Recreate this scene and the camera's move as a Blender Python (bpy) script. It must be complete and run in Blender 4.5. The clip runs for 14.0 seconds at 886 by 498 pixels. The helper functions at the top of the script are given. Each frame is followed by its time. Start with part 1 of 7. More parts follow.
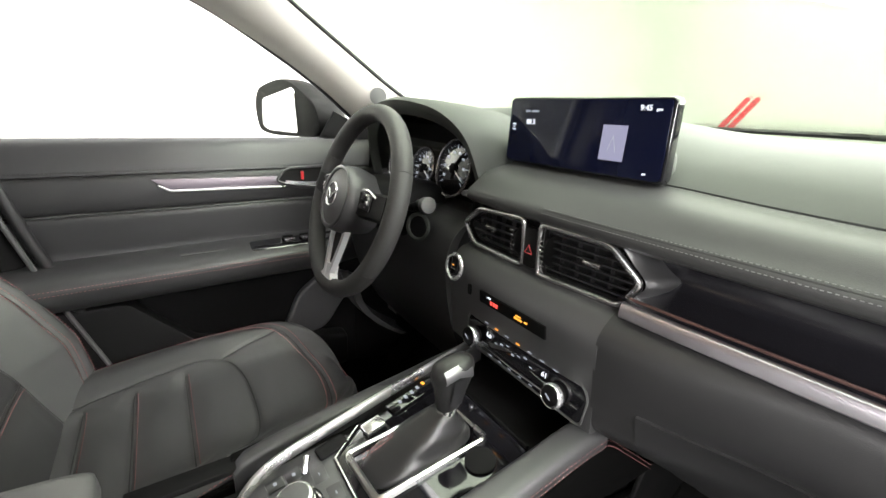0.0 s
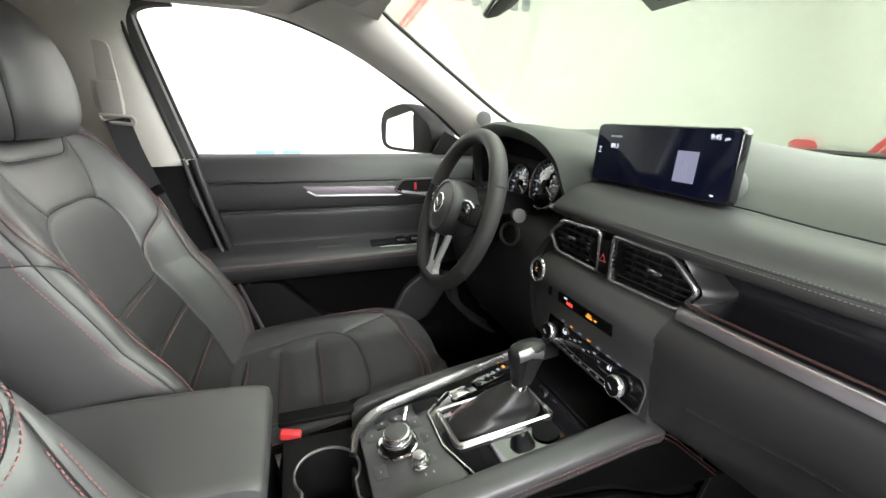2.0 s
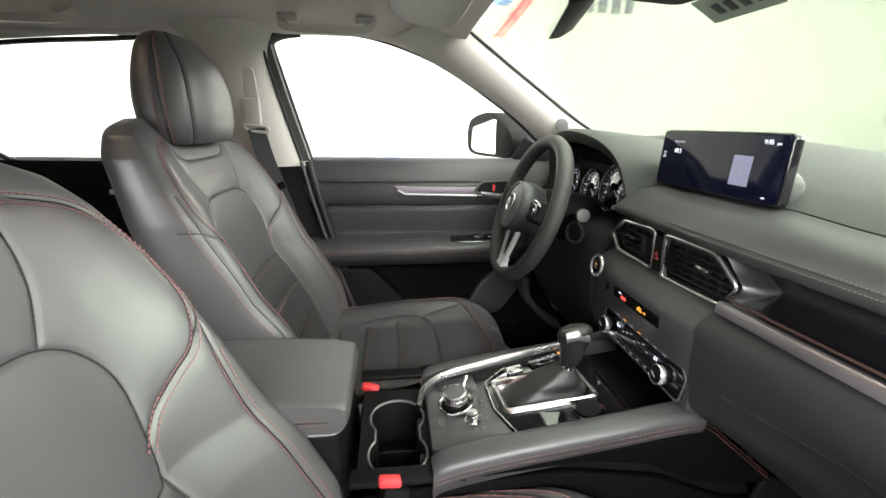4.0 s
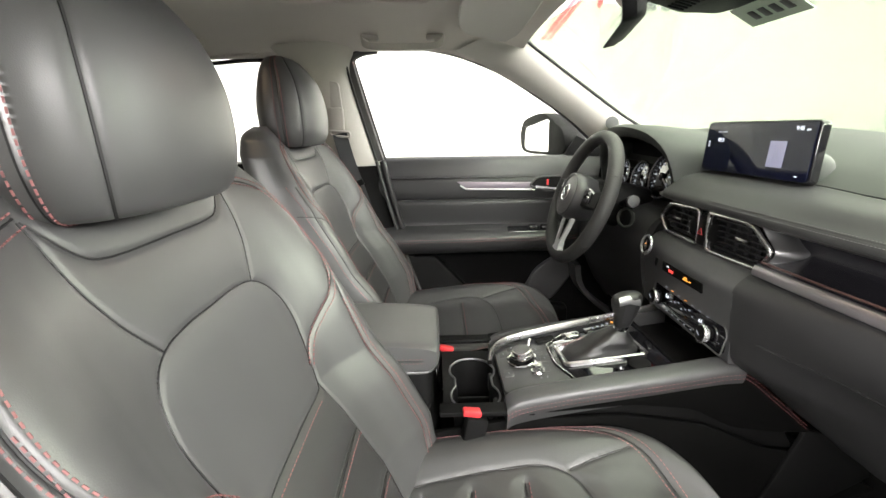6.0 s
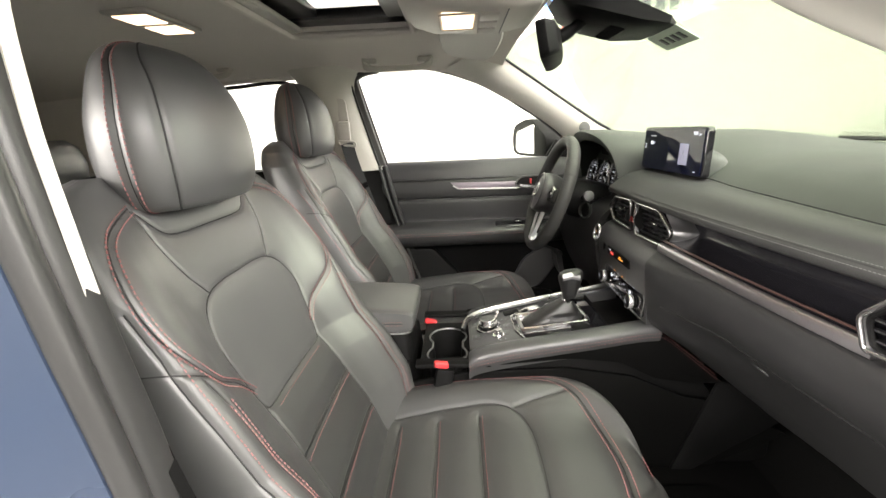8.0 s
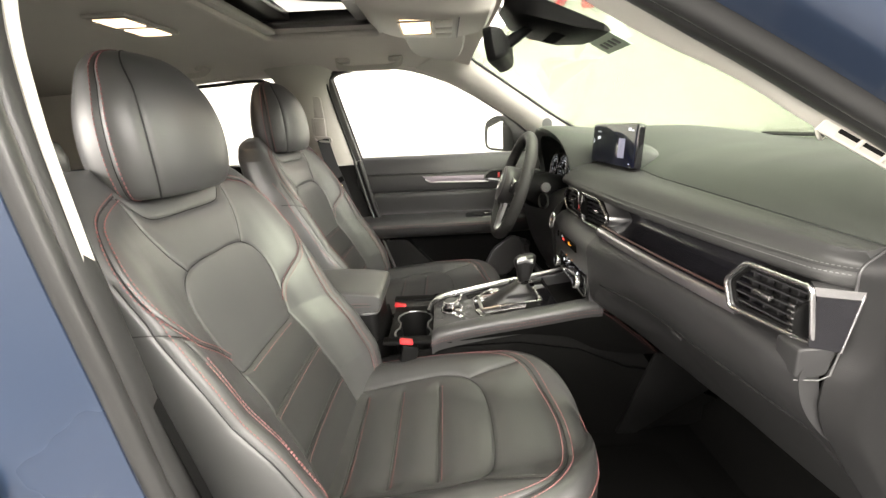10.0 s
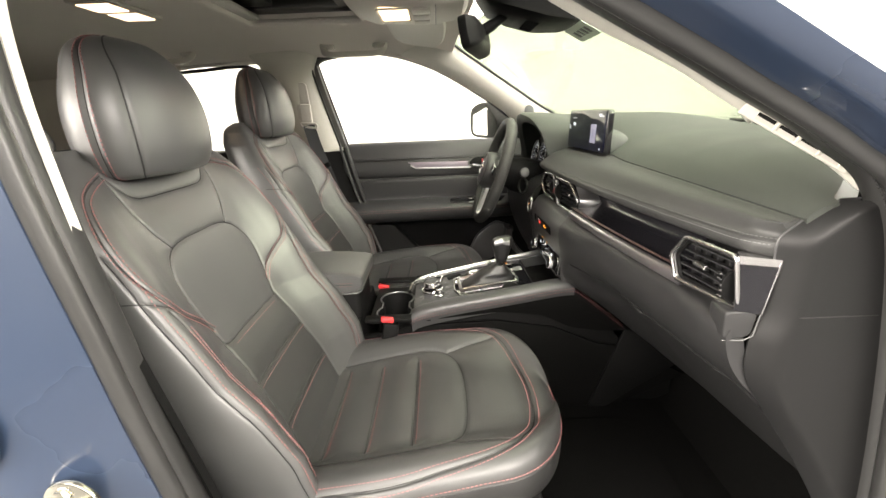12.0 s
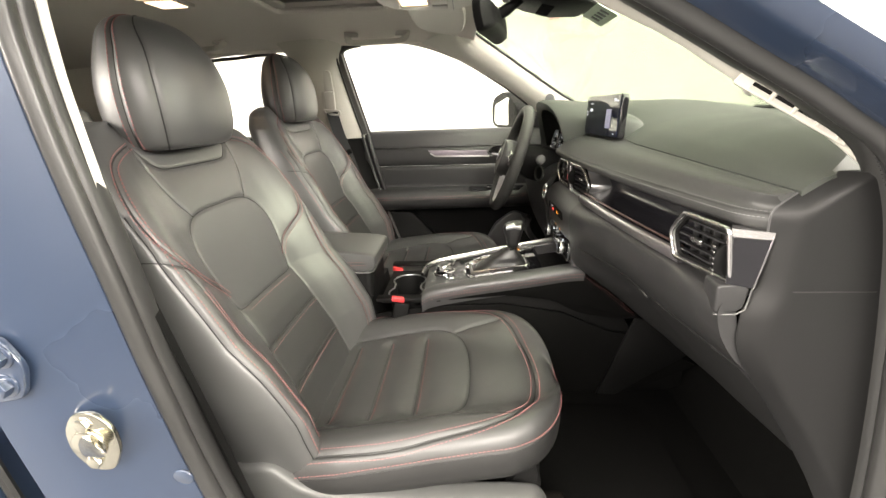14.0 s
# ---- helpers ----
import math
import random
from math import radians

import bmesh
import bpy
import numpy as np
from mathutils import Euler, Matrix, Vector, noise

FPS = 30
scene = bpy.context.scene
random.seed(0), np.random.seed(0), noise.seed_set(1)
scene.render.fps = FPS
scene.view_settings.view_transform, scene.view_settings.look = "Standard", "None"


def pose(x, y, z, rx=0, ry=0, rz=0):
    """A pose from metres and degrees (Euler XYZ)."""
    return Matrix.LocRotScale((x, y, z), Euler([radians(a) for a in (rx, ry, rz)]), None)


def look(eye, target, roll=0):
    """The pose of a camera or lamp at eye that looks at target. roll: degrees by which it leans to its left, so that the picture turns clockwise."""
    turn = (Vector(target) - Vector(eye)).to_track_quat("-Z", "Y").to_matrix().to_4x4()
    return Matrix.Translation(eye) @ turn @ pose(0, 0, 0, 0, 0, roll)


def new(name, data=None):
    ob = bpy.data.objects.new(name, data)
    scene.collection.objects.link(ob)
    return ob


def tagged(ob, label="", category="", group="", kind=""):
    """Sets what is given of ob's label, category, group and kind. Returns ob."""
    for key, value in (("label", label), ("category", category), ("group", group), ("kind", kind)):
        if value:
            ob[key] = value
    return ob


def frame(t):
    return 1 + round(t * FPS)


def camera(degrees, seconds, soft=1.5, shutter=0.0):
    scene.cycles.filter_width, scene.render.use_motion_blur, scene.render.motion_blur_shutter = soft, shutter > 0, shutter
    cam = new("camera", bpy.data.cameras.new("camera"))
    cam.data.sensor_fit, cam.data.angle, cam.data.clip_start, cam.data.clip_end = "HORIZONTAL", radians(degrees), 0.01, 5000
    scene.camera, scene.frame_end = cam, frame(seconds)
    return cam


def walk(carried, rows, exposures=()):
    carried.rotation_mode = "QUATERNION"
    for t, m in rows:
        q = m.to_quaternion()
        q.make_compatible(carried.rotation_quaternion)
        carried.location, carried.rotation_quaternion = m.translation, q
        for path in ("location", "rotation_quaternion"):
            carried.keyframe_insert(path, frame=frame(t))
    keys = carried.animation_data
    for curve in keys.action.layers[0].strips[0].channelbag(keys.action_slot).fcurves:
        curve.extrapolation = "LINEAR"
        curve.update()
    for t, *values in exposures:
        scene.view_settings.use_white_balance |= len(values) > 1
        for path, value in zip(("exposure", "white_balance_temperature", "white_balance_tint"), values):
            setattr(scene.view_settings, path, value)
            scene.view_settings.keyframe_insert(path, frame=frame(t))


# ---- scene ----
cam = camera(92.6, 14.0)
PATH = [
    (0, (0.408, -0.485, 1.175), (-1.175, 0.568, 0.554), 2.0),
    (0.5, (0.445, -0.498, 1.188), (-1.205, 0.451, 0.576), 1.6),
    (1, (0.475, -0.514, 1.194), (-1.233, 0.336, 0.593), 1.5),
    (1.5, (0.503, -0.525, 1.196), (-1.257, 0.217, 0.604), 1.4),
    (2, (0.527, -0.529, 1.2), (-1.275, 0.108, 0.613), 1.5),
    (2.5, (0.552, -0.532, 1.202), (-1.287, 0.005, 0.629), 1.5),
    (5, (0.708, -0.508, 1.203), (-1.207, -0.415, 0.632), 0.2),
    (5.5, (0.741, -0.56, 1.197), (-1.177, -0.501, 0.634), -0.3),
    (6, (0.792, -0.584, 1.193), (-1.131, -0.555, 0.646), -0.8),
    (6.5, (0.858, -0.559, 1.203), (-1.068, -0.564, 0.662), -1.2),
    (7, (0.917, -0.531, 1.21), (-1.008, -0.573, 0.67), -1.7),
    (7.5, (0.961, -0.504, 1.211), (-0.965, -0.578, 0.675), -2.1),
    (8, (0.992, -0.474, 1.212), (-0.932, -0.561, 0.675), -2.5),
    (10.5, (1.099, -0.406, 1.211), (-0.819, -0.415, 0.642), -2.4),
    (11, (1.113, -0.397, 1.207), (-0.8, -0.391, 0.625), -2.1),
    (11.5, (1.12, -0.385, 1.209), (-0.788, -0.38, 0.61), -2.3),
    (12, (1.127, -0.378, 1.204), (-0.778, -0.378, 0.596), -2.4),
    (12.5, (1.135, -0.367, 1.195), (-0.767, -0.368, 0.579), -2.6),
    (13, (1.143, -0.358, 1.188), (-0.757, -0.366, 0.566), -2.8),
    (13.5, (1.152, -0.349, 1.183), (-0.747, -0.392, 0.557), -2.7),
    (14, (1.155, -0.341, 1.175), (-0.742, -0.463, 0.553), -1.9),
]
walk(cam, [(t, look(eye, target, roll)) for t, eye, target, roll in PATH],
     exposures=[(0.0, 0.98, 6500, 12), (0.5, 0.72, 6500, 12), (1.5, 0.60, 6350, 12), (2.5, 0.64, 6350, 12), (5.0, 0.74, 6550, 11), (6.0, 0.80, 6650, 11), (6.5, 0.82, 6750, 11), (8.0, 0.78, 6900, 12), (10.5, 0.74, 7100, 12), (14.0, 0.74, 7250, 12)])

# ---- world and light: a white studio booth lit from its ceiling, plus added fill lamps ----
world = bpy.data.worlds.new("studio_world")
scene.world = world
world.use_nodes = True
world.node_tree.nodes["Background"].inputs[0].default_value = (1.0, 0.98, 0.93, 1)
world.node_tree.nodes["Background"].inputs[1].default_value = 0.15


def area_lamp(name, eye, target, w, h, power, color):
    lamp = bpy.data.lights.new(name, "AREA")
    lamp.shape, lamp.size, lamp.size_y, lamp.energy, lamp.color = "RECTANGLE", w, h, power, color
    ob = new(name, lamp)
    ob.matrix_world = look(eye, target)
    return ob


area_lamp("booth_light", (0.5, 0.4, 3.40), (0.5, 0.399, 0.0), 5.6, 7.4, 450, (1.0, 0.99, 0.985))
# unseen fill lamps, added to brighten headrests, driver door and seat backs
area_lamp("side_fill_lamp", (3.6, -4.6, 2.4), (0.4, -0.8, 1.25), 4.5, 1.8, 800, (1.0, 0.985, 0.965))
area_lamp("high_fill_lamp", (4.45, 0.2, 3.05), (-0.6, -0.3, 0.95), 6.0, 0.8, 520, (1.0, 0.99, 0.98))
area_lamp("front_fill_lamp", (0.6, 4.6, 2.9), (0.0, 0.0, 1.0), 6.5, 1.8, 520, (1.0, 1.0, 0.99))
# added unseen lamps above the car that wash the white walls
area_lamp("wall_fill_lamp", (0.6, -0.3, 3.35), (-4.4, 0.0, 1.2), 7.0, 1.0, 320, (1.0, 0.99, 0.985)).data.spread = radians(120)
area_lamp("wall_fill_lamp", (0.0, 1.2, 3.35), (0.0, 5.2, 1.2), 7.0, 1.0, 70, (1.0, 0.99, 0.985)).data.spread = radians(120)

# ---- materials ----


def material(name, color, rough=0.5, metal=0.0, vary=0.15, grain=300.0, bump=0.1, patch=6.0, coat=0.0, spec=0.5, coat_rough=0.04, cells=False):
    m = bpy.data.materials.new(name)
    m.use_nodes = True
    nt = m.node_tree
    b = nt.nodes["Principled BSDF"]
    co = nt.nodes.new("ShaderNodeTexCoord")
    big = nt.nodes.new("ShaderNodeTexNoise")
    big.inputs["Scale"].default_value, big.inputs["Detail"].default_value = patch, 4
    nt.links.new(co.outputs["Object"], big.inputs["Vector"])
    mix = nt.nodes.new("ShaderNodeMix")
    mix.data_type = "RGBA"
    mix.inputs["A"].default_value = (*[c * (1 - vary) for c in color], 1)
    mix.inputs["B"].default_value = (*[min(1, c * (1 + vary)) for c in color], 1)
    nt.links.new(big.outputs["Fac"], mix.inputs["Factor"])
    nt.links.new(mix.outputs["Result"], b.inputs["Base Color"])
    r = nt.nodes.new("ShaderNodeMapRange")
    r.inputs["To Min"].default_value, r.inputs["To Max"].default_value = max(0.02, rough * 0.85), min(1, rough * 1.15)
    nt.links.new(big.outputs["Fac"], r.inputs["Value"])
    nt.links.new(r.outputs["Result"], b.inputs["Roughness"])
    b.inputs["Metallic"].default_value = metal
    b.inputs["Coat Weight"].default_value = coat
    b.inputs["Coat Roughness"].default_value = coat_rough
    b.inputs["Specular IOR Level"].default_value = spec
    if bump > 0:
        if cells:
            fine = nt.nodes.new("ShaderNodeTexVoronoi")
            out = fine.outputs["Distance"]
        else:
            fine = nt.nodes.new("ShaderNodeTexNoise")
            fine.inputs["Detail"].default_value = 3
            out = fine.outputs["Fac"]
        fine.inputs["Scale"].default_value = grain
        nt.links.new(co.outputs["Object"], fine.inputs["Vector"])
        bn = nt.nodes.new("ShaderNodeBump")
        bn.inputs["Strength"].default_value, bn.inputs["Distance"].default_value = bump, 0.001
        nt.links.new(out, bn.inputs["Height"])
        nt.links.new(bn.outputs["Normal"], b.inputs["Normal"])
    return m


def glow(name, color, strength, base=(0.02, 0.02, 0.02)):
    m = material(name, base, 0.3, bump=0)
    b = m.node_tree.nodes["Principled BSDF"]
    b.inputs["Emission Color"].default_value = (*color, 1)
    b.inputs["Emission Strength"].default_value = strength
    return m


def glass(name, tint, gloss=0.08):
    m = bpy.data.materials.new(name)
    m.use_nodes = True
    nt = m.node_tree
    out = nt.nodes["Material Output"]
    clear = nt.nodes.new("ShaderNodeBsdfTransparent")
    clear.inputs[0].default_value = (*tint, 1)
    shine = nt.nodes.new("ShaderNodeBsdfGlossy")
    shine.inputs["Roughness"].default_value = 0.01
    fres = nt.nodes.new("ShaderNodeFresnel")
    fres.inputs[0].default_value = 1.45
    scale = nt.nodes.new("ShaderNodeMath")
    scale.operation = "MULTIPLY"
    scale.inputs[1].default_value = gloss
    nt.links.new(fres.outputs[0], scale.inputs[0])
    mixer = nt.nodes.new("ShaderNodeMixShader")
    nt.links.new(scale.outputs[0], mixer.inputs[0])
    nt.links.new(clear.outputs[0], mixer.inputs[1])
    nt.links.new(shine.outputs[0], mixer.inputs[2])
    nt.links.new(mixer.outputs[0], out.inputs["Surface"])
    return m


LEATHER = material("black_leather", (0.050, 0.0505, 0.050), 0.42, vary=0.12, grain=900, bump=0.07, patch=9, cells=True, spec=0.7, coat=0.4, coat_rough=0.36)
LEATHER_SMOOTH = material("smooth_black_leather", (0.052, 0.0525, 0.052), 0.45, vary=0.12, grain=1100, bump=0.05, patch=14, cells=True, spec=0.6, coat=0.35, coat_rough=0.42)
WHEEL_LEATHER = material("matt_wheel_leather", (0.030, 0.030, 0.029), 0.58, vary=0.1, grain=1000, bump=0.15, patch=14, cells=True, spec=0.4)
GAITER = material("dark_gaiter_leather", (0.014, 0.014, 0.014), 0.38, vary=0.2, grain=800, bump=0.2, patch=20, cells=True)
# darker copies of the seat leather: shade on low and side panels as colour
SHADED_LEATHER = material("shaded_perforated_leather", (0.030, 0.0302, 0.0298), 0.46, vary=0.12, grain=700, bump=0.10, patch=9, cells=True, spec=0.65, coat=0.2, coat_rough=0.40)
SHADED_SIDE_LEATHER = material("shaded_side_leather", (0.014, 0.014, 0.0138), 0.50, vary=0.12, grain=700, bump=0.10, patch=9, cells=True, spec=0.45)
SPOKE_SILVER = material("silver_spoke_paint", (0.66, 0.66, 0.665), 0.30, 0.35, vary=0.04, bump=0)
THREAD = material("red_thread", (0.215, 0.088, 0.086), 0.7, vary=0.2, grain=2000, bump=0.2)
GREY_THREAD = material("grey_thread", (0.10, 0.10, 0.10), 0.7, vary=0.2, grain=2000, bump=0.2)
PIPING = material("black_seam", (0.008, 0.008, 0.008), 0.6, bump=0)
SOFT = material("soft_touch_plastic", (0.040, 0.040, 0.041), 0.40, vary=0.10, grain=1100, bump=0.10, patch=5, cells=True, spec=0.6)
SOFT_TOP = material("dash_top_plastic", (0.034, 0.0375, 0.0335), 0.60, vary=0.10, grain=1100, bump=0.12, patch=5, cells=True, spec=0.25)
# SOFT made darker: shade on the lower dash put into the colour
SHADED_FACE = material("shaded_face_plastic", (0.019, 0.019, 0.0194), 0.42, vary=0.10, grain=1100, bump=0.10, patch=5, cells=True, spec=0.40)
DOOR_INSERT = material("door_insert_leather", (0.027, 0.0272, 0.0275), 0.42, vary=0.12, grain=900, bump=0.08, patch=9, cells=True, spec=0.55)
TRIM_PURPLE = material("satin_plum_metal", (0.27, 0.235, 0.27), 0.36, 0.9, vary=0.08, grain=600, bump=0.04, patch=20)
# darker again, for the shade that falls on the dash end
SHADED_CAP = material("shaded_cap_plastic", (0.0090, 0.0090, 0.0091), 0.48, vary=0.10, grain=1100, bump=0.12, patch=5, cells=True, spec=0.20)
PAD = material("padded_roll_vinyl", (0.033, 0.0335, 0.033), 0.50, vary=0.10, grain=1100, bump=0.12, patch=5, cells=True, spec=0.3)
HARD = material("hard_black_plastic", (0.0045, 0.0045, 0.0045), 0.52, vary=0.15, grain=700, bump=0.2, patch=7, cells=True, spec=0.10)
HARD_GREY = material("grey_plastic_shield", (0.060, 0.061, 0.060), 0.42, vary=0.10, grain=800, bump=0.15, patch=7)
# deeper than HARD: shade low on the console is put into this black
CONSOLE_BLACK = material("matt_black_plastic", (0.0030, 0.0030, 0.0029), 0.6, vary=0.15, grain=700, bump=0.2, patch=7, cells=True, spec=0.06)
DARK = material("dark_cavity", (0.006, 0.006, 0.006), 0.8, bump=0.05, spec=0.15)
PIANO = material("piano_black", (0.005, 0.005, 0.006), 0.07, vary=0.05, bump=0, coat=0.6, spec=0.5, patch=30)
WOODISH = material("dark_satin_panel", (0.008, 0.0078, 0.0095), 0.24, vary=0.25, grain=300, bump=0.03, patch=20, coat=0.25, spec=0.5, coat_rough=0.12)
SILVER = material("satin_silver", (0.60, 0.59, 0.595), 0.27, 1.0, vary=0.06, grain=900, bump=0.05)
STRIP = material("brushed_strip", (0.50, 0.475, 0.51), 0.34, 1.0, vary=0.06, grain=900, bump=0.05)
RING_SILVER = material("silver_paint_ring", (0.62, 0.62, 0.63), 0.20, 0.8, vary=0.04, bump=0)
CHROME = material("chrome", (0.80, 0.80, 0.80), 0.10, 1.0, vary=0.03, bump=0)
STEEL = material("zinc_steel", (0.52, 0.50, 0.43), 0.22, 1.0, vary=0.15, grain=200, bump=0.1, patch=40)
FABRIC = material("headliner_fabric", (0.66, 0.62, 0.57), 0.92, vary=0.05, grain=1500, bump=0.35, patch=5)
CREAM = material("pillar_trim_plastic", (0.54, 0.525, 0.47), 0.6, vary=0.04, grain=900, bump=0.15, patch=5)
# black carpet, darkened further to carry the footwell's shade in its colour
SHADED_CARPET = material("shaded_black_carpet", (0.0032, 0.0032, 0.0031), 0.95, vary=0.6, grain=900, bump=0.9, patch=120, spec=0.02)
PAINT = material("blue_grey_paint", (0.025, 0.038, 0.067), 0.28, 0.2, vary=0.05, grain=2500, bump=0.02, patch=4, coat=1.0)
SEAL = material("door_seal_rubber", (0.025, 0.025, 0.0245), 0.30, vary=0.15, grain=500, bump=0.1, spec=0.6)
RUBBER = material("black_rubber", (0.014, 0.014, 0.014), 0.30, vary=0.2, grain=500, bump=0.1, spec=0.6)
WHITE_WALL = material("white_booth_wall", (0.575, 0.58, 0.535), 0.85, vary=0.02, grain=150, bump=0.05, patch=0.7)
# for the unseen walls: dark, so that little light bounces into the passenger side
UNSEEN_WALL = material("unseen_grey_wall", (0.13, 0.13, 0.13), 0.8, vary=0.04, grain=150, bump=0.05, patch=0.7)
BOOTH_FLOOR = material("grey_booth_floor", (0.085, 0.085, 0.085), 0.55, vary=0.06, grain=60, bump=0.08, patch=1.2)
RED = material("red_decal", (0.62, 0.045, 0.06), 0.45, vary=0.06, bump=0)
LETTER_GREY = material("grey_decal", (0.14, 0.15, 0.17), 0.5, vary=0.06, bump=0)
BLUE = material("blue_decal", (0.06, 0.16, 0.50), 0.45, vary=0.06, bump=0)
RED_PLASTIC = material("red_button_plastic", (0.50, 0.030, 0.035), 0.35, vary=0.05, bump=0.02)
WHITE_PRINT = material("white_print", (0.75, 0.75, 0.75), 0.5, bump=0)
LABEL = material("paper_label", (0.55, 0.54, 0.46), 0.7, vary=0.05, bump=0)
YELLOW = material("yellow_print", (0.70, 0.52, 0.06), 0.6, bump=0)
WEBBING = material("belt_webbing", (0.020, 0.021, 0.023), 0.65, vary=0.1, grain=900, bump=0.5)
BEIGE_PLASTIC = material("beige_plastic", (0.48, 0.46, 0.42), 0.55, vary=0.05, grain=900, bump=0.12)
SLAT = material("vent_slat_plastic", (0.016, 0.016, 0.017), 0.34, vary=0.08, bump=0, spec=0.6)
SATIN_GREY = material("satin_grey_metal", (0.27, 0.27, 0.275), 0.32, 0.9, vary=0.08, grain=900, bump=0.04)
SEAL_GREY = material("grey_rubber_seal", (0.085, 0.086, 0.082), 0.5, vary=0.15, grain=500, bump=0.15)
SPEAKER = material("speaker_mesh", (0.16, 0.165, 0.16), 0.6, vary=0.1, grain=2500, bump=0.6, cells=True)
MIRROR = material("mirror_glass", (0.78, 0.79, 0.79), 0.02, 1.0, vary=0.0, bump=0)
WARM_LAMP = glow("warm_lamp_lens", (1.0, 0.74, 0.50), 1.8, (0.8, 0.7, 0.6))
DISPLAY_WHITE = glow("display_white", (0.85, 0.9, 1.0), 0.9)
DISPLAY_GREY = glow("display_lilac_tile", (0.50, 0.50, 0.72), 0.34)
DISPLAY_DIM = glow("display_dim", (0.6, 0.65, 0.75), 0.30)
DISPLAY_RED = glow("display_red", (1.0, 0.08, 0.06), 0.9)
DISPLAY_AMBER = glow("display_amber", (1.0, 0.38, 0.04), 0.9)
SCREEN = material("screen_glass", (0.003, 0.004, 0.013), 0.06, vary=0.02, bump=0, spec=0.22)
WINDSCREEN = glass("windscreen_glass", (0.83, 0.885, 0.795), 0.7)
PANE = glass("side_window_glass", (0.95, 0.96, 0.94), 0.6)
ROOF_GLASS = glass("sunroof_glass", (0.16, 0.21, 0.165), 0.8)

# ---- mesh tools: shapes are pairs of vertex rows and face rows ----
ORIGIN = {}


def thing(name, label, category, at=(0, 0, 0), group="", kind=""):
    ob = new(name)
    ob.location = at
    ob.empty_display_size = 0.05
    ORIGIN[ob] = Vector(at)
    return tagged(ob, label, category, group, kind)


def mesh_of(name, shape, mat, base, angle):
    verts, faces = shape
    me = bpy.data.meshes.new(name)
    me.from_pydata([tuple(Vector(v) - base) for v in verts], [], [tuple(int(k) for k in f) for f in faces])
    me.materials.append(mat)
    bm = bmesh.new()
    bm.from_mesh(me)
    bmesh.ops.recalc_face_normals(bm, faces=bm.faces)
    for f in bm.faces:
        f.smooth = True
    bm.to_mesh(me)
    bm.free()
    me.set_sharp_from_angle(angle=radians(angle))
    return me


def part(name, shape, mat, parent, label="", angle=40):
    base = ORIGIN[parent]
    ob = new(name, mesh_of(name, shape, mat, base, angle))
    ob.parent = parent
    ORIGIN[ob] = base
    return tagged(ob, label)


def structure(name, shape, mat, label, category, angle=40):
    ob = new(name, mesh_of(name, shape, mat, Vector((0, 0, 0)), angle))
    ORIGIN[ob] = Vector((0, 0, 0))
    return tagged(ob, label, category, kind="structure")


def solid(name, shape, mat, label, category, group="", kind="", angle=40):
    """A thing of one mesh, its origin at the middle of its underside."""
    v = np.array(shape[0], float)
    base = Vector(((v[:, 0].min() + v[:, 0].max()) / 2, (v[:, 1].min() + v[:, 1].max()) / 2, v[:, 2].min()))
    ob = new(name, mesh_of(name, shape, mat, base, angle))
    ob.location = base
    ORIGIN[ob] = base
    return tagged(ob, label, category, group, kind)


def join(*shapes):
    verts, faces = [], []
    for v, f in shapes:
        n = len(verts)
        verts.extend([tuple(p) for p in v])
        faces.extend([tuple(k + n for k in q) for q in f])
    return verts, faces


def spline(pts, n=8, closed=False):
    p = np.array(pts, float)
    m = len(p)
    out = []
    for i in range(m if closed else m - 1):
        a, b, c, d = (p[(i + k) % m] if closed else p[min(max(i + k, 0), m - 1)] for k in (-1, 0, 1, 2))
        for t in np.arange(n) / n:
            out.append(0.5 * (2 * b + (c - a) * t + (2 * a - 5 * b + 4 * c - d) * t * t + (3 * b - a - 3 * c + d) * t ** 3))
    if not closed:
        out.append(p[-1])
    return np.array(out)


def loft(rings, closed=True, caps=True):
    r = np.array(rings, float)
    a, b = r.shape[:2]
    faces = []
    for i in range(a - 1):
        for j in range(b if closed else b - 1):
            k = (j + 1) % b
            faces.append((i * b + j, i * b + k, (i + 1) * b + k, (i + 1) * b + j))
    if closed and caps:
        faces.append(tuple(range(b)))
        faces.append(tuple((a - 1) * b + j for j in range(b)))
    return [tuple(v) for v in r.reshape(-1, 3)], faces


def thick(grid, d):
    """A sheet of points with a thickness: d is the shift of its far side."""
    g = np.array(grid, float)
    a, b = g.shape[:2]
    d = np.array(d, float)
    rings = []
    for i in range(a):
        rings.append(np.concatenate([g[i], g[i][::-1] + d]))
    return loft(rings)


def frames_along(path, closed=False):
    p = np.array(path, float)
    n = len(p)
    if closed:
        tan = np.roll(p, -1, 0) - np.roll(p, 1, 0)
    else:
        tan = np.gradient(p, axis=0)
    tan /= np.linalg.norm(tan, axis=1)[:, None] + 1e-12
    ref = np.array((0, 0, 1.0)) if abs(tan[0][2]) < 0.9 else np.array((1.0, 0, 0))
    side = np.cross(tan[0], ref)
    side /= np.linalg.norm(side)
    out = []
    for t in tan:
        side = side - t * (side @ t)
        side /= np.linalg.norm(side)
        out.append((side.copy(), np.cross(side, t)))
    return p, out


def tube(path, r, n=10, closed=False):
    p, fr = frames_along(path, closed)
    rr = np.broadcast_to(np.array(r, float), (len(p),))
    ang = np.arange(n) * 2 * math.pi / n
    rings = [q + k * (np.cos(ang)[:, None] * s + np.sin(ang)[:, None] * u) for q, (s, u), k in zip(p, fr, rr)]
    if closed:
        rings.append(rings[0])
    return loft(rings, caps=not closed)


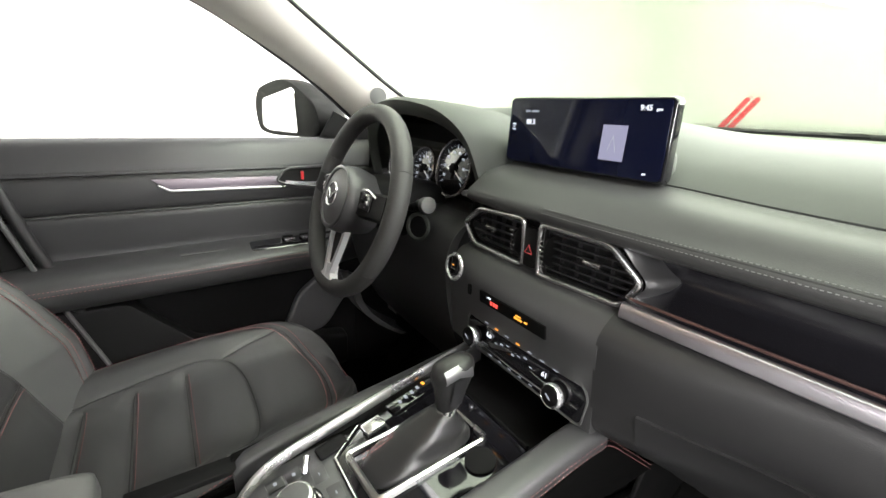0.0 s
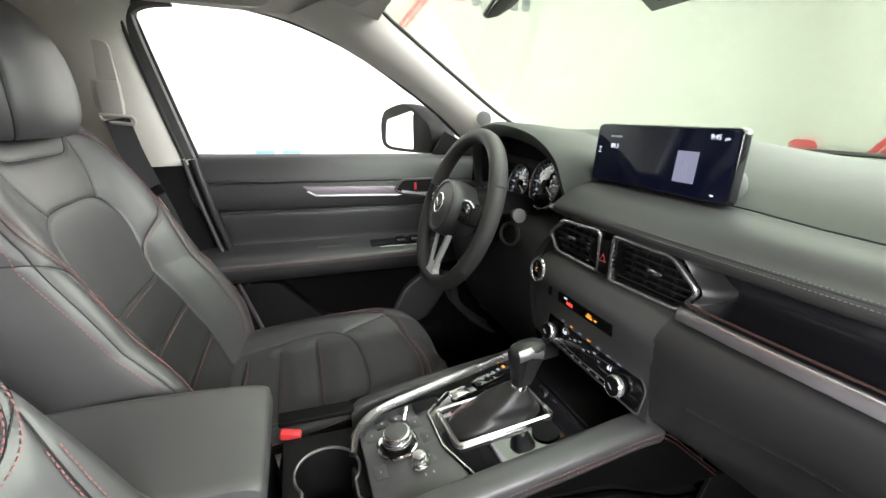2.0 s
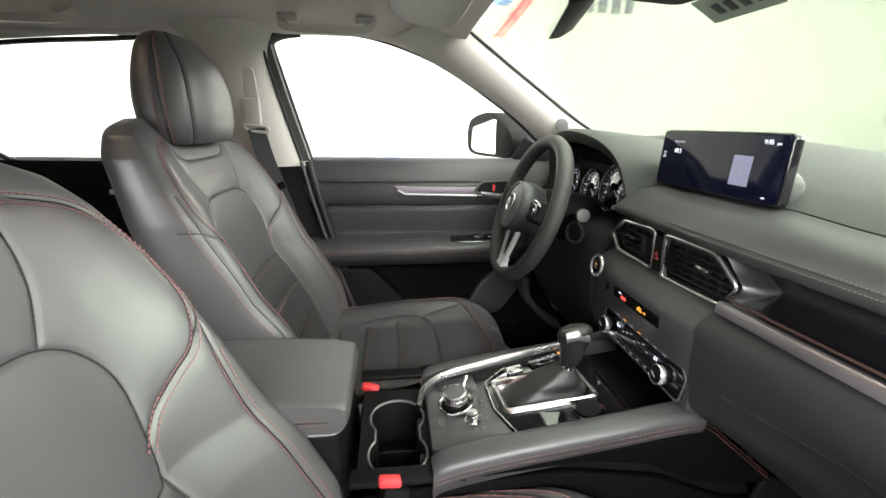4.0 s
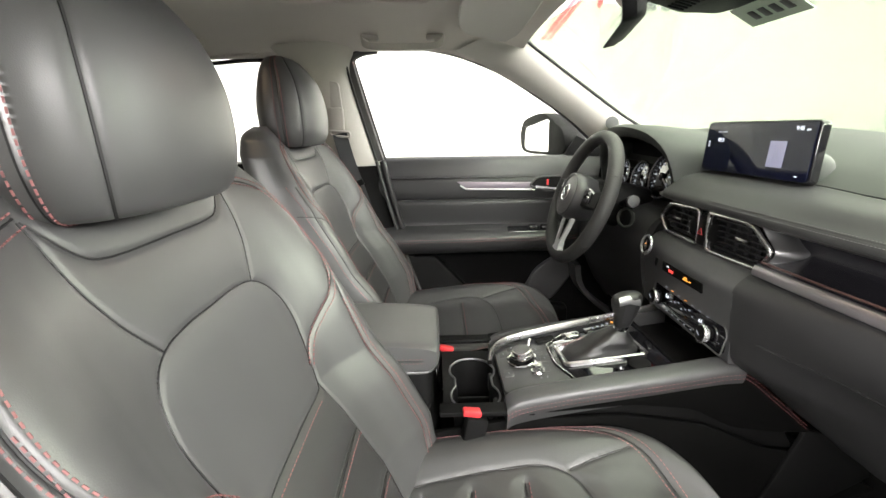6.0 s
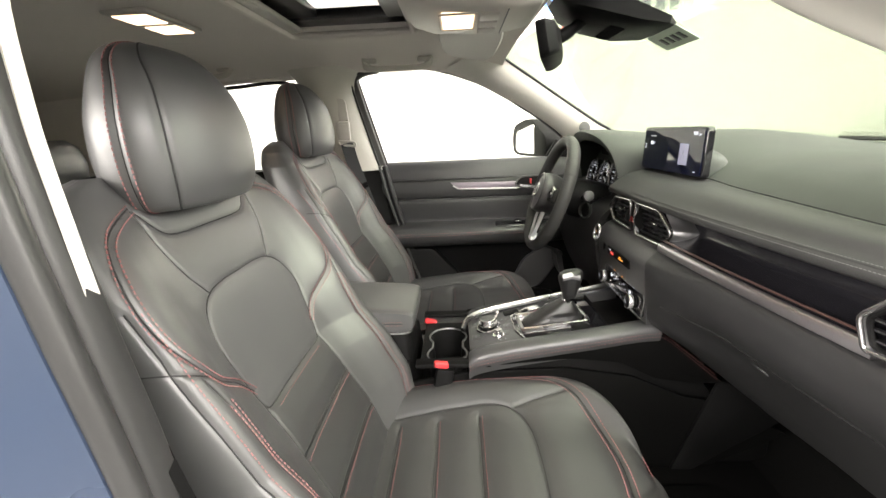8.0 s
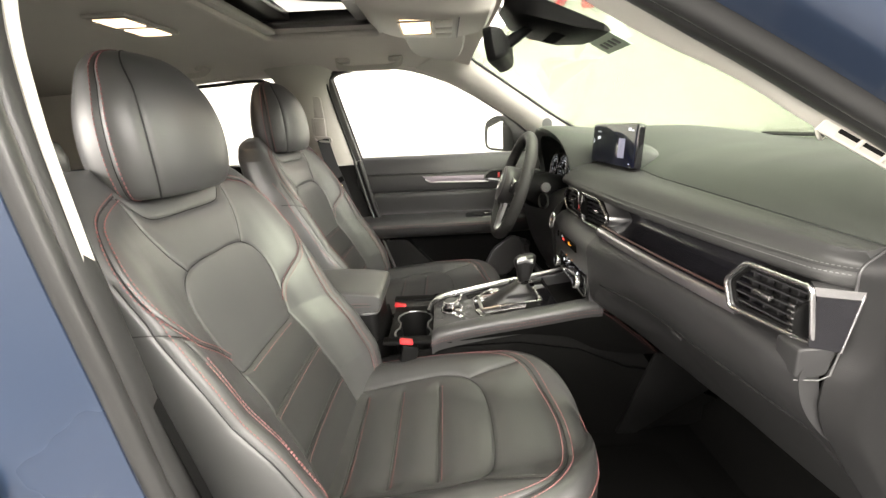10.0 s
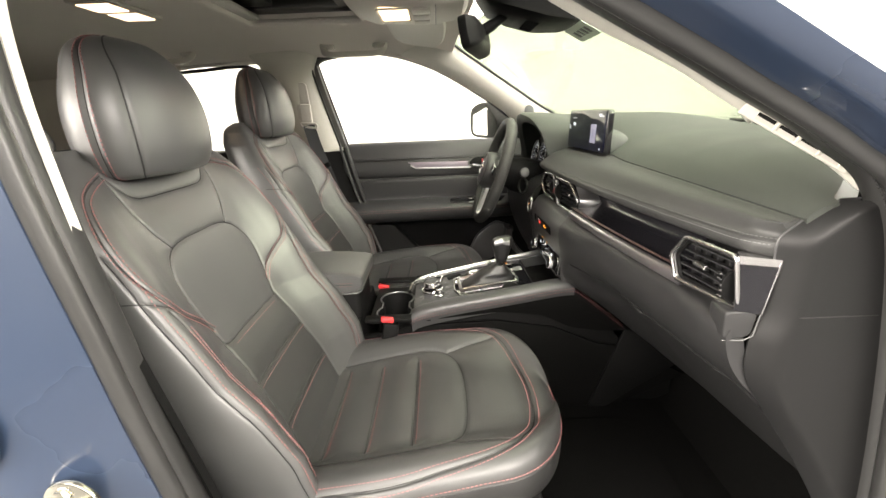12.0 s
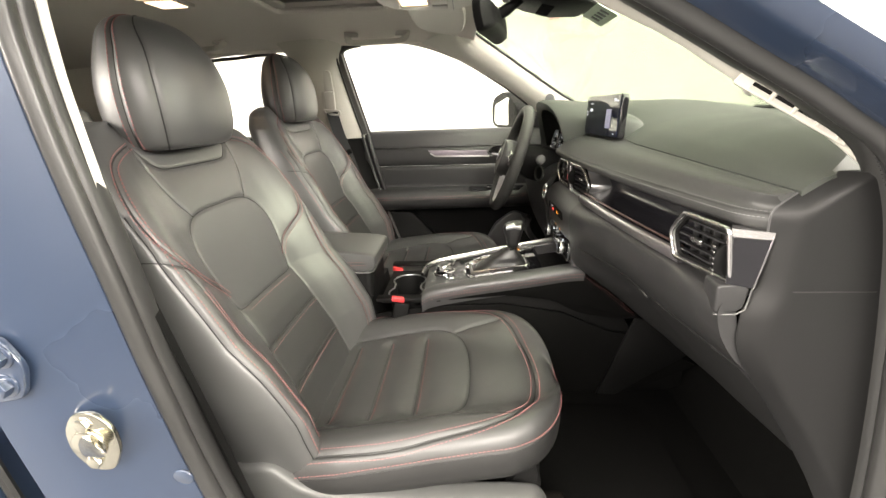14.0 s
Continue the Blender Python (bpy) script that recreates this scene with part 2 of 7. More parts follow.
def sweep(path, profile, up=(0, 0, 1), closed=False):
    """Carry a profile of (side, up) pairs along a path."""
    p = np.array(path, float)
    tan = (np.roll(p, -1, 0) - np.roll(p, 1, 0)) if closed else np.gradient(p, axis=0)
    tan /= np.linalg.norm(tan, axis=1)[:, None]
    rings = []
    prof = np.array(profile, float)
    for q, t in zip(p, tan):
        s = np.cross(t, up)
        s /= np.linalg.norm(s)
        u = np.cross(s, t)
        rings.append(q + prof[:, :1] * s + prof[:, 1:] * u)
    if closed:
        rings.append(rings[0])
    return loft(rings, caps=not closed)


def box(c, size, bevel=0.003, turn=None, seg=2):
    bm = bmesh.new()
    bmesh.ops.create_cube(bm, size=1.0)
    bmesh.ops.scale(bm, vec=size, verts=bm.verts)
    if bevel > 0:
        bmesh.ops.bevel(bm, geom=list(bm.edges), offset=min(bevel, min(size) * 0.45), segments=seg, profile=0.5, affect="EDGES")
    m = Matrix.Translation(c) @ (turn.to_4x4() if turn else Matrix.Identity(4))
    bm.verts.index_update()
    out = [tuple(m @ v.co) for v in bm.verts], [tuple(v.index for v in f.verts) for f in bm.faces]
    bm.free()
    return out


def prism(outline, depth, bevel=0.0, seg=2):
    """A closed 3D outline pushed along the vector depth, with its rims rounded."""
    bm = bmesh.new()
    vs = [bm.verts.new(v) for v in np.array(outline, float)]
    f = bm.faces.new(vs)
    ext = bmesh.ops.extrude_face_region(bm, geom=[f])
    moved = [g for g in ext["geom"] if isinstance(g, bmesh.types.BMVert)]
    bmesh.ops.translate(bm, verts=moved, vec=Vector(depth))
    if bevel > 0:
        top = set(moved)
        rim = [e for e in bm.edges if (e.verts[0] in top) == (e.verts[1] in top)]
        bmesh.ops.bevel(bm, geom=rim, offset=bevel, segments=seg, profile=0.5, affect="EDGES", clamp_overlap=True)
    bm.verts.index_update()
    out = [tuple(v.co) for v in bm.verts], [tuple(v.index for v in q.verts) for q in bm.faces]
    bm.free()
    return out


def disc(c, r, h, axis, n=32, bevel=0.002):
    """A short cylinder with rounded rims; c is the middle of its foot."""
    z = Vector(axis).normalized()
    q = z.to_track_quat("Z", "Y").to_matrix()
    prof = [(0, 0), (r - bevel, 0), (r, bevel), (r, h - bevel), (r - bevel * 0.3, h - bevel * 0.3), (r - bevel, h), (0.0001, h)]
    rings = []
    for k in range(n + 1):
        a = 2 * math.pi * k / n
        rings.append([Vector(c) + q @ Vector((p * math.cos(a), p * math.sin(a), t)) for p, t in prof])
    return loft(rings, closed=False)


def hoop(c, r, tube_r, axis, n=48, m=10, flat=1.0):
    z = Vector(axis).normalized()
    q = z.to_track_quat("Z", "Y").to_matrix()
    rings = []
    for k in range(n + 1):
        a = 2 * math.pi * k / n
        ring = []
        for j in range(m):
            b = 2 * math.pi * j / m
            rad = r + tube_r * math.cos(b)
            ring.append(Vector(c) + q @ Vector((rad * math.cos(a), rad * math.sin(a), tube_r * flat * math.sin(b))))
        rings.append(ring)
    return loft(rings, caps=False)


def rounded(pts, r, n=5):
    """A closed outline with its corners rounded."""
    p = [Vector(v) for v in pts]
    out = []
    m = len(p)
    for i in range(m):
        a, b, c = p[i - 1], p[i], p[(i + 1) % m]
        k = min(r, (a - b).length * 0.45, (c - b).length * 0.45)
        s, e = b + (a - b).normalized() * k, b + (c - b).normalized() * k
        for t in np.linspace(0, 1, n):
            out.append(tuple(s * (1 - t) ** 2 + b * 2 * t * (1 - t) + e * t * t))
    return out


def stitches(path, pitch=0.0065, size=(0.0038, 0.0008, 0.0007), lift=(0, 0, 0)):
    """Short raised thread dashes along a path."""
    p = np.array(path, float) + np.array(lift, float)
    d = np.concatenate([[0], np.cumsum(np.linalg.norm(np.diff(p, axis=0), axis=1))])
    n = max(1, int(d[-1] / pitch))
    verts, faces = [], []
    for k in range(n):
        s0 = d[-1] * (k + 0.2) / n
        s1 = s0 + size[0]
        a = np.array([np.interp(s0, d, p[:, i]) for i in range(3)])
        b = np.array([np.interp(s1, d, p[:, i]) for i in range(3)])
        t = (b - a) / (np.linalg.norm(b - a) + 1e-9)
        ref = np.array((0, 0, 1.0)) if abs(t[2]) < 0.8 else np.array((0, 1.0, 0))
        s = np.cross(t, ref)
        s /= np.linalg.norm(s)
        u = np.cross(s, t)
        i = len(verts)
        for q in (a, b):
            for x, y in ((1, 0), (0, 1), (-1, 0), (0, -1)):
                verts.append(tuple(q + s * x * size[1] + u * y * size[2]))
        for j in range(4):
            faces.append((i + j, i + (j + 1) % 4, i + 4 + (j + 1) % 4, i + 4 + j))
        faces += [(i + 3, i + 2, i + 1, i), (i + 4, i + 5, i + 6, i + 7)]
    return verts, faces


def inside(poly, u, v):
    poly = np.array(poly, float)
    c = np.zeros(u.shape, bool)
    j = len(poly) - 1
    for i in range(len(poly)):
        a, b = poly[i], poly[j]
        with np.errstate(divide="ignore", invalid="ignore"):
            c ^= ((a[1] > v) != (b[1] > v)) & (u < (b[0] - a[0]) * (v - a[1]) / (b[1] - a[1] + 1e-15) + a[0])
        j = i
    return c


def near(lines, u, v):
    """The distance of each (u, v) from the nearest of some polylines."""
    best = np.full(u.shape, 9.0)
    for line in lines:
        line = np.array(line, float)
        for a, b in zip(line[:-1], line[1:]):
            ab = b - a
            t = np.clip(((u - a[0]) * ab[0] + (v - a[1]) * ab[1]) / (ab @ ab + 1e-12), 0, 1)
            best = np.minimum(best, np.hypot(u - a[0] - t * ab[0], v - a[1] - t * ab[1]))
    return best


def split(grid, region, names):
    """Cut a grid of points by a label per cell into one shape a label."""
    g = np.array(grid, float)
    a, b = g.shape[:2]
    flat = g.reshape(-1, 3)
    out = {}
    for k in names:
        ii, jj = np.where(region == k)
        used = {}
        faces = []
        for i, j in zip(ii.tolist(), jj.tolist()):
            f = []
            for q in (i * b + j, i * b + j + 1, (i + 1) * b + j + 1, (i + 1) * b + j):
                f.append(used.setdefault(q, len(used)))
            faces.append(tuple(f))
        out[k] = [tuple(flat[q]) for q in used], faces
    return out


def text_on(name, words, size, at, right, up, mat, parent, deep=0.0004):
    """Letters that stand on a face: right and up give its directions."""
    cu = bpy.data.curves.new(name, "FONT")
    cu.body, cu.size, cu.extrude = words, size, deep
    cu.align_x, cu.align_y = "CENTER", "CENTER"
    tmp = bpy.data.objects.new(name, cu)
    me = bpy.data.meshes.new_from_object(tmp)
    r, u = Vector(right).normalized(), Vector(up).normalized()
    m = Matrix((r, u, r.cross(u))).transposed().to_4x4()
    m.translation = Vector(at) - ORIGIN[parent]
    me.transform(m)
    me.materials.clear()
    me.materials.append(mat)
    bpy.data.objects.remove(tmp)
    ob = new(name, me)
    ob.parent = parent
    ORIGIN[ob] = ORIGIN[parent]
    return ob


XC = 0.01  # the car's middle line

# ---- the booth round the car ----
structure("floor", box((0, -0.5, -0.06), (9.4, 11.6, 0.12), 0), BOOTH_FLOOR, "dark grey painted floor of a photo booth", "floor")
structure("wall_front", box((0.83, 5.2, 1.75), (7.94, 0.12, 3.5), 0), WHITE_WALL, "white booth wall ahead of the car", "wall")
# the back and right walls are unseen; their dark grey shapes the light
structure("wall_back", box((0, -6.2, 1.75), (9.6, 0.12, 3.5), 0), UNSEEN_WALL, "unseen wall behind the car, dark grey to cut bounced light", "wall")
structure("wall_left", box((-4.4, -1.1, 1.75), (0.12, 10.08, 3.5), 0), WHITE_WALL, "white booth wall beyond the driver side", "wall")
COVE = [(-3.14 - 1.2 * math.cos(a), 3.94 + 1.2 * math.sin(a)) for a in np.linspace(0, math.pi / 2, 25)]
structure("wall_corner", thick([[(x, y, 0.0), (x, y, 3.5)] for x, y in COVE], (-0.10, 0.10, 0)), WHITE_WALL, "white curved booth corner", "wall", 80)
structure("wall_right", box((4.7, -0.5, 1.75), (0.12, 11.3, 3.5), 0), UNSEEN_WALL, "unseen wall beyond the passenger side, dark grey to cut bounced light", "wall")
structure("ceiling", box((0, -0.5, 3.56), (9.6, 11.6, 0.12), 0), WHITE_WALL, "white booth ceiling", "ceiling")


def chevron(x, z, s, y=5.13):
    """A slanted double bar on the front wall."""
    ob = thing("wall_decal", "red slanted double stripe decal on a white wall", "decal", (x, y, z - 0.5 * s), "red wall decals")
    for k in (0, 1):
        a = x - 0.42 * s + k * 0.30 * s
        o = [(a, y, z - 0.5 * s), (a + 0.24 * s, y, z - 0.5 * s), (a + 1.10 * s, y, z + 0.80 * s), (a + 1.02 * s, y, z + 0.85 * s), (a + 0.94 * s, y, z + 0.85 * s)]
        part("stripe", prism(o, (0, -0.004, 0)), RED, ob)
    return ob


chevron(-2.16, 1.14, 0.34)
ob = thing("wall_decal", "red rounded bar decal on a white wall", "decal", (-2.93, 5.13, 0.95), "red wall decals")
part("stripe", prism(rounded([(-3.09, 5.13, 0.95), (-2.75, 5.13, 0.95), (-2.80, 5.13, 1.075), (-3.07, 5.13, 1.075)], 0.05), (0, -0.004, 0)), RED, ob)
ob = thing("wall_sign", "red slanted stripe with blue and grey bars on white wall", "sign", (-4.33, 0.6, 2.0))
for k in (0, 1):
    y = 0.60 + k * 0.066
    part("stripe", prism([(-4.335, y, 2.12), (-4.335, y + 0.054, 2.12), (-4.335, y + 0.60, 2.77), (-4.335, y + 0.546, 2.77)], (0.004, 0, 0)), RED, ob)
part("blue_shape", prism(rounded([(-4.335, 0.50, 2.60), (-4.335, 0.55, 2.46), (-4.335, 0.68, 2.41), (-4.335, 0.80, 2.46), (-4.335, 0.86, 2.60)], 0.06, 6), (0.003, 0, 0)), BLUE, ob)
part("red_shape", prism(rounded([(-4.335, 1.21, 2.43), (-4.335, 1.37, 2.43), (-4.335, 1.40, 2.62), (-4.335, 1.21, 2.62)], 0.03, 4), (0.004, 0, 0)), RED, ob)
for k in range(5):
    part("letter_bar", box((-4.333, 1.50 + 0.155 * k, 2.49), (0.004, 0.10, 0.18), 0.001), LETTER_GREY, ob)
ob = thing("wall_sign", "pair of low blue bars on the white wall", "sign", (-4.33, -0.68, 0.80))
for k in (0, 1):
    part("letter_bar", box((-4.333, -0.80 + 0.26 * k, 0.815), (0.004, 0.19, 0.05), 0.001), BLUE, ob)

# ---- shell of the cabin ----
FLOOR = 0.42
structure("carpet_floor", box((XC, -0.95, FLOOR - 0.02), (1.48, 2.7, 0.04), 0.004), SHADED_CARPET, "black carpeted cabin floor", "floor")


def firewall():
    rows = []
    for x in np.linspace(-0.70, 0.72, 24):
        rows.append([(x, y, z) for y, z in spline([(0.16, 0.405), (0.26, 0.45), (0.36, 0.56), (0.43, 0.75), (0.45, 1.0), (0.44, 1.13)], 4)])
    return thick(rows, (0, 0.03, -0.02))


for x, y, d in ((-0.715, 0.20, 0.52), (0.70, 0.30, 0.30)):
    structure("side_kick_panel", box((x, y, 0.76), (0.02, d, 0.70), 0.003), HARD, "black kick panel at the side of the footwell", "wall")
structure("firewall_carpet", firewall(), SHADED_CARPET, "black carpeted bulkhead under the dashboard", "wall")


def roof_z(x, y):
    q = abs(x - XC) / 0.67
    return 1.503 - 0.066 * q ** 4 - 0.30 * max(0.0, y + 0.62) ** 2 - 0.05 * max(0.0, -1.0 - y) ** 1.2


def headliner():
    xs = np.concatenate([np.linspace(-0.675, -0.37, 9), np.linspace(-0.345, 0.365, 12), np.linspace(0.39, 0.695, 9)])
    ys = np.concatenate([np.linspace(-0.275, -0.575, 8), np.linspace(-0.60, -0.94, 8), np.linspace(-0.97, -2.25, 20)])
    v = [(x, y - 0.10 * (x - XC) ** 2 * (1 if y > -0.4 else 0), roof_z(x, y)) for y in ys for x in xs]
    n = len(xs)
    f = []
    for i in range(len(ys) - 1):
        for j in range(n - 1):
            xm, ym = (xs[j] + xs[j + 1]) / 2, (ys[i] + ys[i + 1]) / 2
            if -0.37 < xm < 0.39 and -0.965 < ym < -0.58:
                continue
            f.append((i * n + j, i * n + j + 1, (i + 1) * n + j + 1, (i + 1) * n + j))
    up = [(x, y, z + 0.02) for x, y, z in v]
    return join((v, f), (up, f))


structure("ceiling_headliner", headliner(), FABRIC, "warm grey fabric headliner with a sunroof opening", "ceiling")
structure("roof_panel", box((XC, -1.25, 1.585), (1.36, 2.0, 0.02), 0.008), PAINT, "blue-grey painted steel roof skin", "roof")

# windscreen and side windows


def ws_bottom(x):
    return 0.44 - 0.85 * (x - XC) ** 2


def ws_top(x):
    return -0.215 - 0.30 * (x - XC) ** 2


def windscreen():
    rows = []
    for x in np.linspace(-0.66, 0.68, 40):
        r = []
        for s in np.linspace(0, 1, 16):
            r.append((x, ws_bottom(x) * (1 - s) + ws_top(x) * s, 1.130 * (1 - s) + (1.475 - 0.02 * abs(x)) * s + 0.035 * math.sin(math.pi * s)))
        rows.append(r)
    return thick(rows, (0, 0.003, 0.004))


ws = structure("window_1", windscreen(), WINDSCREEN, "clear slightly green curved windscreen", "windscreen")
ws.visible_shadow = False
side = [(0.02, 1.090), (-0.060, 1.155), (-0.120, 1.207), (-0.174, 1.246), (-0.216, 1.274), (-0.315, 1.335), (-0.407, 1.381), (-0.52, 1.420), (-0.63, 1.440), (-0.707, 1.447), (-0.783, 1.445), (-0.820, 1.433), (-0.837, 1.41), (-0.833, 1.38), (-0.797, 1.25), (-0.752, 1.09)]
win = structure("window_2", prism([(-0.725, y, z) for y, z in side], (-0.004, 0, 0)), PANE, "clear closed driver door window", "window")
win.visible_shadow = False
rear_side = [(-1.02, 1.085), (-1.06, 1.25), (-1.09, 1.40), (-1.30, 1.405), (-1.60, 1.375), (-1.66, 1.30), (-1.58, 1.085)]
win = structure("window_3", prism([(-0.715, y, z) for y, z in rear_side], (-0.004, 0, 0)), PANE, "clear closed rear door window", "window")
win.visible_shadow = False
rear_side_r = [(y, z - (0.035 if z < 1.1 else 0.0)) for y, z in rear_side]
win = structure("window_4", prism([(0.735, y, z) for y, z in rear_side_r], (0.004, 0, 0)), PANE, "clear closed rear passenger window", "window")
win.visible_shadow = False


def band(a, b, bulge, n=8, back=0.012):
    """A curved strip between two edge curves, pushed out along bulge in its middle."""
    a, b = np.array(a, float), np.array(b, float)
    rows = []
    for p, q in zip(a, b):
        s = np.linspace(0, 1, n)[:, None]
        rows.append(p * (1 - s) + q * s + np.sin(np.pi * s) ** 0.7 * np.array(bulge))
    return thick(rows, -np.array(bulge) / (np.linalg.norm(bulge) + 1e-9) * back)


def mirror_x(pts):
    return [(2 * XC - x, y, z) for x, y, z in pts]


# pillar trims: the driver side, then the passenger side
inner = spline([(-0.585, 0.13, 1.150), (-0.600, 0.02, 1.215), (-0.605, -0.10, 1.297), (-0.605, -0.22, 1.380), (-0.590, -0.315, 1.445), (-0.52, -0.345, 1.478)], 6)
outer_l = spline([(-0.702, 0.045, 1.084), (-0.702, -0.040, 1.144), (-0.702, -0.13, 1.218), (-0.700, -0.26, 1.304), (-0.696, -0.42, 1.388), (-0.694, -0.53, 1.425)], 6)
outer_r = spline([(-0.670, 0.09, 1.097), (-0.678, 0.04, 1.140), (-0.683, -0.08, 1.205), (-0.685, -0.217, 1.280), (-0.685, -0.40, 1.372), (-0.672, -0.52, 1.435)], 6)
structure("pillar_trim", band(inner, outer_l, (0.022, -0.012, -0.006)), CREAM, "cream plastic windscreen pillar trim on the driver side", "pillar trim")
belly = spline([(0.672, 0.075, 1.108), (0.668, 0.030, 1.142), (0.660, -0.025, 1.176), (0.650, -0.070, 1.205), (0.634, -0.125, 1.244), (0.610, -0.207, 1.291), (0.598, -0.300, 1.347), (0.602, -0.40, 1.402), (0.62, -0.50, 1.436)], 4)


def shelf_band(a, m, b, back=(0.0, 0.0, 0.012)):
    """A trim that runs from one edge curve over a rounded belly to another."""
    n = 33
    res = [np.stack([np.interp(np.linspace(0, 1, n), np.linspace(0, 1, len(c)), np.array(c, float)[:, i]) for i in range(3)], 1) for c in (a, m, b)]
    rows = []
    for p, q, r in zip(*res):
        rows.append(spline([p, p * 0.4 + q * 0.6 + np.array((0, 0, 0.004)), q, q * 0.72 + r * 0.28 + np.array((-0.004, -0.004, 0)), r], 4))
    return thick(rows, back)


structure("pillar_trim", shelf_band(mirror_x(outer_r), belly, mirror_x(inner)), CREAM, "cream plastic windscreen pillar trim on the passenger side", "pillar trim")
b_front = spline([(-0.690, -0.768, 1.075), (-0.688, -0.806, 1.20), (-0.684, -0.846, 1.33), (-0.678, -0.852, 1.40), (-0.665, -0.815, 1.455)], 6)
b_rear = spline([(-0.695, -0.985, 1.075), (-0.690, -1.01, 1.20), (-0.682, -1.04, 1.33), (-0.668, -1.06, 1.40), (-0.64, -1.09, 1.445)], 6)
structure("pillar_trim", band(b_front, b_rear, (0.045, 0, 0), 12), CREAM, "cream upper centre pillar trim beside the driver seat", "pillar trim")
b_front_r = spline([(0.702, -0.746, 1.088), (0.702, -0.752, 1.16), (0.702, -0.756, 1.24), (0.698, -0.752, 1.33), (0.66, -0.745, 1.442)], 6)
structure("pillar_trim", band(b_front_r, mirror_x(b_rear), (-0.045, 0, 0), 12), CREAM, "cream upper centre pillar trim beside the passenger seat", "pillar trim")
low_f = spline([(-0.700, -0.765, 1.080), (-0.700, -0.735, 0.95), (-0.700, -0.70, 0.80), (-0.700, -0.66, 0.62), (-0.700, -0.60, 0.42)], 6)
low_b = spline([(-0.700, -1.00, 1.080), (-0.700, -0.99, 0.95), (-0.700, -0.98, 0.80), (-0.700, -0.97, 0.62), (-0.700, -0.96, 0.42)], 6)
structure("pillar_trim", band(low_f, low_b, (0.05, 0, 0), 12), HARD, "black lower centre pillar trim beside the driver seat", "pillar trim")
low_r = [(x - 0.022, y + 0.010, min(z, 1.078)) for x, y, z in mirror_x(low_f)]
structure("pillar_trim", band(low_r, mirror_x(low_b), (-0.046, 0, 0), 12), HARD, "black lower centre pillar trim beside the passenger seat", "pillar trim")
# side rails of the roof, between headliner and window frames
for sgn, lab in ((1, "driver"), (-1, "passenger")):
    a = [(-0.665, y, roof_z(-0.655, y) - 0.001) for y in np.linspace(-0.42, -2.2, 40)]
    b = [(-0.700, y, float(np.interp(-y, [0.42, 0.52, 0.63, 0.71, 0.80, 0.90, 1.0, 1.3, 1.6, 2.2], [1.389, 1.424, 1.443, 1.450, 1.446, 1.434, 1.420, 1.416, 1.390, 1.36]))) for y in np.linspace(-0.42, -2.2, 40)]
    if sgn < 0:
        a, b = mirror_x(a), mirror_x(b)
    structure("roof_rail_trim", band(a, b, (0.008 * sgn, 0, -0.006), 6), FABRIC, "grey fabric roof rail above the %s doors" % lab, "roof trim")

# the passenger door opening: seal, painted jamb and outer skin
RING = spline([(0.14, 0.50), (0.14, 0.694), (0.100, 0.97), (0.058, 1.108), (-0.012, 1.166), (-0.097, 1.215), (-0.188, 1.265), (-0.33, 1.337), (-0.48, 1.395), (-0.61, 1.418),
               (-0.70, 1.405), (-0.752, 1.350), (-0.764, 1.270), (-0.760, 1.185), (-0.750, 1.100), (-0.735, 1.000), (-0.714, 0.858), (-0.675, 0.674), (-0.61, 0.50), (-0.52, 0.425), (-0.30, 0.405), (0.02, 0.410)], 8, True)


def ring_at(x, out, shift=0.0):
    t = np.roll(RING, -1, 0) - np.roll(RING, 1, 0)
    t /= np.linalg.norm(t, axis=1)[:, None]
    nrm = np.stack([t[:, 1], -t[:, 0]], 1)
    c = RING.mean(0)
    nrm *= np.sign(((RING - c) * nrm).sum(1).mean())
    g = np.broadcast_to(np.array(out, float), (len(RING),))[:, None]
    xs = np.broadcast_to(np.array(x, float), (len(RING),))
    q = RING + nrm * g
    return np.stack([xs, q[:, 0], q[:, 1]], 1)


RA = np.clip((RING[:, 1] - 1.06) / 0.06, 0, 1) * np.clip((RING[:, 0] + 0.60) / 0.2, 0, 1)  # one along the windscreen pillar
RB = np.clip((-0.45 - RING[:, 0]) / 0.25, 0, 1)  # one along the centre pillar
jamb = [ring_at(0.716, 0.004), ring_at(0.754, 0.003), ring_at(0.760, 0.010 - 0.004 * RA), ring_at(0.786 + 0.006 * RB - 0.010 * RA, 0.018 + 0.02 * RB - 0.009 * RA), ring_at(0.798 + 0.010 * RB - 0.008 * RA, 0.036 + 0.05 * RB - 0.019 * RA),
        ring_at(0.796 + 0.018 * RB, 0.060 + 0.06 * RB - 0.032 * RA), ring_at(0.785 + 0.018 * RB - 0.01 * RA, 0.085 + 0.05 * RB - 0.046 * RA)]
v, f = loft([np.concatenate([r, r[:1]]) for r in jamb], closed=False)
structure("door_frame", (v, f), PAINT, "blue-grey painted door opening of the car body", "door frame")
body = thing("door_seal", "black rubber weather seal round the open passenger door", "seal", (0.735, -0.3, 0.40))
strip = [ring_at(0.698, 0.004), ring_at(0.696, 0.0), ring_at(0.700, -0.003), ring_at(0.712, -0.0035), ring_at(0.722, -0.002), ring_at(0.726, 0.002)]
part("lip", loft([np.concatenate([r, r[:1]]) for r in strip], closed=False), SEAL, body, "flat black rubber lip")
part("bulb", tube(ring_at(0.741, 0.001), 0.0115, 12, True), SEAL, body, "rounded rubber bulb")
tagged(part("ribbing", stitches(ring_at(0.7235, -0.0034)[18:76], 0.0045, (0.0022, 0.0010, 0.0008)), SEAL, body, "fine rubber ribs"), kind="stuff")

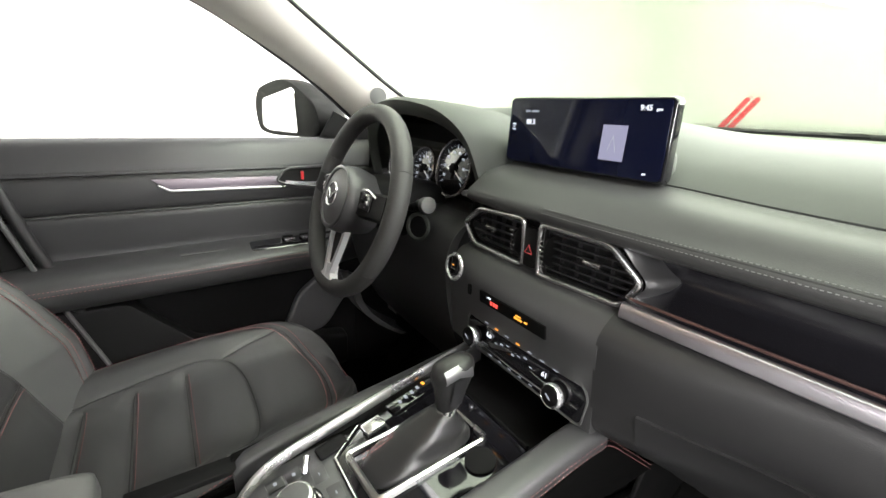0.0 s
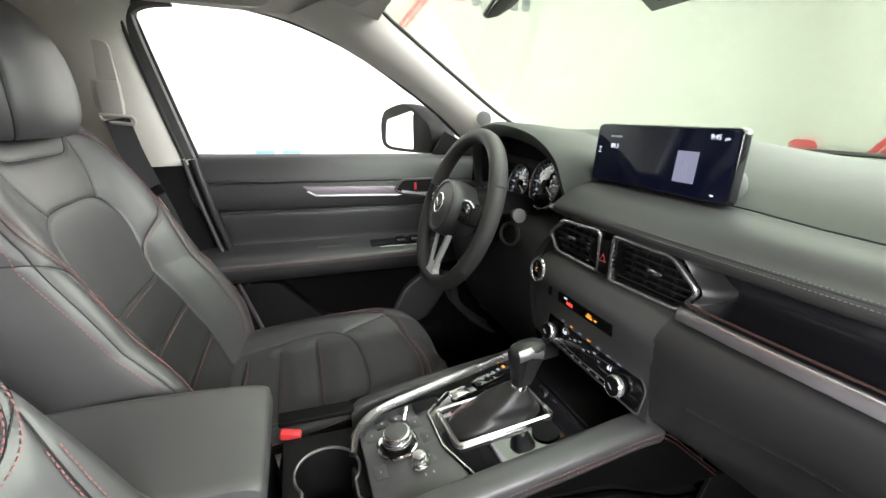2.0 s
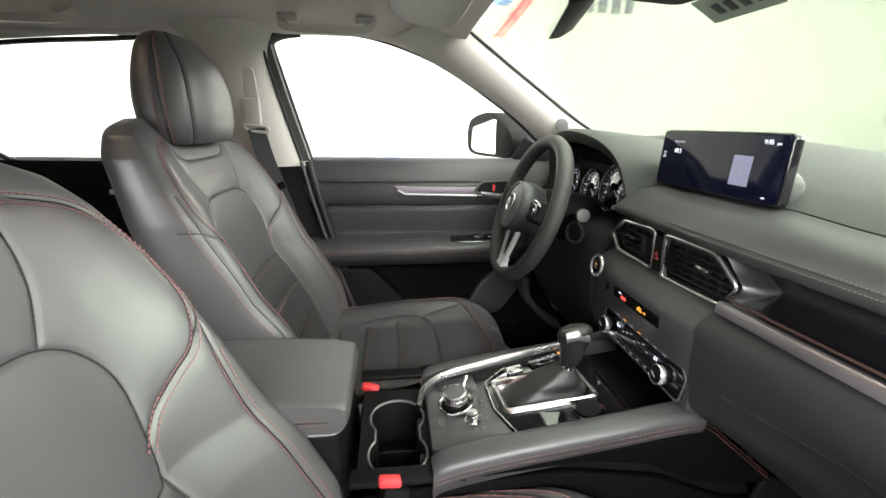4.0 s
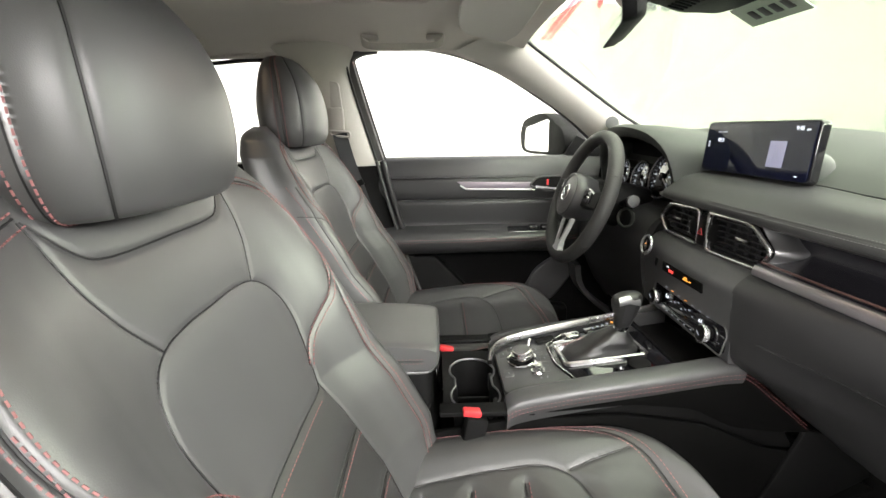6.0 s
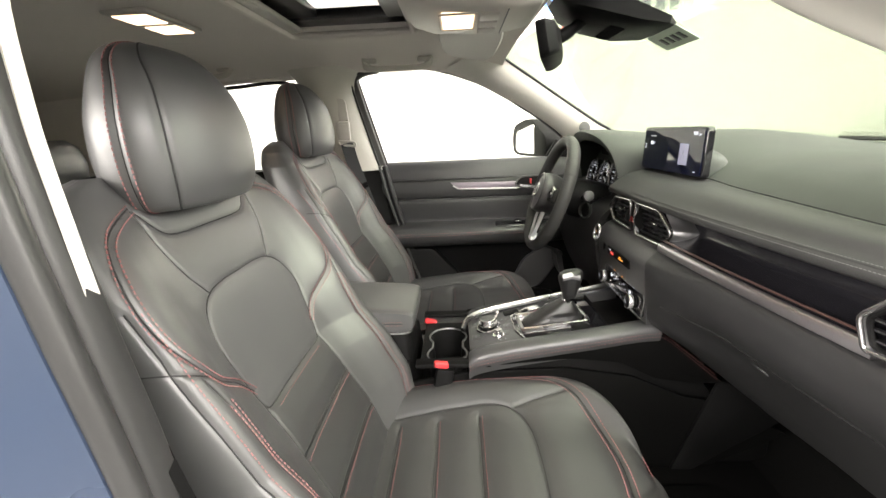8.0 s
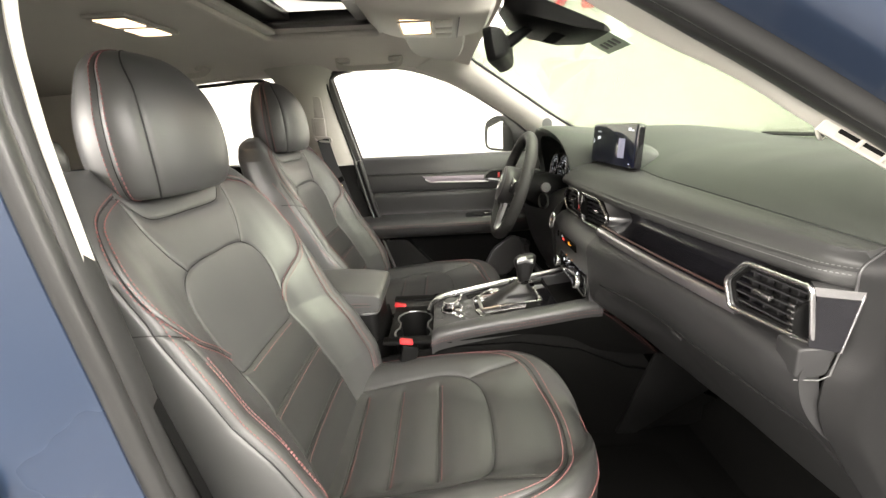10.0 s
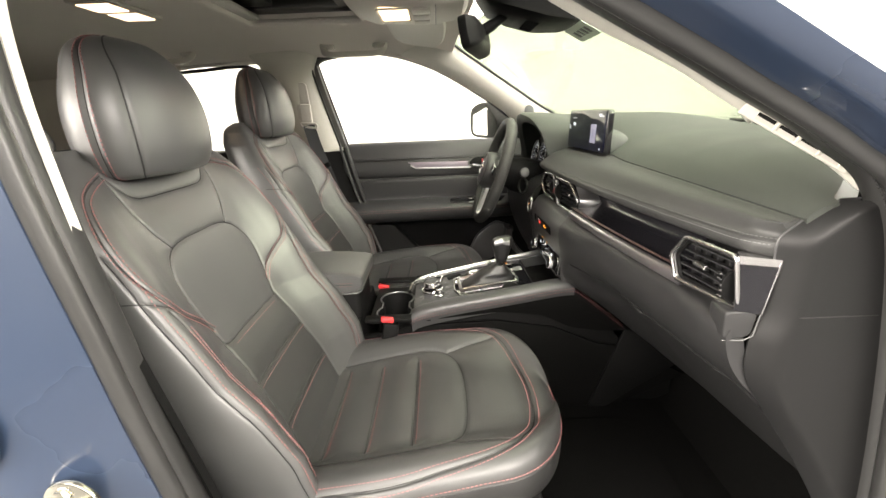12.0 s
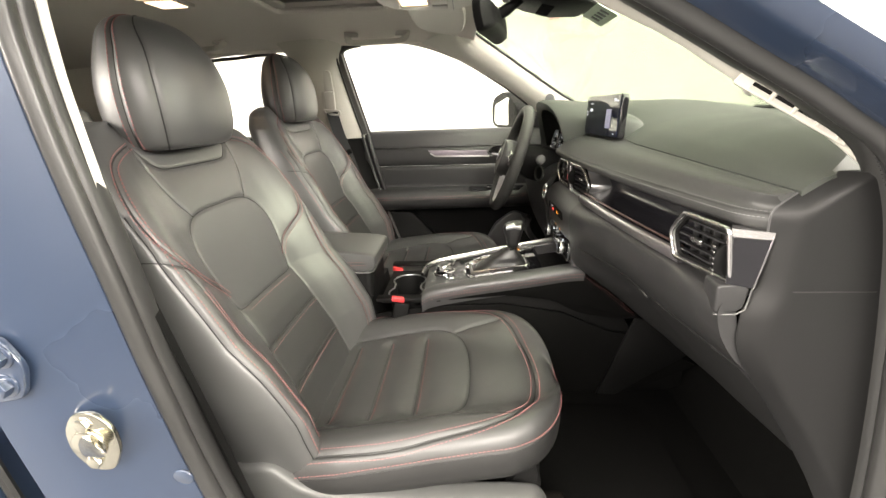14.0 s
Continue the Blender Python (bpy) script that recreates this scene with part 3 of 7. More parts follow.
# rear door edge beside the centre pillar, with its hinge, and the door striker
edge = spline([(0.805, -0.895, 1.10), (0.815, -0.885, 0.95), (0.815, -0.87, 0.80), (0.81, -0.84, 0.60), (0.80, -0.82, 0.45)], 6)
rear_door = thing("rear_door", "blue-grey painted closed rear passenger door edge", "car door", (0.80, -1.3, 0.40))
part("door_skin", thick([[(x + 0.012, y - 0.006, z), (x + 0.02, y - 0.02, z), (x + 0.022, y - 0.3, z), (x + 0.018, y - 0.75, z)] for x, y, z in edge], (-0.05, 0, 0)), PAINT, rear_door)
part("edge_seal", tube([(x - 0.004, y + 0.004, z) for x, y, z in edge], 0.006, 8), RUBBER, rear_door)
hinge = part("hinge", prism(rounded([(0.808, y, z) for y, z in ((-0.90, 0.985), (-0.800, 0.978), (-0.784, 0.945), (-0.796, 0.908), (-0.90, 0.890))], 0.010, 4), (0.008, 0, 0), 0.003), PAINT, rear_door, "painted hinge leaf")
for y, z in ((-0.803, 0.958), (-0.808, 0.925)):
    part("washer", disc((0.815, y, z), 0.013, 0.003, (1, 0, 0), 20, 0.001), PAINT, hinge)
    part("bolt", disc((0.817, y, z), 0.0095, 0.010, (1, 0, 0), 6, 0.0015), PAINT, hinge)
plug = solid("pillar_plug", disc((0.806, -0.656, 0.803), 0.011, 0.004, (1, 0, -0.15), 24, 0.0015), PAINT, "round blue-grey plug in the painted pillar", "plug")
striker = thing("door_striker", "shiny zinc-plated door striker on a painted pillar", "door striker", (0.80, -0.745, 0.82))
SP_Y, SP_Z = -0.746, 0.848
part("plate", prism(rounded([(0.803, SP_Y + a, SP_Z + b) for a, b in ((-0.030, -0.012), (-0.014, -0.038), (0.014, -0.038), (0.028, -0.010), (0.026, 0.020), (0.008, 0.038), (-0.016, 0.036), (-0.030, 0.014))], 0.010, 5), (0.006, 0, 0), 0.002), STEEL, striker)
part("boss", disc((0.808, SP_Y - 0.004, SP_Z - 0.002), 0.019, 0.005, (1, 0, 0), 28, 0.002), STEEL, striker)
tip = Vector((0.845, SP_Y + 0.050, SP_Z + 0.020))
root = Vector((0.811, SP_Y - 0.006, SP_Z - 0.004))
part("loop", loft([[root.lerp(tip, k) + Vector((0.4 * b * math.cos(a), -0.6 * b * math.cos(a), c * math.sin(a))) for a in np.arange(14) * math.pi / 7] for k, b, c in ((0.0, 0.010, 0.015), (0.15, 0.009, 0.013), (0.5, 0.006, 0.0085), (0.85, 0.0045, 0.005), (1.0, 0.0015, 0.002))]), STEEL, striker)
for b in (-0.024, 0.024):
    part("screw", disc((0.809, SP_Y - 0.004, SP_Z + b), 0.0080, 0.005, (1, 0, 0), 6, 0.001), STEEL, striker)

# driver door frame and its seal
frame_l = spline([(-0.704, y, z + 0.003) for y, z in side[:12]] + [(-0.704, y - 0.004, z) for y, z in side[12:]], 5)
structure("window_frame", tube(frame_l, 0.0050, 8), RUBBER, "black rubber window channel of the driver door", "window frame")
rear_edge = spline([(-0.760, 1.440), (-0.812, 1.432), (-0.846, 1.412), (-0.846, 1.382), (-0.812, 1.25), (-0.767, 1.09)], 6)
structure("window_frame", sweep([(-0.690, y - 0.004, z) for y, z in rear_edge], [(-0.012, -0.010), (0.012, -0.010), (0.014, 0.0), (0.010, 0.009), (-0.010, 0.009), (-0.014, 0.0)], (1, 0, 0)), SEAL_GREY, "grey rubber door seal along the driver centre pillar", "window frame")
structure("window_frame", tube([(-0.676, y - 0.016, z) for y, z in rear_edge], 0.0045, 8), RUBBER, "dark lip of the driver door seal", "window frame")
fr = spline([(-0.700, y, z) for y, z in rear_side], 5, True)
structure("window_frame", tube(fr, 0.007, 8, True), RUBBER, "black rubber channel of the rear door window", "window frame")
fr_r = spline([(0.720, y, z) for y, z in rear_side_r], 5, True)
structure("window_frame", tube(fr_r, 0.008, 8, True), RUBBER, "black rubber channel of the rear passenger window", "window frame")


def rear_panel(sgn):
    low = 0.035 if sgn < 0 else 0.0
    rows = []
    for y in np.linspace(-1.0, -1.75, 14):
        rows.append([(sgn * x + (XC if sgn > 0 else XC), y, z) for x, z in ((-0.735, 1.09 - low), (-0.70, 1.085 - low), (-0.685, 1.05 - low), (-0.69, 0.95), (-0.70, 0.88), (-0.64, 0.84), (-0.63, 0.80), (-0.66, 0.75), (-0.70, 0.70), (-0.70, 0.45))])
    return thick(rows, (-0.03 * sgn, 0, 0))


for sgn, lab in ((1, "driver"), (-1, "passenger")):
    d = thing("rear_door_panel", "black rear door panel behind the %s seat" % lab, "door panel", (XC - 0.69 * sgn, -1.35, 0.42))
    part("panel", rear_panel(sgn), HARD, d)
    part("trim_bar", box((XC - 0.676 * sgn, -1.22, 1.0), (0.008, 0.20, 0.014), 0.003), SILVER, d)
# close the tail of the cabin
structure("tail_panel", box((XC, -2.26, 0.95), (1.42, 0.05, 1.1), 0.01), FABRIC, "grey trimmed tailgate behind the rear seat", "wall")
for sgn in (1, -1):
    structure("quarter_trim", box((XC - 0.70 * sgn, -2.0, 0.95), (0.05, 0.56, 1.05), 0.01), FABRIC, "grey rear quarter trim beside the luggage space", "wall trim")


def rear_seat():
    ob = thing("rear_bench", "black leather rear bench seat with headrests", "rear seat", (XC, -1.65, 0.42))
    prof = spline([(-1.28, 0.50), (-1.27, 0.60), (-1.32, 0.655), (-1.50, 0.65), (-1.68, 0.62), (-1.70, 0.50)], 6, True)
    part("cushion", loft([[(x, y, z - 0.02 * abs(math.sin(x * 4))) for y, z in prof] for x in np.linspace(-0.62, 0.64, 24)]), LEATHER, ob)
    prof = spline([(-1.66, 0.60), (-1.70, 0.80), (-1.78, 1.02), (-1.84, 1.06), (-1.90, 1.02), (-1.84, 0.80), (-1.80, 0.60)], 6, True)
    part("backrest", loft([[(x, y, z) for y, z in prof] for x in np.linspace(-0.62, 0.64, 24)]), LEATHER, ob)
    for x in (-0.38, 0.40):
        ring = []
        for z, w, d in ((1.07, 0.10, 0.04), (1.09, 0.125, 0.055), (1.16, 0.13, 0.06), (1.21, 0.115, 0.05), (1.235, 0.08, 0.03)):
            a = np.linspace(0, 2 * math.pi, 28, endpoint=False)
            ring.append([(x + w * np.sign(math.cos(t)) * abs(math.cos(t)) ** 0.6, -1.83 + d * np.sign(math.sin(t)) * abs(math.sin(t)) ** 0.7, z) for t in a])
        part("headrest", loft(ring), LEATHER, ob)
    return ob


rear_seat()

# dark edges of the windscreen, and the driver door's rear seal
structure("windscreen_edge", tube([(x, y + 0.004, z + 0.004) for x, y, z in inner], 0.0045, 8), PIPING, "black windscreen edge along the driver pillar", "edge")
structure("windscreen_edge", tube([(x, ws_bottom(x) - 0.030, 1.1585) for x in np.linspace(-0.05, 0.50, 40)], 0.0045, 8), PIPING, "black windscreen edge along the dash top", "edge")
dseal = spline([(-0.772, 1.09), (-0.742, 0.96), (-0.700, 0.81), (-0.640, 0.63), (-0.58, 0.45)], 8)
structure("door_seal_edge", tube([(-0.668, y + 0.010, z) for y, z in dseal], 0.011, 10), RUBBER, "black rubber seal at the driver door's rear edge", "seal")
structure("door_seal_edge", tube([(-0.655, y - 0.008, z) for y, z in dseal], 0.005, 8), HARD_GREY, "grey trim edge beside the driver door seal", "seal")

# ---- front seats ----
BZ = np.array([.56, .60, .64, .70, .80, .85, .94, 1.0, 1.06, 1.12, 1.16, 1.20])
BY = np.array([-.625, -.64, -.655, -.675, -.725, -.757, -.79, -.812, -.835, -.862, -.885, -.91])
HALF = spline([(0, 0), (.05, 0), (.09, .001), (.12, .003), (.15, .012), (.18, .030), (.205, .048), (.226, .059), (.243, .061), (.256, .050), (.265, .022), (.268, -.03), (.260, -.075), (.235, -.108), (.18, -.122), (.09, -.126), (0, -.127)], 12)


def seat_back_half(z):
    """The half outline of the backrest at a height: sideways and ahead of its front line."""
    amp = np.interp(z, [.56, .64, .71, .78, .85, .92, 1.0, 1.08, 1.14, 1.19], [.75, 1.05, 1.22, 1.20, 1.08, .93, .72, .45, .2, .05])
    wide = np.interp(z, [.56, .64, .75, .90, 1.0, 1.06, 1.11, 1.145, 1.165, 1.175], [.247, .257, .266, .264, .258, .250, .237, .214, .180, .14]) / .268
    deep = np.interp(z, [.56, .80, 1.0, 1.12, 1.155, 1.175], [1.0, 1.0, .85, .68, .50, .22])
    h = HALF.copy()
    h[:, 0] *= wide
    h[:, 1] = np.where(h[:, 1] > 0, h[:, 1] * amp, h[:, 1] * deep)
    return h


def on_back(u, z, lift=0.0):
    """A point on the backrest's front."""
    h = seat_back_half(z)
    k = int(h[:, 0].argmax())
    return np.interp(z, BZ, BY) - 0.012 * max(0, (z - 1.13) / 0.045) ** 2 + np.interp(abs(u), h[:k + 1, 0], h[:k + 1, 1]) + lift


INSERT = spline([(0.0, 1.018), (.05, 1.018), (.09, 1.012), (.118, .992), (.132, .955), (.126, .905), (.112, .852), (.095, .842), (.05, .842), (0, .842), (-.05, .842), (-.095, .842), (-.112, .852), (-.126, .905), (-.132, .955), (-.118, .992), (-.09, 1.012), (-.05, 1.018)], 4, True)


def both(line):
    return [line, [(-u, z) for u, z in line]]


BACK_SEAMS = [np.concatenate([INSERT, INSERT[:1]])]
RIBS = [[(-.118, .768), (.118, .768)], [(-.122, .684), (.122, .684)]]
BACK_SEAMS += RIBS
SIDE_SEAM = spline([(.112, .850), (.116, .80), (.120, .74), (.126, .66), (.13, .58)], 4).tolist()
YOKE = spline([(.088, 1.012), (.112, 1.05), (.126, 1.09), (.130, 1.135)], 4).tolist()
BOLSTER = spline([(.130, 1.138), (.188, 1.122), (.214, 1.101), (.232, 1.064), (.237, 1.022), (.229, .990), (.206, .953), (.175, .930), (.140, .905), (.114, .876)], 5).tolist()
BOL2 = spline([(.228, .966), (.219, .925), (.213, .87), (.210, .80), (.208, .72), (.203, .66), (.194, .61)], 5).tolist()
BOL3 = spline([(.243, 1.05), (.247, 1.0), (.249, .976), (.250, .92), (.250, .85), (.249, .76), (.246, .68), (.238, .61)], 5).tolist()
TOP_SEAM = spline([(.258, .988), (.249, .985), (.230, .973), (.210, .957)], 4).tolist()
COLLAR = spline([(-.128, 1.135), (-.105, 1.105), (-.078, 1.095), (0, 1.094), (.078, 1.095), (.105, 1.105), (.128, 1.135)], 3).tolist()
for s in (SIDE_SEAM, YOKE, BOLSTER, BOL2, BOL3, TOP_SEAM):
    BACK_SEAMS += both(s)
BACK_SEAMS.append(COLLAR)

CY = np.array([-.70, -.66, -.60, -.50, -.40, -.30, -.22, -.17])
CZ = np.array([.594, .600, .610, .624, .637, .644, .646, .646])
CHALF = spline([(0, 0), (.05, 0), (.09, .001), (.125, .006), (.155, .018), (.19, .036), (.22, .040), (.243, .028), (.256, .006), (.262, -.016), (.258, -.038), (.242, -.052), (.2, -.056), (.1, -.057), (0, -.057)], 10)
CUSH_SEAMS = [[(-.135, y), (.135, y)] for y in (-.615, -.535, -.448)]
CUSH_U = spline([(.150, -.66), (.158, -.56), (.160, -.45), (.152, -.40), (.128, -.362), (.08, -.346), (0, -.342), (-.08, -.346), (-.128, -.362), (-.152, -.40), (-.160, -.45), (-.158, -.56), (-.150, -.66)], 4).tolist()
CUSH_SEAMS.append(CUSH_U)
CUSH_EDGE = spline([(.238, -.66), (.239, -.50), (.226, -.40), (.200, -.30), (.160, -.250), (.09, -.219), (0, -.208), (-.09, -.219), (-.160, -.250), (-.200, -.30), (-.226, -.40), (-.239, -.50), (-.238, -.66)], 5).tolist()
CORNERS = both([(.146, -.375), (.156, -.335), (.168, -.268)])
CUSH_SEAMS += CORNERS + [CUSH_EDGE]


def cushion_half(y):
    q = min(1.0, max(0.0, (y + .31) / .148))
    wide = (1 - q ** 2.3) ** (1 / 2.3)
    tall = (1 - q ** 3.4) ** (1 / 3.0) if q < 1 else 0.0
    h = CHALF.copy()
    h[:, 0] *= max(wide, .02) * float(np.interp(y, [-.70, -.56, -.47, -.38, -.31, -.25], [1.0, 1.01, .985, .955, .925, .91]))
    h[:, 1] = -.030 + (h[:, 1] + .030) * np.where(h[:, 1] > -.030, max(tall, .03), 0.75 + 0.25 * max(tall, .03))
    return h


def on_cushion(u, y, lift=0.0):
    h = cushion_half(y)
    k = int(h[:, 0].argmax())
    return np.interp(y, CY, CZ) + np.interp(abs(u), h[:k + 1, 0], h[:k + 1, 1]) + lift


def side_offset(line, d):
    """A line beside another one, in the plane of a cover."""
    p = np.array(line, float)
    t = np.gradient(p, axis=0)
    t /= np.linalg.norm(t, axis=1)[:, None] + 1e-9
    return p + np.stack([-t[:, 1], t[:, 0]], 1) * d


def front_seat(sgn, label, back=0.0, rise=0.0, drop=0.0, ahead=0.0):
    cx = XC + 0.3655 * sgn
    ob = thing("front_seat", label, "car seat", (cx, -0.45, FLOOR), "front seats")

    def wx(u):
        return cx + sgn * u

    # backrest: rings of a closed outline, dense in front
    zs = np.concatenate([np.linspace(.565, 1.13, 190), 1.13 + 0.045 * np.sin(np.linspace(0, math.pi / 2, 16))[1:]])
    grid, uv = [], []
    for z in zs:
        h = seat_back_half(z)
        y0 = np.interp(z, BZ, BY) - 0.012 * max(0, (z - 1.13) / 0.045) ** 2
        u = np.concatenate([-h[::-1, 0], h[1:, 0]])
        f = np.concatenate([h[::-1, 1], h[1:, 1]])
        grid.append(np.stack([u, y0 + f, np.full(len(u), z)], 1))
    g = np.array(grid)
    half_n = len(HALF)
    k = int(HALF[:, 0].argmax())
    front = np.zeros(g.shape[1], bool)
    front[half_n - 1 - k:half_n + k] = True
    u, z = g[:, :, 0], g[:, :, 2]
    d = near(BACK_SEAMS, u, z)
    puff = 0.0016 * (1 - np.exp(-(d / 0.014) ** 2)) - 0.0028 * np.exp(-(d / 0.0024) ** 2)
    puff *= front[None, :] * np.clip((0.268 - np.abs(u)) / 0.02, 0, 1)
    g[:, :, 1] += puff * 0.9
    g[:, :, 2] += puff * 0.25
    uc, zc = (u[:-1, :-1] + u[1:, 1:]) / 2, (z[:-1, :-1] + z[1:, 1:]) / 2
    reg = np.zeros(uc.shape, int)
    fc = front[:-1] & front[1:]
    lim = np.interp(zc, [q[1] for q in SIDE_SEAM[::-1]], [q[0] for q in SIDE_SEAM[::-1]])
    low = (zc < .845) & (np.abs(uc) < lim)
    reg[:] = 1
    bolster_out = (np.abs(uc) > np.interp(zc, [.56, .61, .66, .72, .80, .87, .925, .966, .990, 1.022, 1.064, 1.101, 1.122, 1.138, 1.2], [.18, .194, .203, .208, .210, .213, .219, .228, .229, .237, .232, .214, .188, .13, .1]))
    mid = (np.abs(uc) >= lim) & ~bolster_out & (zc < np.interp(np.abs(uc), [.114, .140, .175, .206, .23], [.876, .905, .930, .953, .972]))
    reg[mid & (uc > 0)] = 7
    reg[mid & (uc < 0)] = 8
    reg[bolster_out & (uc > 0)] = 2
    reg[bolster_out & (uc < 0)] = 3
    reg[(np.abs(uc) > np.interp(zc, [.61, .68, .76, .92, .976, 1.05], [.238, .246, .249, .250, .249, .243])) & (zc < 1.05)] = 0
    reg[low & (zc > .768)] = 5
    reg[low & (zc <= .768) & (zc > .684)] = 6
    reg[low & (zc <= .684)] = 9
    reg[inside(INSERT, uc, zc)] = 4
    reg[:, ~fc] = 0
    w = g.copy()
    w[:, :, 0] = wx(g[:, :, 0])
    pieces = split(w, reg, range(10))
    names = {0: ("back_shell", LEATHER), 1: ("shoulder_panel", LEATHER), 2: ("outer_bolster", LEATHER_SMOOTH), 3: ("inner_bolster", LEATHER_SMOOTH), 4: ("back_insert", LEATHER_SMOOTH),
             5: ("rib_panel", SHADED_LEATHER), 6: ("rib_panel", SHADED_LEATHER), 7: ("side_panel", LEATHER), 8: ("side_panel", LEATHER), 9: ("rib_panel", SHADED_LEATHER)}
    for q, (nm, mt) in names.items():
        part(nm, pieces[q], mt, ob)

    def back_line(line, lift=0.0, rise=0.0):
        return [(wx(a), on_back(a, b, lift), b + rise) for a, b in line]

    seams, threads, greys = [], [], []
    for line in BACK_SEAMS:
        seams.append(tube(back_line(line, -0.0020), 0.0010, 5))
    for s in (1, -1):
        for line, offs in ((BOLSTER, (0.0048, -0.0048)), (BOL2[4:], (0.0052, -0.0052)), (BOL3, (-0.0075,))):
            ln = [(a * s, b) for a, b in line]
            for o in offs:
                threads.append(stitches(back_line(side_offset(ln, o), 0.0022), 0.0064, (0.0038, 0.0009, 0.0008)))
    for line in RIBS + [[(-.09, .842), (.09, .842)]]:
        threads.append(stitches(back_line(np.linspace(line[0], line[1], 30) + np.array((0, -0.007)), 0.0010), 0.0065))
    part("seam_piping", join(*seams), PIPING, ob)
    tagged(part("stitching", join(*threads), THREAD, ob, "red contrast stitching"), kind="stuff")

    # headrest
    prof = spline([(1.126, .090, -.832, -.905), (1.132, .114, -.810, -.928), (1.160, .127, -.798, -.940), (1.200, .130, -.796, -.945), (1.240, .126, -.801, -.944), (1.280, .113, -.815, -.938), (1.312, .096, -.838, -.929), (1.332, .066, -.860, -.918), (1.340, .020, -.885, -.902)], 8)
    n = 128
    ang = np.arange(n + 1) * 2 * math.pi / n
    rows = []
    for zz, w_, yf, yb in prof:
        c, s = np.cos(ang), np.sin(ang)
        uu = w_ * np.sign(c) * np.abs(c) ** 0.80
        yy = (yf + yb) / 2 + (yf - yb) / 2 * np.sign(s) * np.abs(s) ** 0.82
        yy = yy - 0.004 * (np.abs(uu) / 0.130) ** 2 * (s > 0)
        rows.append(np.stack([uu, yy, np.full(n + 1, zz)], 1))
    hg = np.array(rows)
    # seams run up the sides at fixed turns of the outline
    cuts = {"dark": 14, "red": 2}
    for key in cuts.values():
        for idx in (key, n // 2 - key):
            dd = np.minimum(np.abs(np.arange(n + 1) - idx), n - np.abs(np.arange(n + 1) - idx))
            dip = 0.0035 * np.exp(-(dd / 0.9) ** 2)
            ctr = hg.mean(1, keepdims=True)
            dirs = hg - ctr
            dirs /= np.linalg.norm(dirs, axis=2)[:, :, None] + 1e-9
            hg -= dirs * dip[None, :, None]
    hw = hg.copy()
    hw[:, :, 0] = wx(hg[:, :, 0])
    cell = np.arange(n)
    lab = np.where((cell >= 14) & (cell < n // 2 - 14), 1, np.where((cell >= n // 2 + 6) & (cell < n - 6), 2, 0))
    hp = split(hw, np.broadcast_to(lab, (len(prof) - 1, n)), (0, 1, 2))
    head = part("headrest", hp[1], LEATHER_SMOOTH, ob)
    part("headrest_side", hp[0], LEATHER_SMOOTH, head)
    part("headrest_back", hp[2], LEATHER, head)
    part("headrest_base", loft([hw[0, :-1], hw[0, :-1] * (.3, .3, 1) + np.array((cx * .7, -.88 * .7, 0))]), LEATHER, head)
    lines, dash = [], []
    for idx in (14, n // 2 - 14):
        lines.append(tube(hw[1:-2, idx], 0.0016, 5))
    for idx in (2, n // 2 - 2):
        lines.append(tube(hw[1:-2, idx], 0.0011, 5))
        for o in (-1.9, 1.9):
            i0, i1 = int(math.floor(idx + o)), int(math.floor(idx + o)) + 1
            fr_ = idx + o - i0
            ctr = hw.mean(1)
            pth = hw[1:-2, i0 % n] * (1 - fr_) + hw[1:-2, i1 % n] * fr_
            pth = pth + (pth - ctr[1:-2]) * 0.010
            dash.append(stitches(pth, 0.0066, (0.0042, 0.0011, 0.0010)))
    part("headrest_seam", join(*lines), PIPING, head)
    tagged(part("headrest_stitching", join(*dash), THREAD, head, "red contrast stitching"), kind="stuff")
    for a in (-.055, .055):
        part("headrest_post", tube([(wx(a), -.885, 1.10), (wx(a), -.890, 1.145)], 0.006, 10), CHROME, ob)

    # cushion
    ys = np.concatenate([np.linspace(-.70, -.31, 116), -.31 + 0.148 * np.sin(np.linspace(0, math.pi / 2, 60))[1:-1], [-.1625]])
    grid = []
    for y in ys:
        h = cushion_half(y)
        u = np.concatenate([-h[::-1, 0], h[1:, 0]])
        f = np.concatenate([h[::-1, 1], h[1:, 1]])
        grid.append(np.stack([u, np.full(len(u), y), np.interp(y, CY, CZ) + f], 1))
    g = np.array(grid)
    hn = len(CHALF)
    k = int(CHALF[:, 0].argmax())
    top = np.zeros(g.shape[1], bool)
    top[hn - 1 - k:hn + k] = True
    u, y = g[:, :, 0], g[:, :, 1]
    d = near(CUSH_SEAMS, u, y)
    g[:, :, 2] += (0.0045 * (1 - np.exp(-(d / 0.020) ** 2)) - 0.0032 * np.exp(-(d / 0.0028) ** 2)) * top[None, :] * np.clip((0.26 - np.abs(u)) / 0.02, 0, 1)
    uc, yc = (u[:-1, :-1] + u[1:, 1:]) / 2, (y[:-1, :-1] + y[1:, 1:]) / 2
    reg = np.full(uc.shape, 1)
    edge_u = np.interp(yc, [-.70, -.66, -.50, -.40, -.30, -.25, -.219, -.208], [.238, .238, .239, .226, .200, .160, .09, 0])
    ring = np.abs(uc) > edge_u
    ring |= yc > -.208
    ins = inside(CUSH_U, uc, yc) | ((yc < -.655) & (np.abs(uc) < .15))
    side_ = (~ins) & (~ring) & (yc < -.37 + (np.abs(uc) - .15) * 1.1)
    reg[side_ & (uc > 0)] = 2
    reg[side_ & (uc < 0)] = 3
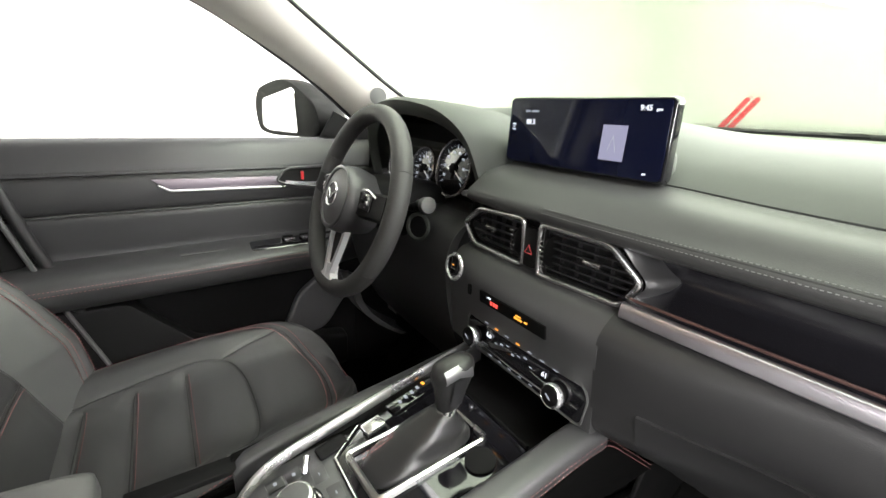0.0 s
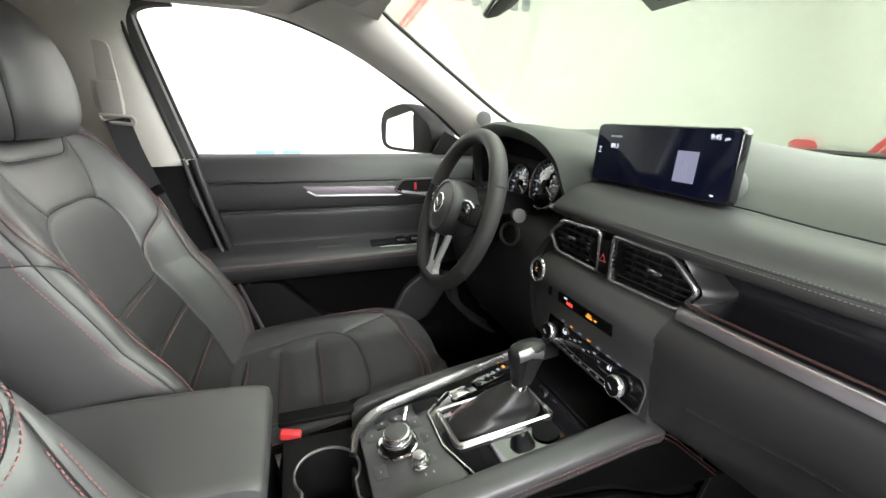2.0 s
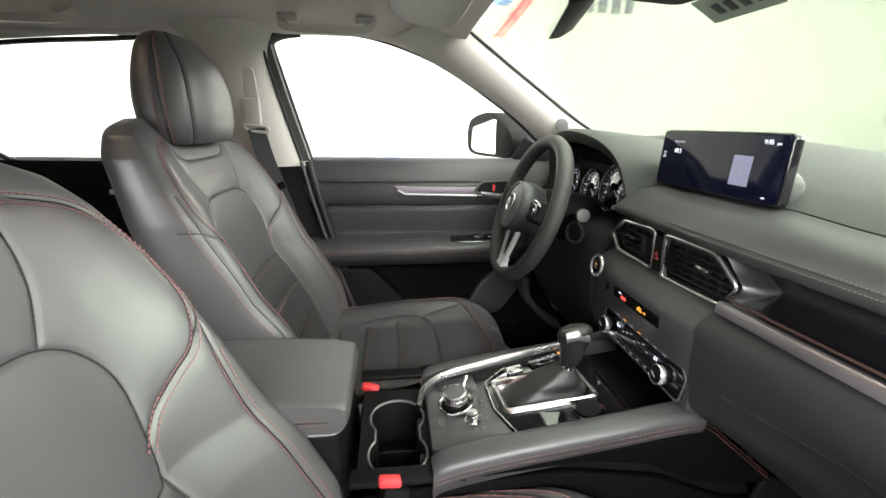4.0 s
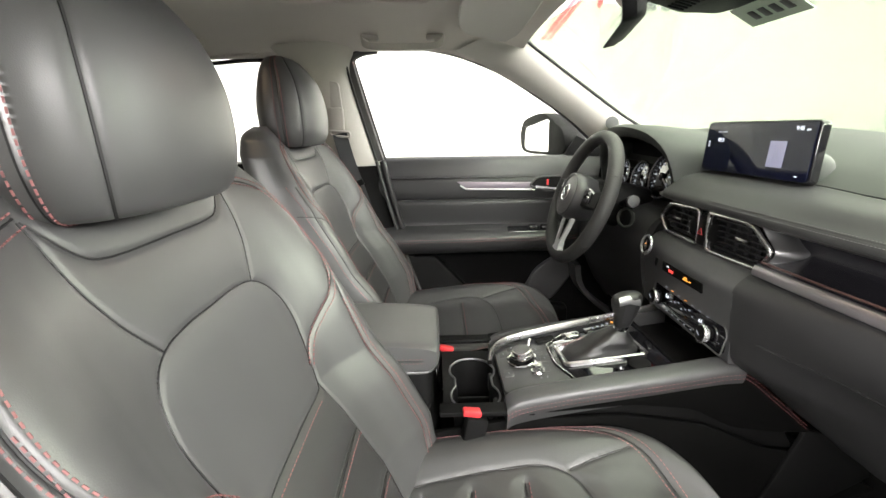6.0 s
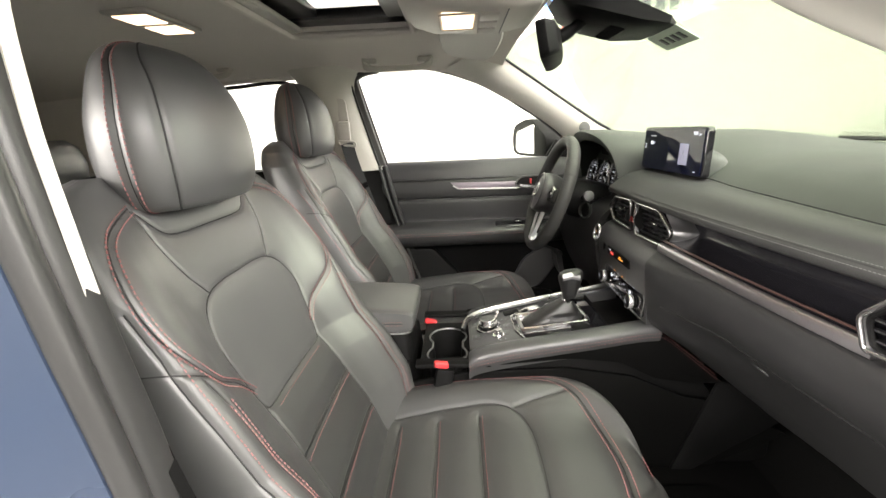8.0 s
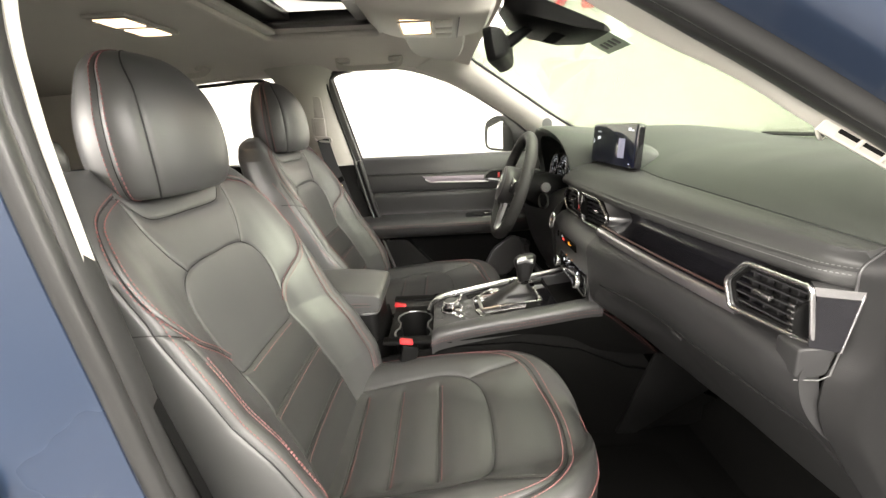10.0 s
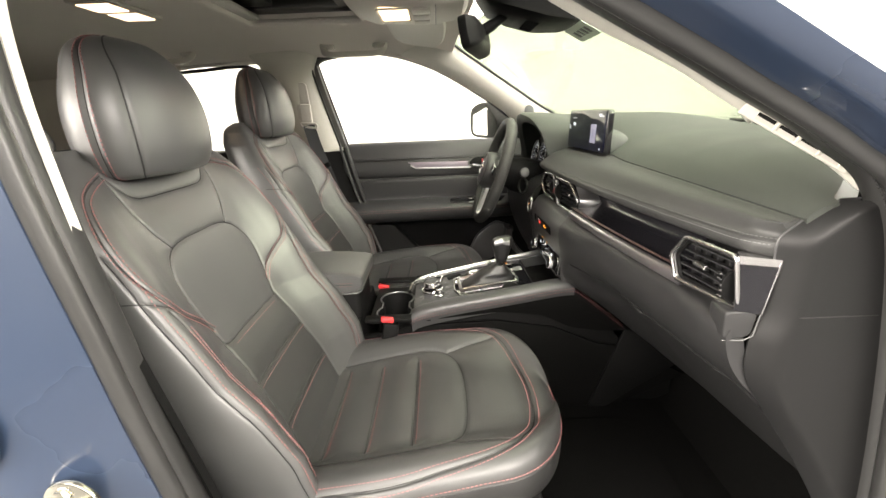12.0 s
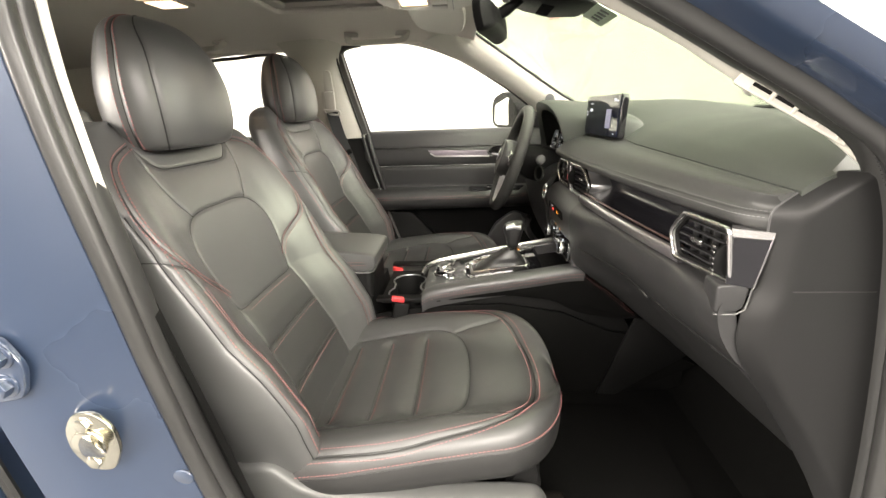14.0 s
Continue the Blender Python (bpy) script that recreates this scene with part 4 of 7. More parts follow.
    for i, lim_ in enumerate((-.615, -.535, -.448, 1)):
        prev = (-9, -.615, -.535, -.448)[i]
        reg[ins & (yc > prev) & (yc <= lim_)] = 4 + i
    reg[ring] = 0
    tc = top[:-1] & top[1:]
    reg[:, ~tc] = 0
    # the lower side panel begins at a seam that runs round the front
    j2 = k - int(np.sum((CHALF[:k, 1] < 0.004) & (CHALF[:k, 0] > 0.2)))
    below = np.ones(g.shape[1], bool)
    below[hn - 1 - j2:hn + j2] = False
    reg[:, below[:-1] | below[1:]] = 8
    w = g.copy()
    w[:, :, 0] = wx(g[:, :, 0])
    w[:, :, 1] += ahead
    w[:, :, 2] -= drop
    pieces = split(w, reg, range(9))
    # the cushion's shade is in its leather colours, deepest on the lower sides
    for q, (nm, mt) in {0: ("cushion_border", SHADED_LEATHER), 8: ("cushion_side", SHADED_SIDE_LEATHER), 1: ("cushion_front", SHADED_LEATHER), 2: ("outer_cushion_bolster", SHADED_LEATHER), 3: ("inner_cushion_bolster", SHADED_LEATHER), 4: ("cushion_rib", SHADED_LEATHER), 5: ("cushion_rib", SHADED_LEATHER), 6: ("cushion_rib", SHADED_LEATHER), 7: ("cushion_rib", SHADED_LEATHER)}.items():
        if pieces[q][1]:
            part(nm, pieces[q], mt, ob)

    def cush_line(line, lift=0.0):
        return [(wx(a), b + ahead, on_cushion(a, b, lift) - drop) for a, b in line]

    seams = [tube(cush_line(l, -0.0020), 0.0010, 5) for l in CUSH_SEAMS]
    part("cushion_piping", join(*seams), PIPING, ob)
    red = []
    for o in (0.0085, -0.0085):
        red.append(stitches(cush_line(side_offset(CUSH_EDGE, o), 0.0014), 0.0070, (0.0044, 0.0010, 0.0009)))
    for l in CUSH_SEAMS[:3]:
        red.append(stitches(cush_line(np.linspace(l[0], l[1], 30) + np.array((0, 0.006)), 0.0010), 0.0065, (0.004, 0.0007, 0.0006)))
    fore = ys > -.63
    ends = [w[fore, hn - 1 + s * j2] for s in (1, -1)]
    round_front = np.concatenate([ends[0], ends[1][::-1]])
    out_dir = round_front - np.array((cx, -.42, 0))
    out_dir[:, 2] = 0
    out_dir /= np.linalg.norm(out_dir, axis=1)[:, None]
    part("side_seam", tube(round_front[::2] - out_dir[::2] * 0.0002, 0.0015, 5), PIPING, ob)
    red.append(stitches((round_front + out_dir * 0.0004 + np.array((0, 0, 0.0075)))[::2], 0.0070, (0.0044, 0.0010, 0.0009)))
    tagged(part("cushion_stitching", join(*red), THREAD, ob, "red contrast stitching"), kind="stuff")

    # plastic shields and runners
    out = [(-.80, .655), (-.745, .640), (-.66, .650), (-.625, .612), (-.58, .592), (-.42, .588), (-.27, .590), (-.235, .588), (-.22, .57), (-.205, .50), (-.26, .47), (-.70, .47), (-.80, .52)]
    part("outer_shield", prism(rounded([(wx(.225), y, z) for y, z in out], .02, 4), (sgn * .045, 0, 0), .012, 3), HARD_GREY, ob, "grey plastic side shield")
    part("inner_shield", prism(rounded([(wx(-.225), y, z) for y, z in out], .02, 4), (-sgn * .03, 0, 0), .010, 3), HARD, ob)
    part("seat_base", box((cx, -.45, .535), (.42, .46, .07), .02), DARK, ob)
    part("front_valance", prism(rounded([(wx(-.225), -.30, .575), (wx(-.16), -.215, .575), (wx(0), -.192, .575), (wx(.16), -.215, .575), (wx(.225), -.30, .575)], .04, 6), (0, 0, -.095), .01), HARD, ob, "black front valance")
    for a in (-.17, .17):
        part("runner", box((wx(a), -.45, .455), (.035, .56, .07), .006), STEEL, ob)
    part("lever", tube(spline([(wx(.262), -.52, .535), (wx(.275), -.48, .535), (wx(.275), -.40, .53)], 4), .008, 8), HARD, ob)
    ob.location = Vector(ob.location) + Vector((0, back, rise))
    return ob


front_seat(1, "black leather passenger seat with red contrast stitching")
front_seat(-1, "black leather driver seat with red contrast stitching", -0.072, 0.028, 0.026, 0.012)

# ---- dashboard ----


def sm(a, b, x):
    t = min(1.0, max(0.0, (x - a) / (b - a)))
    return t * t * (3 - 2 * t)


def bow(x):
    """How far the dashboard's face stands back towards its ends."""
    return 0.11 * abs(x - XC) ** 2.1


def crease_at(x):
    return 0.004 + 0.014 * (1 - sm(0.12, 0.26, x)), 1.100 - 0.016 * max(0.0, x - 0.15) / 0.55


def hump(x):
    return 0.040 * (1 - sm(-0.16, 0.16, x)) * sm(-0.70, -0.5, x)


dash = thing("dashboard", "black soft-touch dashboard with grey stitching and silver trim", "dashboard", (XC, 0.15, 0.55))
X_DASH = np.linspace(-0.69, 0.70, 90)


def top_row(x):
    cy, cz = crease_at(x)
    yb = max(ws_bottom(x) - 0.012, cy + 0.03)
    zb = 1.150 - 0.050 * sm(0.5, 0.70, abs(x - XC))
    s = np.linspace(0, 1, 14)
    y = cy + (yb - cy) * s
    arch = 0.020 * np.sin(np.pi * s ** 0.7) * min(1.0, (yb - cy) / 0.3)
    z = cz + (zb - cz) * s ** 0.75 + arch + hump(x) * np.minimum(1.0, s / 0.16) * (1 - s ** 4)
    return np.concatenate([[(x, cy + 0.010, cz - 0.012), (x, cy + 0.001, cz - 0.005)], np.stack([np.full(14, x), y, z], 1), [(x, yb + 0.02, zb - 0.03)]])


part("top_pad", thick([top_row(x) for x in X_DASH], (0, 0, -0.02)), SOFT_TOP, dash, "dark grey grained dash top")


def pad_row(x):
    cy, cz = crease_at(x)
    e = -0.082 + bow(x) + 0.018 * max(0.0, (x - 0.655) / 0.0375) ** 2  # rounds back at the passenger end
    pts = [(cy + 0.012, cz - 0.007), (cy, cz - 0.0020), (cy - 0.012, cz - 0.0050), ((cy + e) / 2 - 0.008, (cz + 1.062) / 2 + 0.004), (e + 0.010, 1.064), (e, 1.055), (e - 0.001, 1.047), (e + 0.006, 1.039), (e + 0.03, 1.034)]
    return [(x, y, z) for y, z in spline(pts, 4)]


X_PAD = np.concatenate([np.linspace(-0.135, 0.655, 66), np.linspace(0.660, 0.6925, 12)])
part("lower_pad", thick([pad_row(x) for x in X_PAD], (0, 0.02, -0.008)), PAD, dash, "black padded roll")
XS_ = np.linspace(0.030, 0.690, 140)
rows_s = [[(pad_row(x)[k][0], pad_row(x)[k][1] - 0.0005, pad_row(x)[k][2] + 0.0004) for x in XS_] for k in (18, 21)]
tagged(part("stitching", join(*[stitches(q, 0.0046, (0.0025, 0.0005, 0.0005)) for q in rows_s]), GREY_THREAD, dash, "grey double stitching"), kind="stuff")
part("roll_seam", tube([(pad_row(x)[19][0], pad_row(x)[19][1] + 0.0004, pad_row(x)[19][2]) for x in XS_], 0.0009, 5), PIPING, dash)

# recessed panel behind the strip, then the strip itself, then the lower face
X_R = np.linspace(0.15, 0.60, 50)
part("recess_panel", thick([[(x, y + bow(x), z) for y, z in spline([(-0.040, 1.042), (-0.024, 1.030), (-0.020, 1.012), (-0.026, 0.996), (-0.050, 0.984), (-0.076, 0.979)], 4)] for x in X_R], (0, 0.012, 0)), WOODISH, dash, "glossy dark decor panel")
prof = [(-0.010, -0.008), (0.0035, -0.0085), (0.0050, -0.0070), (0.0045, 0.0), (0.0025, 0.0065), (0.0005, 0.0080), (-0.010, 0.009)]
part("silver_strip", sweep([(x, -0.079 + bow(x), 0.970) for x in np.linspace(0.160, 0.580, 60)], prof), STRIP, dash, "brushed satin silver strip")
# a brownish reflection along the strip's top, modelled as a thin coloured tube
part("strip_reflection", tube([(x, -0.074 + bow(x), 0.9835) for x in np.linspace(0.165, 0.572, 40)], 0.0018, 6), material("brown_reflection", (0.09, 0.05, 0.045), 0.35, 0.6, bump=0), dash)


def low_row(x):
    b = bow(x)
    f = 0.018 * sm(0.54, 0.66, x)
    pts = [(-0.060 + b - f, 0.962), (-0.076 + b - f, 0.956), (-0.083 + b - f, 0.940), (-0.080 + b - 0.6 * f, 0.905), (-0.060 + b - 0.2 * f, 0.868), (-0.022 + b, 0.835), (0.020 + b, 0.79), (0.060 + b, 0.745), (0.112 + b, 0.685), (0.158 + b, 0.630), (0.178 + b, 0.606), (0.200 + b, 0.598), (0.240 + b, 0.605)]
    mid = [(-0.060, 0.962), (-0.078, 0.956), (-0.098, 0.935), (-0.099, 0.905), (-0.094, 0.868), (-0.090, 0.835), (-0.078, 0.80), (-0.005, 0.745), (0.060, 0.690), (0.130, 0.635), (0.165, 0.606), (0.20, 0.598), (0.24, 0.605)]
    k = 1 - sm(0.15, 0.36, x)
    pts = [(p[0] * (1 - k) + (q[0] + b * 0.5) * k, p[1] * (1 - k) + q[1] * k) for p, q in zip(pts, mid)]
    return [(x, y, z) for y, z in spline(pts, 4)]


part("stack_side", prism([(0.1505, y + 0.004, z) for y, z in [(-0.070, 0.953), (-0.094, 0.905), (-0.088, 0.835), (-0.076, 0.80), (-0.003, 0.742), (0.062, 0.687), (0.132, 0.632), (0.170, 0.603), (0.23, 0.600), (0.23, 0.95)]], (0.006, 0, 0)), SHADED_FACE, dash)
part("lower_face", thick([low_row(x) for x in np.linspace(0.150, 0.692, 50)], (0, 0.02, 0.005)), SHADED_FACE, dash, "black grained lower dash")
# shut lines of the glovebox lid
lid = part("glovebox_lid", thick([[(x, y - 0.004, z) for x, y, z in low_row(x)[17:41]] for x in np.linspace(0.205, 0.640, 40)], (0, 0.006, 0.002)), SHADED_FACE, dash, "black glovebox lid")
part("lid_handle", box((0.345, -0.008 + bow(0.345), 0.822), (0.080, 0.008, 0.014), 0.003, Euler((radians(42), 0, 0)).to_matrix()), HARD_GREY, lid, "grey glovebox handle")


def driver_row(x):
    pts = [(0.01, 1.004), (-0.045, 1.000), (-0.085, 0.980), (-0.106, 0.940), (-0.105, 0.88), (-0.088, 0.80), (-0.055, 0.72), (-0.010, 0.65), (0.06, 0.61), (0.16, 0.60)]
    return [(x, y + 0.05 * abs(x + 0.35) ** 2 + 0.03 * sm(-0.60, -0.70, x) , z) for y, z in spline(pts, 4)]


part("driver_face", thick([driver_row(x) for x in np.linspace(-0.69, -0.152, 40)], (0, 0.02, 0.005)), SHADED_FACE, dash, "black grained knee panel")


def stack_row(x):
    e = bow(x)
    pts = [(-0.03, 1.042), (-0.030, 1.036), (-0.028, 1.00), (-0.032, 0.966), (-0.072, 0.958), (-0.088, 0.945), (-0.100, 0.925), (-0.098, 0.895), (-0.092, 0.862), (-0.090, 0.83), (-0.088, 0.802), (-0.080, 0.795), (-0.03, 0.797), (0.04, 0.80)]
    return [(x, y + e * 0.5, z) for y, z in spline(pts, 4)]


part("centre_fascia", thick([stack_row(x) for x in np.linspace(-0.150, 0.153, 34)], (0, 0.015, 0.004)), SOFT, dash, "black centre stack")
part("tray_back", thick([[(x, 0.035, 0.80), (x, 0.035, 0.70), (x, -0.02, 0.685)] for x in np.linspace(-0.13, 0.155, 6)], (0, 0.01, -0.01)), HARD, dash)
part("socket_door", box((0.005, 0.028, 0.752), (0.07, 0.006, 0.06), 0.004), HARD, dash)
# wedge between centre vents and strip
WEDGE_IN = spline([(0.110, -0.064, 1.0400), (0.134, -0.063, 1.0385), (0.155, -0.061, 1.019), (0.1735, -0.060, 1.000), (0.162, -0.061, 0.981), (0.149, -0.063, 0.960)], 4)
WEDGE_OUT = spline([(0.118, -0.055, 1.0430), (0.150, -0.048, 1.034), (0.175, -0.032, 1.012), (0.190, -0.021, 1.001), (0.178, -0.040, 0.984), (0.164, -0.062, 0.968)], 4)
part("vent_wedge", thick([[p * (1 - k) + q * k + np.array((0, -0.004 * math.sin(math.pi * k), 0)) for k in np.linspace(0, 1, 5)] for p, q in zip(WEDGE_IN, WEDGE_OUT)], (-0.004, 0.02, 0)), SATIN_GREY, dash, "satin grey wedge beside the vent")
part("vent_hood", loft([[(x, -0.03 + bow(x), 1.034), (x, -0.03 + bow(x), 1.052), (x, -0.074 + bow(x), 1.050), (x, -0.078 + bow(x), 1.045), (x, -0.074 + bow(x), 1.0405)] for x in np.linspace(-0.16, 0.16, 20)]), SOFT, dash)
# end cap on the passenger side, wrapped round from the dash face
edge_z = [0.56, 0.62, 0.70, 0.77, 0.826, 0.878, 0.905, 0.943, 0.96, 0.975, 1.00, 1.036, 1.053, 1.060, 1.067, 1.081, 1.092, 1.101]
edge_y = [0.165, 0.140, 0.098, 0.056, 0.017, -0.018, -0.028, -0.028, -0.022, -0.018, -0.017, -0.017, -0.018, -0.0175, -0.013, 0.004, 0.020, 0.038]
rows = []
for z in np.concatenate([np.linspace(0.56, 1.03, 40), np.linspace(1.036, 1.101, 16)]):
    y = float(np.interp(z, edge_z, edge_y))
    rows.append([(0.690, y + 0.030, z), (0.6905, y + 0.006, z), (0.692, y + 0.0010, z), (0.695, y, z), (0.6965, y + 0.0012, z), (0.7100, y + 0.0165, z), (0.7130, y + 0.0205, z), (0.7150, y + 0.025, z), (0.7158, y + 0.032, z), (0.7165, 0.15, z), (0.717, 0.22, z)])
ridge = [r[3] for r in rows[36:]]
rows.append([(min(p[0], 0.712), p[1] + 0.003, 1.1028) for p in rows[-1]])
# same plastic as the lower dash; its darker colour stands for shade
part("end_cap", loft(rows, closed=False), SHADED_CAP, dash, "black plastic end cap", 35)
# added bead of lighter plastic that draws the highlight on the cap's rim
part("cap_rim_highlight", tube(ridge, 0.0012, 6), SOFT, dash)
part("end_cap_line", box((0.7160, 0.050, 0.9765), (0.0014, 0.085, 0.0012), 0.0004), PIPING, dash)
part("lip_block", prism(rounded([(0.6895, -0.056, 0.9735), (0.7000, -0.0255, 0.9795), (0.6975, -0.0275, 0.948), (0.6945, -0.035, 0.941), (0.6895, -0.055, 0.9385)], 0.005, 5), (-0.036, 0.004, 0), 0.0035, 3), SHADED_FACE, dash, "rounded grained end block")
part("lip_line", tube([(0.7010, -0.0245, 0.979), (0.6985, -0.0265, 0.947), (0.6950, -0.0345, 0.9395), (0.6890, -0.055, 0.9370)], 0.0009, 6), HARD_GREY, dash)


# ---- air vents ----
def air_vent(outline, face_y, tilt, slats, tab, label, group="dashboard air vents", wheel=None, rim_r=0.0045, corner=0.010):
    """outline: (x, z) corners of the rim. tilt: how the face stands back, in y per x."""
    cx_ = sum(p[0] for p in outline) / len(outline)
    cz_ = sum(p[1] for p in outline) / len(outline)

    def at(x, z, d=0.0):
        return (x, face_y + tilt * (x - cx_) - 0.10 * (z - cz_) + d, z)

    ob = thing("air_vent", label, "air vent", at(cx_, min(p[1] for p in outline)), group)
    rim = rounded([at(x, z) for x, z in outline], corner, 6)
    part("rim", tube(rim, rim_r, 10, True), SILVER, ob, "satin silver rim")
    ringed = [rounded([at(cx_ + (x - cx_) * a, cz_ + (z - cz_) * b, d) for x, z in outline], corner, 6) for a, b, d in ((1.015, 1.03, 0.003), (1.0, 1.0, -0.0015), (0.965, 0.945, -0.001), (0.925, 0.885, 0.008))]
    part("bezel", loft([q + q[:1] for q in ringed], closed=False), SATIN_GREY, ob, "satin sloping bezel")
    inner_ = rounded([at(cx_ + (x - cx_) * 0.93, cz_ + (z - cz_) * 0.90, 0.006) for x, z in outline], 0.010, 6)
    part("inner_rim", tube(inner_, 0.0035, 8, True), HARD, ob)
    part("duct", prism(rounded([at(cx_ + (x - cx_) * 1.0, cz_ + (z - cz_) * 1.0, 0.030) for x, z in outline], 0.01, 4), (0, 0.02, 0)), DARK, ob)
    zs_ = [p[1] for p in outline]
    lo, hi = min(zs_) + 0.006, max(zs_) - 0.006
    oz = np.array(outline + [outline[0]])
    for i in range(slats):
        z = lo + (hi - lo) * (i + 0.5) / slats
        xs_ = []
        for a, b in zip(oz[:-1], oz[1:]):
            if (a[1] - z) * (b[1] - z) < 0:
                xs_.append(a[0] + (b[0] - a[0]) * (z - a[1]) / (b[1] - a[1]))
        if len(xs_) < 2:
            continue
        x0, x1 = min(xs_) + 0.004, max(xs_) - 0.004
        sl = [at(x0, z, 0.006), at(x1, z, 0.006), at(x1, z - 0.001, 0.014), at(x0, z - 0.001, 0.014)]
        part("slat", prism(sl, (0, 0, 0.0020)), SLAT, ob)
    x0, x1 = min(p[0] for p in outline), max(p[0] for p in outline)
    for k in range(1, 6):
        x = x0 + (x1 - x0) * k / 6
        part("blade", box(at(x, cz_, 0.022), (0.0018, 0.008, (hi - lo) * 0.86), 0.0004), SLAT, ob)
    part("tab", box(at(tab[0], tab[1], 0.001), (0.026, 0.008, 0.007), 0.003), SILVER, ob, "silver slider tab")
    if wheel:
        part("thumbwheel", disc(at(wheel[0] - 0.003, wheel[1], 0.010), 0.022, 0.006, (1, 0, 0), 28), HARD, ob)
        for k in range(6):
            part("wheel_mark", box(at(wheel[0], wheel[1] + (k - 2.5) * 0.007, -0.012), (0.007, 0.002, 0.002), 0.0005), SILVER, ob)
    return ob


air_vent([(-0.151, 0.998), (-0.108, 1.030), (-0.008, 1.036), (-0.012, 0.964), (-0.128, 0.966)], -0.069, 0.0, 5, (-0.085, 1.003), "silver-rimmed centre air vent nearer the steering wheel", wheel=(-0.022, 1.0))
air_vent([(0.026, 1.036), (0.128, 1.036), (0.170, 1.000), (0.147, 0.964), (0.020, 0.962)], -0.067, 0.06, 6, (0.105, 1.004), "silver-rimmed centre air vent beside the hazard switch", wheel=(0.038, 1.0))
air_vent([(0.567, 1.006), (0.598, 1.038), (0.684, 1.039), (0.690, 0.979), (0.576, 0.971)], -0.053, 0.09, 5, (0.625, 1.008), "silver-rimmed passenger air vent in the dash end", wheel=(0.676, 1.0), rim_r=0.0030, corner=0.007)
blk = thing("vent_surround", "dark end block with silver top beside the passenger vent", "trim", (0.70, -0.02, 0.97), "")
IN_ = Vector((-0.017, 0.010, 0))
part("block", prism([(0.686, -0.046, 1.034), (0.700, -0.014, 1.033), (0.7020, -0.025, 0.975), (0.6915, -0.049, 0.977)], IN_), WOODISH, blk, "glossy dark insert")
part("top_bar", prism([(0.684, -0.0485, 1.040), (0.7008, -0.0125, 1.039), (0.7012, -0.0140, 1.031), (0.6860, -0.0475, 1.031)], IN_), SILVER, blk, "satin silver bar")
part("edge", tube([(0.7010, -0.0130, 1.036), (0.7026, -0.0250, 0.975)], 0.0009, 8), SILVER, blk)
hz = thing("hazard_switch", "black hazard switch with a red triangle", "switch", (0.007, -0.07, 0.968))
part("button", box((0.007, -0.069, 0.998), (0.022, 0.012, 0.058), 0.003), HARD, hz)
part("triangle", tube([(0.000, -0.0755, 0.990), (0.014, -0.0755, 0.990), (0.007, -0.0755, 1.002)], 0.0009, 5, True), RED_PLASTIC, hz)

# ---- infotainment screen ----
scr = thing("infotainment_screen", "wide black infotainment screen showing a radio page and clock", "screen", (-0.005, 0.02, 1.095))
TILT_S = 0.05


def sc(x, z, d=0.0):
    return (x, (z - 1.1) * TILT_S + d, z)


part("housing", prism(rounded([sc(-0.142, 1.099, 0.001), sc(0.136, 1.099, 0.001), sc(0.133, 1.199, 0.001), sc(-0.142, 1.199, 0.001)], 0.010, 6), (0, 0.016, 0), 0.003, 3), PIANO, scr, "glossy black frame")
part("display", prism(rounded([sc(-0.138, 1.103), sc(0.132, 1.103), sc(0.129, 1.196), sc(-0.138, 1.196)], 0.006, 4), (0, -0.0015, 0)), SCREEN, scr, "dark navy lit display")
pod_rows = []
for k in np.linspace(0, 1, 9):
    q = math.sqrt(max(0.0, 1 - k ** 2.2))
    ang = np.linspace(0, 2 * math.pi, 36, endpoint=False)
    pod_rows.append([(0.006 + 0.124 * (0.25 + 0.75 * q) * np.sign(math.cos(t)) * abs(math.cos(t)) ** 0.5, 0.015 + 0.075 * k, 1.120 - 0.010 * k + 0.040 * (0.2 + 0.8 * q) * np.sign(math.sin(t)) * abs(math.sin(t)) ** 0.6) for t in ang])
part("pod", loft(pod_rows), SOFT_TOP, scr, "rounded grey screen mount")
F_ = -0.0022
text_on("clock_text", "9:45", 0.0092, sc(0.098, 1.186, F_), (1, 0, 0), (0, TILT_S, 1), DISPLAY_WHITE, scr)
text_on("clock_suffix", "pm", 0.0055, sc(0.1150, 1.1845, F_), (1, 0, 0), (0, TILT_S, 1), DISPLAY_WHITE, scr)
text_on("station_text", "89.3", 0.0105, sc(-0.090, 1.163, F_), (1, 0, 0), (0, TILT_S, 1), DISPLAY_WHITE, scr)
for x, w in ((-0.098, 0.010), (-0.083, 0.014)):
    part("label_bar", box(sc(x, 1.179, F_), (w, 0.0008, 0.003), 0.0002), DISPLAY_DIM, scr)
for z in (1.151, 1.155, 1.159):
    part("aerial_icon", box(sc(-0.126, z, F_), (0.003 + 0.002 * abs(z - 1.155) * 400, 0.0008, 0.0016), 0.0002), DISPLAY_WHITE, scr)
tile = part("art_tile", prism([sc(0.043, 1.121, F_), sc(0.079, 1.121, F_), sc(0.079, 1.165, F_), sc(0.043, 1.165, F_)], (0, -0.0006, 0)), DISPLAY_GREY, scr, "lilac radio tile")
for a in (-0.006, 0.006):
    part("mast", tube([sc(0.061, 1.152, F_ - 0.001), sc(0.061 + a, 1.132, F_ - 0.001)], 0.0005, 4), DISPLAY_DIM, tile)
part("corner_icon", box(sc(0.111, 1.110, F_), (0.005, 0.0008, 0.002), 0.0002), DISPLAY_WHITE, scr)

